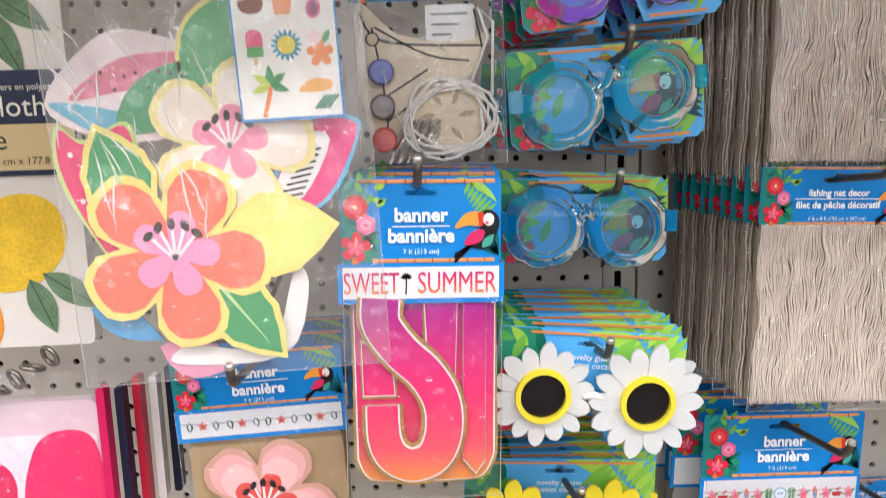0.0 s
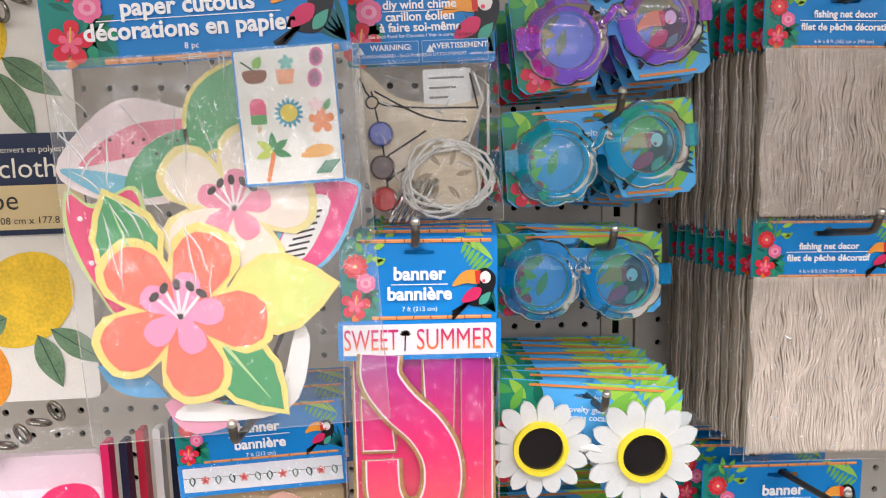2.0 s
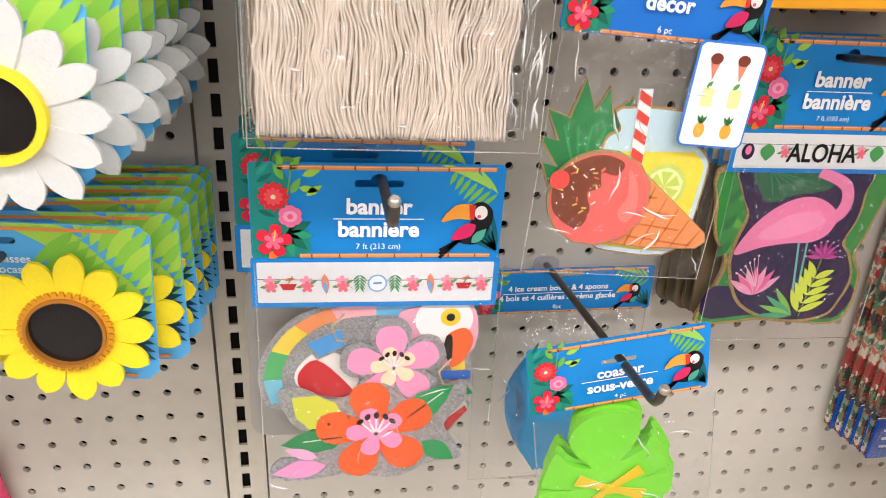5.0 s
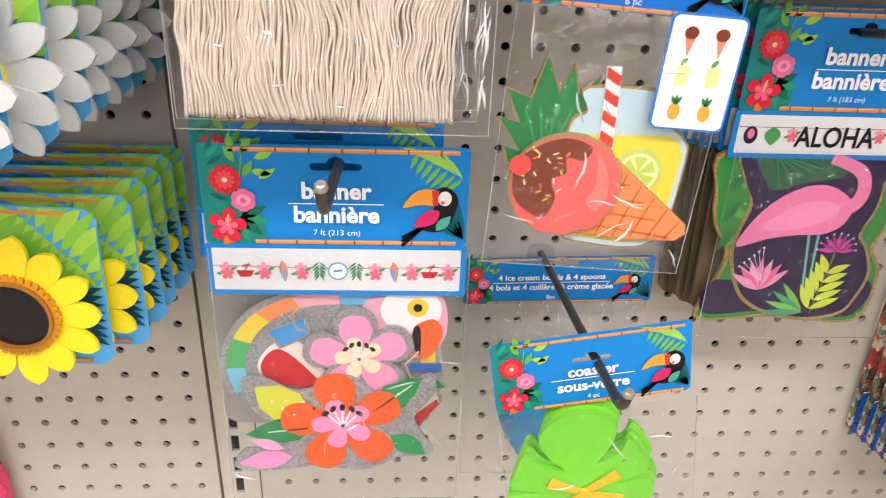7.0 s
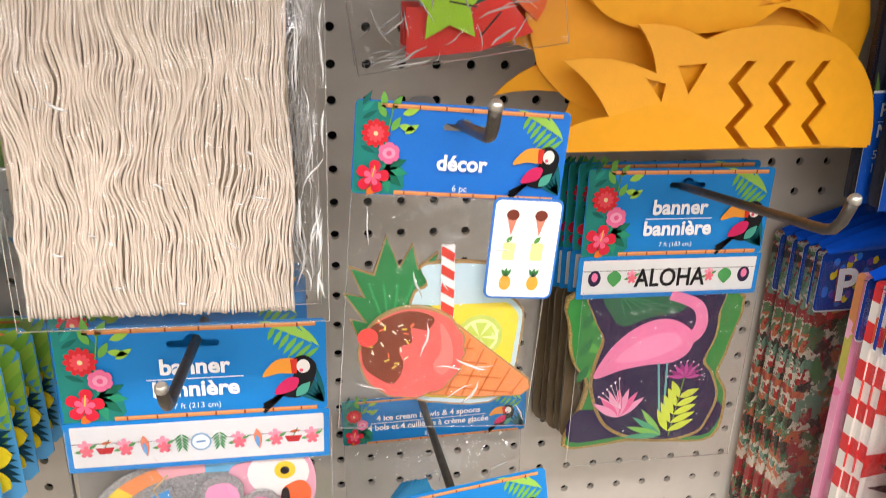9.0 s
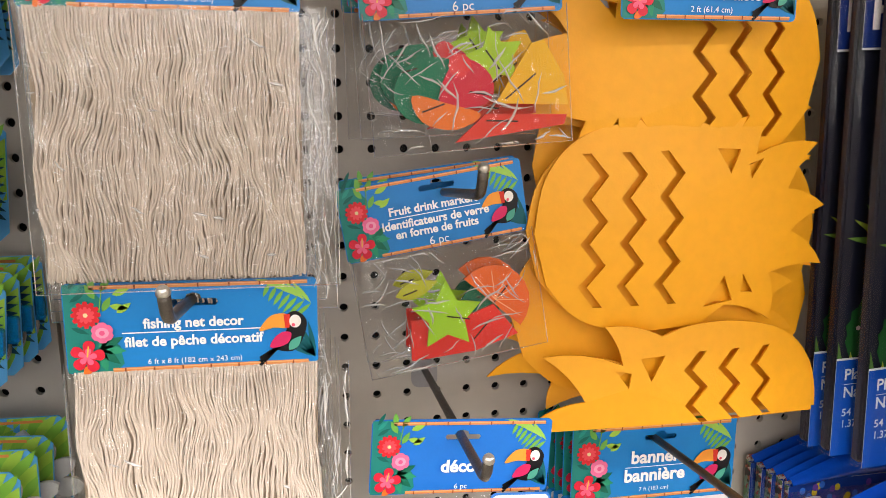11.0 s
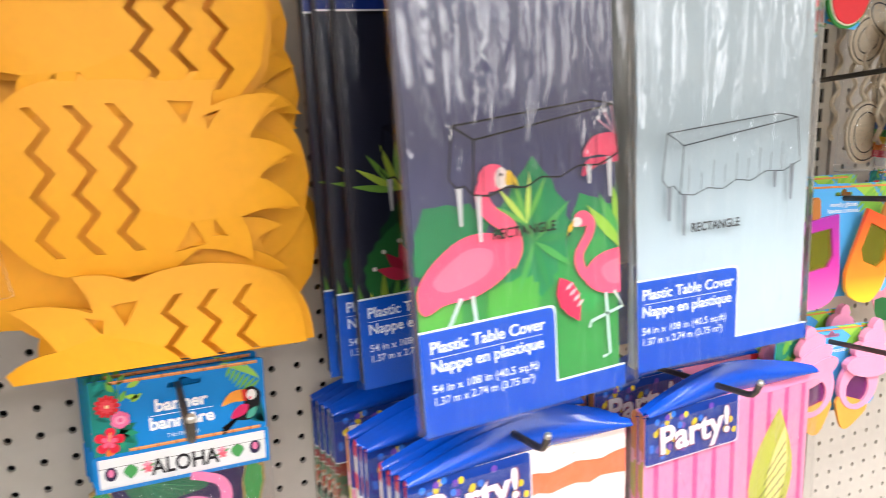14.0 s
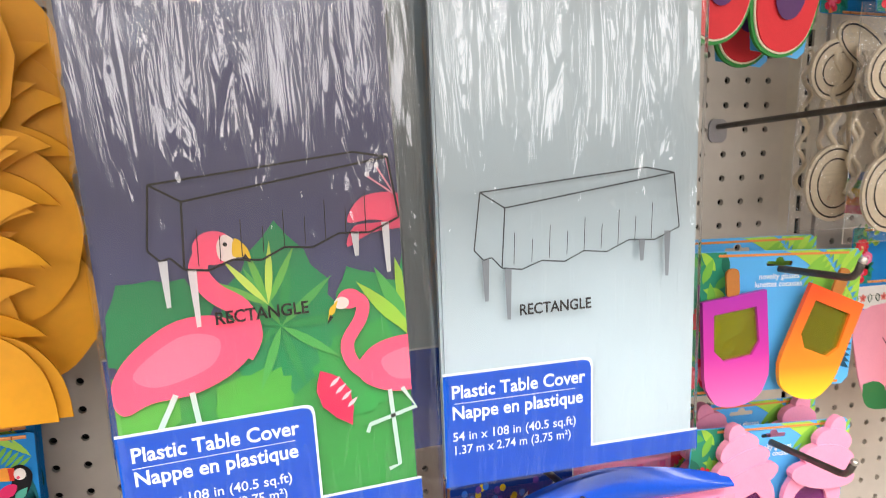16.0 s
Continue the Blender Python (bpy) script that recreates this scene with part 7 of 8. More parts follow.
WOOD = shade("pale_plywood", "e4d3b6", rough=0.65, vary=0.1, scale=40, stretch=(1, 1, 8))
cr = thing("craft_kit_pack", pose(1.08, -0.15, 1.655, 0, 0, 0), "clear bag with wooden craft shapes and a rainbow paint strip", "craft kit", "craft kit packs")
header(cr, 0.17, 0.055, [("diy wind chime", -0.4, 0.18, 0.02), ("carillon éolien", -0.58, 0.18, 0.02)])
a = Art()
for k, o in enumerate((ell(-0.005, -0.152, 0.052, 0.064, -8, 30), ell(-0.079, -0.104, 0.031, 0.027, 30, 24), ell(-0.052, -0.083, 0.018, 0.034, 62, 24), ell(0.0, -0.082, 0.016, 0.03, -22, 24), ell(0.034, -0.085, 0.015, 0.03, -40, 24), ell(-0.074, -0.208, 0.034, 0.036, 0, 26))):
    a.slab(o, 0.004 + 0.0012 * k, 0.003, WOOD)
    ring = grow(o, -0.004)
    a.lay(stroke(ring + ring[:1], 0.0017), 0.0043 + 0.0012 * k, "2f2822")
    if k in (1, 5):
        ring = grow(o, -0.013)
        a.lay(stroke(ring[3:] + ring[:2], 0.0015), 0.0046 + 0.0012 * k, "2f2822")
for k in range(4):
    a.lay(stroke(curve([(-0.034 + 0.004 * k, -0.125 - 0.018 * k), (-0.026 + 0.004 * k, -0.131 - 0.018 * k), (-0.022 + 0.004 * k, -0.122 - 0.018 * k)], 4), 0.0015), 0.0046, "2f2822")
for v in a.bm.verts:
    v.co.x += 0.016
a.done("wooden_shapes", cr, "pale wooden cutout shapes with black lines")
a = Art()
for k, h in enumerate(("3f6fc0", "3fae4a", "f2cf2e", "ef7f2e", "e8405a")):
    a.slab([(-0.045, -0.196 - 0.008 * k), (0.06, -0.206 - 0.008 * k), (0.06, -0.214 - 0.008 * k), (-0.045, -0.204 - 0.008 * k)], 0.0135, 0.002, h)
a.done("paint_strip", cr, "rainbow strip of paints")
a = Art()
for k in range(5):
    a.tube([(-0.062 + 0.013 * (k % 3) + 0.0055 * math.sin(q * 1.15 + k), 0.03 - 0.012 * k, -0.085 - 0.006 * q) for q in range(23)], 0.0026, WOOD, 6)
a.done("cord_coil", cr)
bag(cr, -0.115, -0.25, 0.085, -0.05, 0.015, 0.004, seed=51, rough=0.004)
copy_thing(cr, pose(1.066, -0.1, 1.658, 0, 1, 2))
sw = thing("straw_pack", pose(1.188, -0.1, 1.375, 0, 0, 0), "clear bag of yellow party straws under a dark patterned card", "straws", "straw packs")
a = Art()
a.slab(rrect(-0.055, -0.04, 0.06, 0.05, 0.004), 0.0, 0.001, "1d5a3a")
for k in range(8):
    a.lay(rrect(-0.05 + 0.013 * k, -0.04, -0.042 + 0.013 * k, 0.0, 0.002), 0.0005, ("a8322e", "2f8a46", "7a2a30")[k % 3])
a.done("header_card", sw, "green and red printed card")
YS = shade("yellow_straw_plastic", "f2b52a", rough=0.3, vary=0.05)
for k in range(11):
    bm = bmesh.new()
    u = -0.045 + 0.0088 * k
    tube(bm, [(u, -0.004 - 0.004 * (k % 2), -0.05), (u - 0.002, -0.004 - 0.004 * (k % 2), -0.2), (u - 0.003 + 0.001 * (k % 3), -0.004, -0.285 - 0.003 * (k % 3))], 0.0032, 8)
    tube(bm, [(u, -0.005, -0.07), (u, -0.006, -0.08), (u, -0.005, -0.09)], 0.0055, 8)
    part("straw", bm, YS, sw)
bag(sw, -0.058, -0.3, 0.06, -0.03, 0.012, 0.004, seed=53, rough=0.003)
sbn = thing("banner_pack", pose(1.13, -0.075, 1.4, 0, 0, 0), "blue card banner pack with a pink paper bird below", "banner", "small banner packs")
header(sbn, 0.12, 0.06, [])
strip_card(sbn, 0.12, 0.03, -0.06, strip_icons("leaves"))
a = Art()
a.slab(curve([(-0.045, -0.09), (0.04, -0.09), (0.045, -0.16), (0.02, -0.2), (-0.02, -0.19), (-0.04, -0.15)], 4, True), 0.001, 0.002, "f0a0b4")
a.lay(leaf(-0.03, -0.17, 0.05, 0.03, -40, 6), 0.0014, "2f7a4a")
a.lay(stroke(curve([(-0.01, -0.12), (0.01, -0.15), (0.0, -0.18)], 4), 0.0012), 0.0016, "8a4a5a")
a.done("paper_shape", sbn, "pink paper shape")
hook(1.19, 1.41, 0.2)

# ---- left bay: tablecloth, cut-outs, wind chime ----
tc = thing("tablecloth_pack", pose(-0.752, -0.2, 1.6, 0, -1, 0), "lemon print fabric tablecloth with navy and tan label band", "tablecloth")
a = Art()
a.slab(rrect(-0.1, -0.284, 0.083, 0.05, 0.006), 0.0, 0.014, shade("lemon_cloth", "efe6da", rough=0.8, vary=0.04, bump=0.2, bump_scale=900))
a.done("folded_cloth", tc, "cream cloth with watercolour fruit")
a = Art()
LEM = shade("lemon_wash", "f0c430", rough=0.8, vary=0.22, scale=45)
ORG = shade("orange_wash", "f0962a", rough=0.8, vary=0.22, scale=45)
LFW = shade("leaf_wash", "6f8a68", rough=0.8, vary=0.35, scale=60)
for cu, cv, ru, rv, an, mt in ((0.032, -0.205, 0.042, 0.033, 40, LEM), (0.0, -0.012, 0.04, 0.034, 20, LEM), (-0.005, -0.26, 0.022, 0.03, 10, ORG), (0.0, -0.06, 0.02, 0.02, 0, ORG)):
    a.lay(ell(cu, cv, ru, rv, an, 26), 0.0006, mt)
    a.done("fruit_print", tc)
    a = Art()
for u, v, ln, an in ((0.04, -0.232, 0.045, -70), (0.05, -0.228, 0.05, -35), (0.03, -0.035, 0.055, -65), (0.034, -0.025, 0.05, -35), (0.0, -0.225, 0.02, 20)):
    a.lay(leaf(u, v, ln, 0.02, an, 8), 0.001, LFW)
    a.lay(stroke([(u, v), (u + 0.9 * ln * math.cos(radians(an)), v + 0.9 * ln * math.sin(radians(an)))], 0.0008), 0.0013, "3f5a48")
    a.done("leaf_print", tc)
    a = Art()
a.slab(rrect(-0.101, -0.155, 0.0855, -0.08, 0.001), 0.004, 0.003, "26304a")
a.lay([(-0.101, -0.118), (0.0855, -0.118), (0.0855, -0.151), (-0.101, -0.151)], 0.0044, "dcc391")
bd = a.done("label_band", tc, "navy and tan paper band")
words(bd, "Tablecloth", 0.068, -0.106, 0.021, "f2ead9", 0.0048, 0.0, align="RIGHT")
words(bd, "Polyester Backing / Peva avec envers en polyester", 0.08, -0.092, 0.0065, "e6dfd0", 0.0048, 0.0, align="RIGHT")
words(bd, "Enveloppe", 0.038, -0.1295, 0.021, "3a3330", 0.0048, 0.0, align="RIGHT")
words(bd, "52 in x 70 in (132.08 cm x 177.8 cm)", 0.08, -0.1445, 0.0075, "3a3330", 0.0048, 0.0, align="RIGHT")
hook(-0.72, 1.66, 0.24)

cu_ = thing("paper_cutout_pack", pose(-0.558, -0.287, 1.6395, 0, -3.4, 0), "clear bag of large tropical flower paper cutouts with a blue header", "paper cutouts")
header(cu_, 0.19, 0.078, [("paper cutouts", -0.56, 0.19, 0.02), ("-", -0.65, 0.6), ("décorations en papier", -0.74, 0.19, 0.02), ("8 pc", -0.88, 0.07, 0.0)], slot_v=-0.014, text_u=-0.004)
PALE = "f3e27a"
a = Art()
a.slab(curve([(-0.1, -0.14), (-0.06, -0.1), (-0.02, -0.105), (0.03, -0.13), (0.0, -0.16), (-0.06, -0.165)], 5, True), -0.004, 0.001, "f4e3df")
a.lay(curve([(-0.085, -0.138), (-0.05, -0.115), (0.0, -0.115), (0.02, -0.13), (-0.05, -0.135)], 5, True), -0.0036, "ea7f94")
a.lay(curve([(-0.096, -0.142), (-0.085, -0.14), (-0.05, -0.15), (-0.06, -0.165)], 4, True), -0.0032, "6fb9d0")
a.lay(leaf(-0.06, -0.16, 0.08, 0.034, 32, 8), -0.003, "4f9f6a")
for k in range(14):
    a.lay(ell(-0.07 + 0.007 * k, -0.128 + 0.006 * math.sin(k * 2.2), 0.0012, n=6), -0.0028, "4a3030")
a.done("umbrella_cutout", cu_, "paper beach umbrella cutout")
a = Art()
o = curve([(-0.095, -0.16), (-0.08, -0.17), (-0.055, -0.16), (-0.052, -0.19), (-0.07, -0.24), (-0.085, -0.22), (-0.097, -0.185)], 5, True)
a.slab(grow(o, 0.003), -0.002, 0.001, "cfe08a")
a.lay(o, -0.0016, "ec2f72")
rn = random.Random(3)
for k in range(22):
    a.lay(ell(rn.uniform(-0.09, -0.06), rn.uniform(-0.215, -0.168), 0.0018, n=8), -0.0012 + 0.00001 * k, "fbeef0")
for v in a.bm.verts:
    v.co.x, v.co.z = v.co.x + 0.002, v.co.z + 0.004
a.done("fruit_cutout", cu_, "pink spotted paper fruit cutout")
a = Art()
a.slab(grow(leaf(-0.012, -0.135, 0.075, 0.04, 52, 10), 0.003), -0.003, 0.001, PALE)
a.lay(leaf(-0.012, -0.135, 0.075, 0.04, 52, 10), -0.0026, "57ad6c")
a.slab(grow(flower(0.011, -0.171, 0.052, 5, 0.5, 70), 0.003), 0.0, 0.001, "f5e79a")
hibiscus(a, 0.011, -0.171, 0.05, 0.0004, "f7ead6", "f294ad", 70, step=0.0003)
a.done("white_flower_cutout", cu_, "cream paper hibiscus cutout")
a = Art()
o = curve([(0.03, -0.2), (0.055, -0.155), (0.086, -0.155), (0.084, -0.17), (0.066, -0.2), (0.045, -0.21)], 4, True)
a.slab(grow(o, 0.003), -0.002, 0.001, "6fbfe4")
a.lay(o, -0.0016, "ee3f86")
a.lay(curve([(0.03, -0.2), (0.052, -0.163), (0.07, -0.165), (0.05, -0.2)], 4, True), -0.0013, "f6f2ee")
for k in range(8):
    a.lay(stroke([(0.034 + 0.003 * k, -0.2 + 0.004 * k), (0.05 + 0.002 * k, -0.198 + 0.004 * k)], 0.0014), -0.001, BLACK)
for v in a.bm.verts:
    v.co.x, v.co.z = v.co.x + 0.003, v.co.z - 0.008
a.done("melon_cutout", cu_, "pink paper slice cutout with black stripes")
a = Art()
o = curve([(-0.03, -0.3), (0.02, -0.305), (0.04, -0.26), (0.045, -0.25), (0.05, -0.27), (0.03, -0.312), (-0.04, -0.312)], 4, True)
a.slab(o, -0.003, 0.001, "f6f0ea")
a.lay(stroke([(-0.034, -0.298), (0.012, -0.3), (0.034, -0.256)], 0.003), -0.0026, BLACK)
a.slab(leaf(-0.09, -0.27, 0.05, 0.02, -30, 6), -0.003, 0.001, "4f9fd0")
a.slab(leaf(-0.05, -0.3, 0.05, 0.03, -20, 6), -0.004, 0.001, "eb9ab4")
a.done("bird_cutout", cu_, "white paper cutout with black lines")
a = Art()
big = flower(-0.03, -0.238, 0.059, 5, 0.5, 62)
shape = grow(big, 0.0045)
a.slab(shape, 0.0035, 0.001, PALE)
a.slab(grow(leaf(0.0, -0.233, 0.072, 0.05, 5, 10, 0.06), 0.003), 0.003, 0.001, PALE)
a.lay(leaf(0.0, -0.233, 0.07, 0.048, 5, 10, 0.06), 0.0034, "dfe77e")
a.slab(grow(leaf(-0.012, -0.255, 0.07, 0.04, -52, 10, 0.08), 0.003), 0.003, 0.001, PALE)
a.lay(leaf(-0.012, -0.255, 0.068, 0.038, -52, 10, 0.08), 0.0034, "3f9d5c")
a.slab(grow(leaf(-0.05, -0.215, 0.062, 0.042, 108, 10, 0.08), 0.003), 0.003, 0.001, PALE)
a.lay(leaf(-0.05, -0.215, 0.06, 0.04, 108, 10, 0.08), 0.0034, "3f9d5c")
a.lay(stroke([(-0.054, -0.205), (-0.066, -0.165)], lambda q: 0.0024 * (1 - q) + 0.0004), 0.0037, "b9dc9a")
a.lay(stroke([(-0.004, -0.262), (0.022, -0.3)], lambda q: 0.0024 * (1 - q) + 0.0004), 0.0037, "b9dc9a")
hibiscus(a, -0.03, -0.238, 0.058, 0.0042, "f4775c", "f79bbf", 62, step=0.0004)
a.done("orange_flower_cutout", cu_, "coral paper hibiscus cutout with leaves and yellow border")
a = Art()
sh = [(0.021, -0.074), (0.0845, -0.0725), (0.0845, -0.16), (0.0215, -0.1595)]
a.slab(sh, 0.0085, 0.0006, "3d8fd2")
a.lay(grow(sh, -0.0022), 0.0088, "f3f0e4")
for i, (u, v) in enumerate(((0.034, -0.088), (0.053, -0.088), (0.072, -0.088), (0.034, -0.113), (0.053, -0.115), (0.073, -0.118), (0.04, -0.144), (0.07, -0.143))):
    w = 0.0091
    if i == 0:
        a.lay(curve([(u - 0.007, v), (u + 0.007, v), (u + 0.005, v - 0.007), (u - 0.005, v - 0.007)], 3, True), w, "8a4a2a")
        a.lay(leaf(u, v + 0.001, 0.009, 0.006, 60, 5), w + 0.0002, "8fc455")
        a.lay(stroke([(u - 0.008, v + 0.006), (u, v)], 0.001), w + 0.0002, "2f6a3a")
    elif i == 1:
        a.lay([(u - 0.006, v), (u + 0.006, v), (u + 0.004, v - 0.009), (u - 0.005, v - 0.009)], w, "ee9a5f")
        a.lay(flower(u + 0.001, v + 0.004, 0.005, 5, 0.5, n=4), w + 0.0002, "6fc0b4")
    elif i == 2:
        for s in (-1, 1):
            a.lay(ell(u + 0.001 * s, v + 0.0065 * s, 0.0045, 0.006, -10, 12), w, "d8619a")
            a.lay(ell(u + 0.001 * s, v + 0.0065 * s, 0.003, 0.0042, -10, 12), w + 0.0002, "8a3a6a")
    elif i == 3:
        a.lay(rrect(u - 0.005, v - 0.008, u + 0.005, v + 0.008, 0.004), w, "ee4f7f")
        a.lay(rrect(u - 0.005, v - 0.008, u + 0.005, v - 0.002, 0.001), w + 0.0002, "4f9f4a")
        a.lay(rrect(u - 0.0012, v - 0.013, u + 0.0012, v - 0.007, 0.0005), w, "d9b98a")
    elif i == 4:
        a.lay(flower(u, v, 0.0095, 16, 0.65, n=3), w, "3f9fb8")
        a.lay(ell(u, v, 0.0055, n=14), w + 0.0003, "f0d83a")
    elif i == 5:
        a.lay(flower(u, v - 0.003, 0.0085, 5, 0.5, n=5), w, "f08a3a")
        a.lay(leaf(u + 0.002, v + 0.003, 0.009, 0.004, 60, 5), w, "4f9f4a")
        a.lay(flower(u - 0.003, v + 0.007, 0.005, 5, 0.5, n=4), w + 0.0002, "f7d3cf")
    elif i == 6:
        a.lay(stroke(curve([(u - 0.004, v - 0.013), (u, v), (u + 0.001, v + 0.006)], 4), 0.0028), w, "f0863a")
        for k in range(5):
            a.lay(leaf(u + 0.001, v + 0.006, 0.012, 0.005, -20 + 55 * k, 5), w + 0.0002, "2f8f4a" if k < 3 else "c9d84a")
    else:
        a.lay(curve([(u - 0.012, v), (u - 0.004, v + 0.007), (u + 0.008, v + 0.006), (u + 0.006, v)], 3, True), w, "f2b04a")
        for k in range(5):
            a.lay(stroke([(u - 0.003 + 0.002 * k, v - 0.011), (u + 0.004 + 0.002 * k, v - 0.003)], 0.0012), w + 0.0002, "3f8f6a")
a.done("picture_sheet", cu_, "white picture sheet with eight small printed icons")
bag(cu_, -0.093, -0.318, 0.1, -0.074, 0.011, 0.006, FILM_MILK, seed=61, rough=0.0042, streak=True)
crease_glints(cu_, -0.088, -0.25, 0.03, -0.078, 0.0185, 30, 3, length=0.05, slant=100)
hook(-0.55, 1.635, 0.31)

wc = thing("wind_chime_pack", pose(-0.414, -0.225, 1.648, 0, -2.0, 0), "clear bag with a wooden wind chime kit and three paint pots", "craft kit")
header(wc, 0.107, 0.083, [("diy wind chime", -0.49, 0.105, 0.018), ("-", -0.54, 0.5), ("carillon éolien", -0.59, 0.105, 0.018), ("à faire soi-même", -0.68, 0.105, 0.018), ("See Back Panel for Contents / Voir le contenu au dos", -0.75, 0.042, 0.0)], bottom=False, slot_v=-0.02)
a = Art()
for u0, u1 in ((-0.05, -0.002), (0.0, 0.048)):
    a.lay(rrect(u0, -0.0815, u1, -0.066, 0.001), 0.003, "9cc6ea")
    a.lay(rrect(u0 + 0.0005, -0.081, u1 - 0.0005, -0.0665, 0.0008), 0.0033, "2a7fc9")
    a.lay([(u0 + 0.003, -0.0745), (u0 + 0.009, -0.0745), (u0 + 0.006, -0.069)], 0.0036, "e8f1f8")
wl_ = a.done("warning_box", wc)
words(wl_, "WARNING:", -0.022, -0.0705, 0.0058, "ffffff", 0.0038, 0.015)
words(wl_, "CHOKING HAZARD - Small Parts.", -0.025, -0.0762, 0.0034, "ffffff", 0.0038)
words(wl_, "AVERTISSEMENT:", 0.028, -0.0705, 0.0056, "ffffff", 0.0038, 0.015)
words(wl_, "RISQUE D'ÉTOUFFEMENT - petites pièces", 0.0245, -0.0762, 0.0032, "ffffff", 0.0038)
a = Art()
a.slab(curve([(-0.048, -0.085), (-0.02, -0.105), (0.02, -0.112), (0.042, -0.105), (0.046, -0.09), (0.036, -0.13), (0.0, -0.15), (-0.03, -0.178), (-0.046, -0.16)], 5, True), 0.0, 0.003, WOOD)
for p in ([(-0.046, -0.09), (-0.03, -0.11), (0.04, -0.115)], [(-0.038, -0.1), (-0.032, -0.14), (-0.03, -0.175)], [(-0.036, -0.1), (0.0, -0.12), (0.03, -0.125)], [(-0.034, -0.15), (0.0, -0.13)], [(-0.03, -0.165), (0.01, -0.14)], [(0.034, -0.09), (0.04, -0.12)]):
    a.lay(stroke(curve(p, 4), 0.0014), 0.0004, "2a2320")
a.lay(ell(-0.038, -0.108, 0.005, n=16), 0.0004, "3a3028")
a.lay(ell(-0.038, -0.108, 0.0038, n=16), 0.0007, "dcc6a4")
a.slab(ell(0.012, -0.163, 0.028, 0.025, 0, 26), 0.004, 0.003, WOOD)
for k in range(6):
    a.lay(leaf(0.012 + 0.008 * math.cos(k), -0.163 + 0.008 * math.sin(k), 0.013, 0.004, 60 * k + 10, 6), 0.0044, "b5a184")
a.done("wooden_shapes", wc, "pale wooden boat and leaf shapes with black lines")
for v, h in ((-0.131, "4a55b0"), (-0.155, "6f5a54"), (-0.178, "d23a3a")):
    bm = bmesh.new()
    tube(bm, [(-0.033, -0.002, v), (-0.033, -0.009, v), (-0.033, -0.0105, v)], lambda q: 0.0095 - 0.002 * q, 18)
    part("paint_pot", bm, shade("paint_" + h, h, rough=0.25, vary=0.05, coat=0.4), wc)
a = Art()
for k in range(3):
    pth = []
    for q in range(40):
        an = q * 0.33 + k * 0.8
        r = 0.027 + 0.004 * math.sin(q * 0.9 + k) + 0.002 * k
        pth.append((0.013 + r * math.cos(an), -0.0085 - 0.001 * k, -0.165 + 0.85 * r * math.sin(an)))
    a.tube(pth, 0.0011, "f1ece2", 6)
a.tube([(0.03, -0.009, -0.14), (0.042, -0.009, -0.11), (0.036, -0.009, -0.09), (0.046, -0.009, -0.1), (0.044, -0.009, -0.15)], 0.0011, "f1ece2", 6)
a.done("white_cord", wc, "coil of white cotton cord")
for k in range(4):
    bm = bmesh.new()
    tube(bm, [(-0.03 + 0.006 * k, -0.006, -0.195), (-0.012 + 0.006 * k, -0.007, -0.165)], 0.0022, 8)
    part("chime_tube", bm, CHROME, wc, "small silver metal tube")
bag(wc, -0.05, -0.197, 0.053, -0.08, 0.011, 0.004, seed=63, rough=0.003)
crease_glints(wc, -0.046, -0.193, 0.05, -0.085, 0.0165, 16, 9)
a = Art()
a.slab(rrect(0.0, -0.115, 0.035, -0.086, 0.001), -0.003, 0.0005, "efece6")
for k in range(3):
    a.lay([(0.004, -0.093 - 0.007 * k), (0.03 - 0.006 * k, -0.093 - 0.007 * k), (0.03 - 0.006 * k, -0.0915 - 0.007 * k), (0.004, -0.0915 - 0.007 * k)], -0.0027, "8c8882")
a.done("leaflet", wc, "white instruction leaflet")
hook(-0.413, 1.628, 0.24)

rp = thing("watermelon_pack", pose(-0.69, -0.215, 1.3, 0, -1, 0), "clear bag with pink and red watermelon print goods", "party favours")
a = Art()
a.slab(rrect(-0.07, -0.12, 0.028, -0.022, 0.006), 0.0, 0.01, "ead2d6")
a.lay(rrect(-0.068, -0.118, 0.026, -0.048, 0.004), 0.0004, "f4ecec")
a.lay(curve([(-0.03, -0.11), (-0.022, -0.06), (0.0, -0.045), (0.024, -0.055), (0.024, -0.11)], 5, True), 0.0008, "ee2f6e")
a.lay(ell(-0.052, -0.09, 0.015, 0.022), 0.0008, "e02a62")
a.done("printed_pouch", rp, "pink watermelon printed pouch")
for k, h in enumerate(("d01f5a", "23263f", "c21f3a", "f0e9e6", "1d2238")):
    a = Art()
    a.slab(rrect(0.03 + 0.009 * k, -0.12, 0.036 + 0.009 * k, -0.012 - 0.004 * (k % 2), 0.002), 0.006 - 0.012 * k, 0.012, h)
    a.done("pack_edge", rp)
bag(rp, -0.075, -0.125, 0.032, 0.002, 0.004, 0.008, seed=71, rough=0.004)
ch_ = thing("clip_strip", pose(-0.735, -0.21, 1.29, 0, 0, 0), "chrome ring chain hanging beside the bags", "chain")
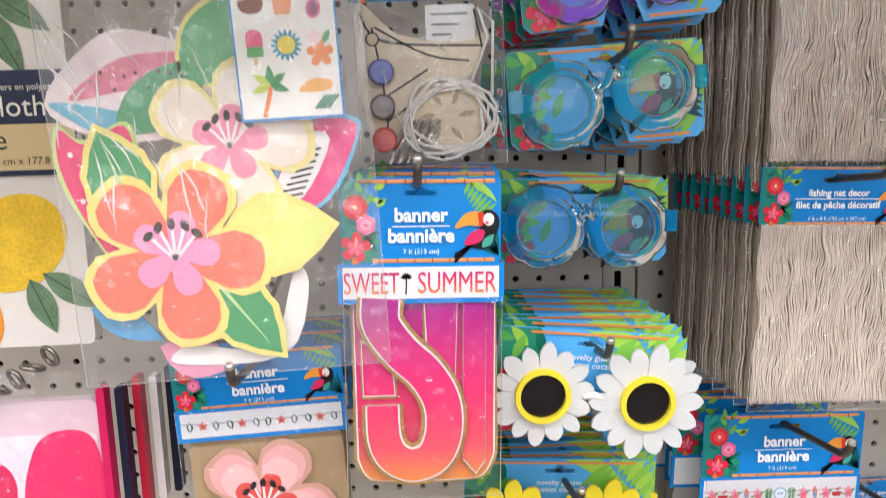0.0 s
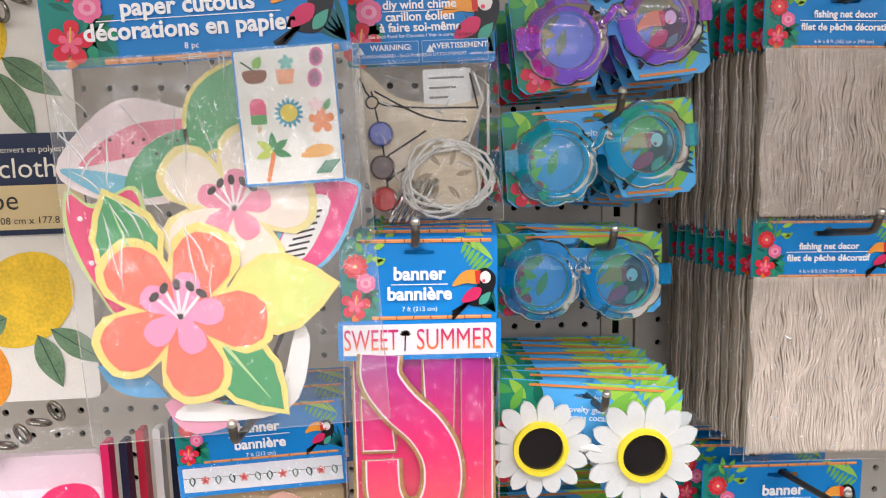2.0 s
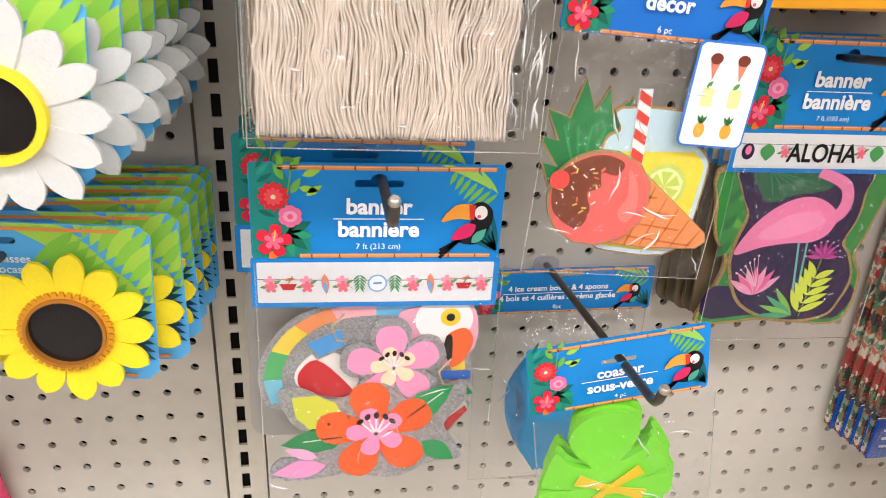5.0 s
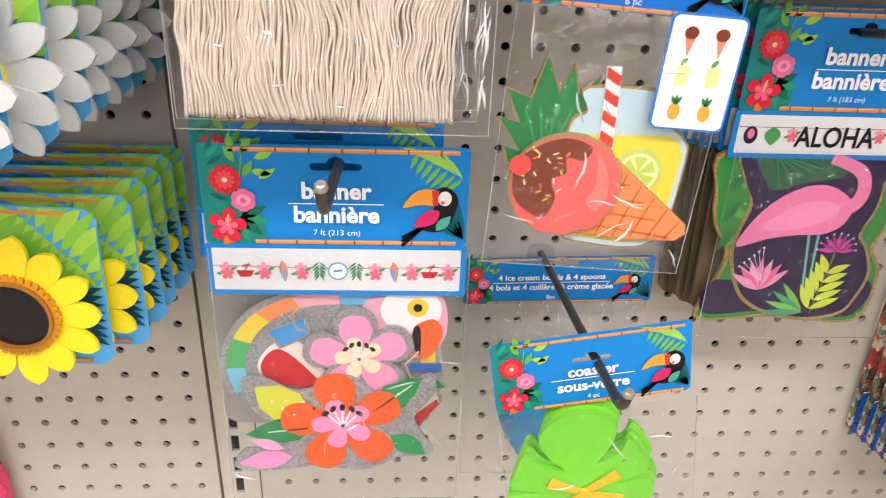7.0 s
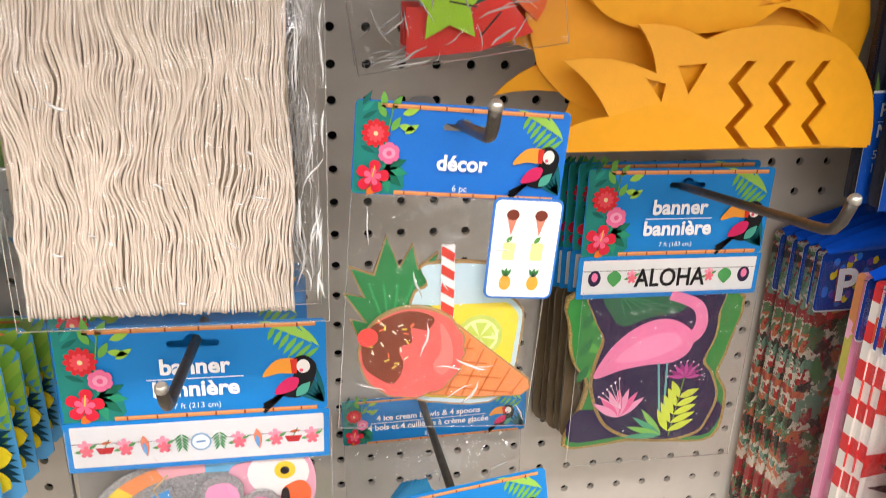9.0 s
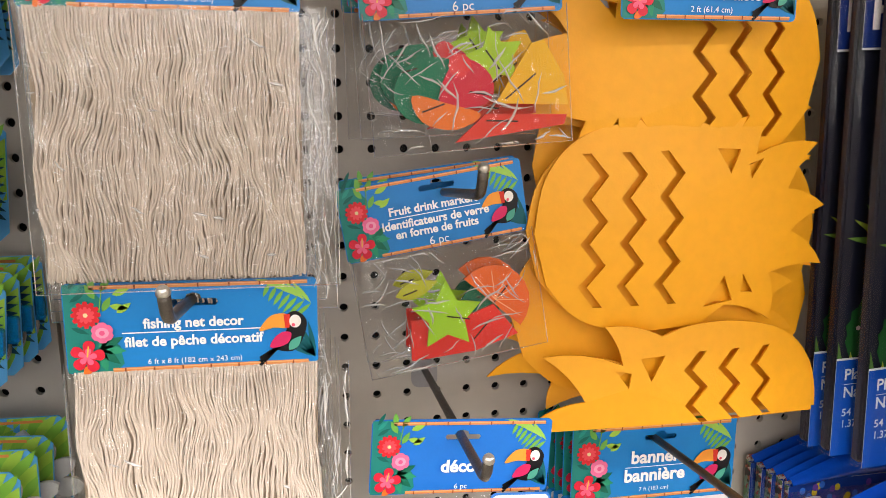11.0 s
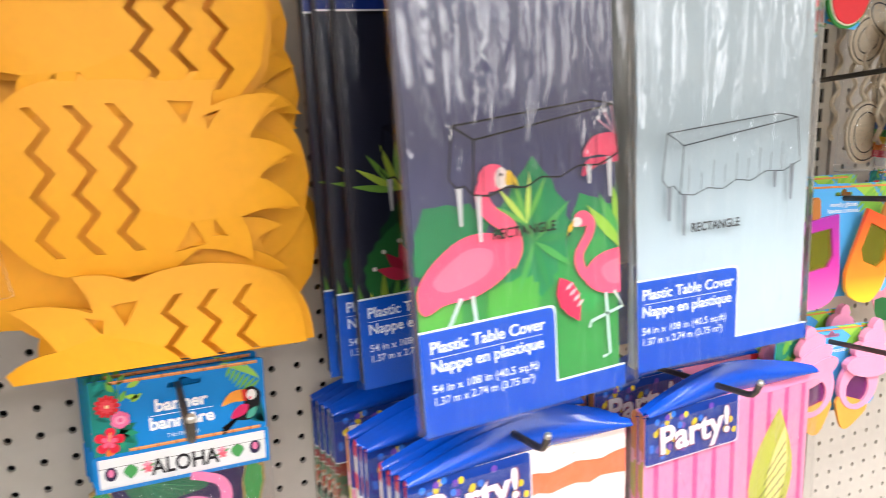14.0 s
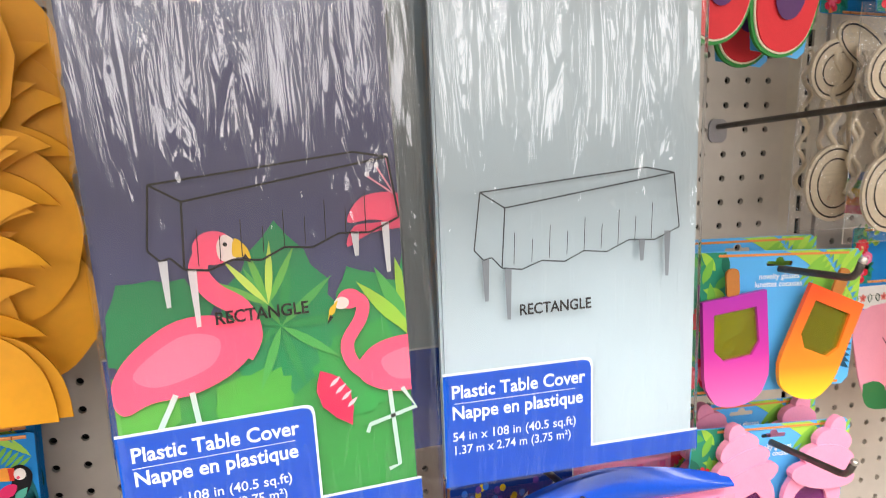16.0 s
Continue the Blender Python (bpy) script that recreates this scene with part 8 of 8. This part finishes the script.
for k in range(6):
    bm = bmesh.new()
    c = Vector((-0.02 + 0.013 * k, -0.01, -0.018 + 0.0085 * k))
    ax = Vector((0.5, 0.8, 0.3)) if k % 2 else Vector((0.2, 0.2, 1))
    qd = ax.to_track_quat("Z", "Y")
    tube(bm, [c + qd @ Vector((0.0075 * math.cos(t * math.pi / 9), 0.0075 * math.sin(t * math.pi / 9), 0)) for t in range(19)], 0.0018, 8, cap=False)
    part("ring", bm, shade("ring_steel", "8f8a82", rough=0.2, metal=0.9, vary=0.15, scale=120), ch_)
ch2 = copy_thing(ch_, pose(-0.73, -0.2, 1.6, 0, 0, 0))
pb = thing("party_favour", pose(-0.424, -0.014, 0.885), "crinkled pink film bag of party favours hanging low", "party favour", "plastic favours")
bm = bmesh.new()
loops = []
for j in range(15):
    q = j / 14
    half = 0.007 + 0.018 * min(1.0, 3.0 * q) ** 0.8
    ring = []
    for k in range(28):
        an = 2 * math.pi * k / 28
        n = 1 + 0.16 * noise.noise(Vector((3 * math.cos(an), 3 * math.sin(an), 9 * q))) + 0.08 * noise.noise(Vector((9 * math.cos(an), 9 * math.sin(an), 22 * q)))
        ring.append(bm.verts.new((half * n * math.cos(an), 0.4 * half * n * math.sin(an), 0.073 - 0.19 * q)))
    loops.append(ring)
for p, q in zip(loops, loops[1:]):
    for k in range(28):
        bm.faces.new((p[k], q[k], q[(k + 1) % 28], p[(k + 1) % 28]))
bm.faces.new(loops[0]), bm.faces.new(loops[-1][::-1])
part("film_bag", bm, shade("pink_film", "d93a6c", rough=0.22, vary=0.3, scale=60, bump=0.6, bump_scale=180), pb)
ob_ = thing("party_favour", pose(-0.552, -0.035, 0.95), "bright orange rounded plastic party favour", "party favour", "plastic favours")
bm = bmesh.new()
bmesh.ops.create_uvsphere(bm, u_segments=20, v_segments=12, radius=0.026, matrix=Matrix.Diagonal((1.5, 0.7, 0.8, 1)))
for f in bm.faces:
    f.smooth = True
part("body", bm, shade("orange_plastic", "f47a1e", rough=0.3), ob_)
bm = bmesh.new()
tube(bm, [(0, 0.035, 0.004), (0, 0.01, 0.002), (0, -0.02, 0.0)], 0.0024)
part("wire", bm, STEEL, ob_)
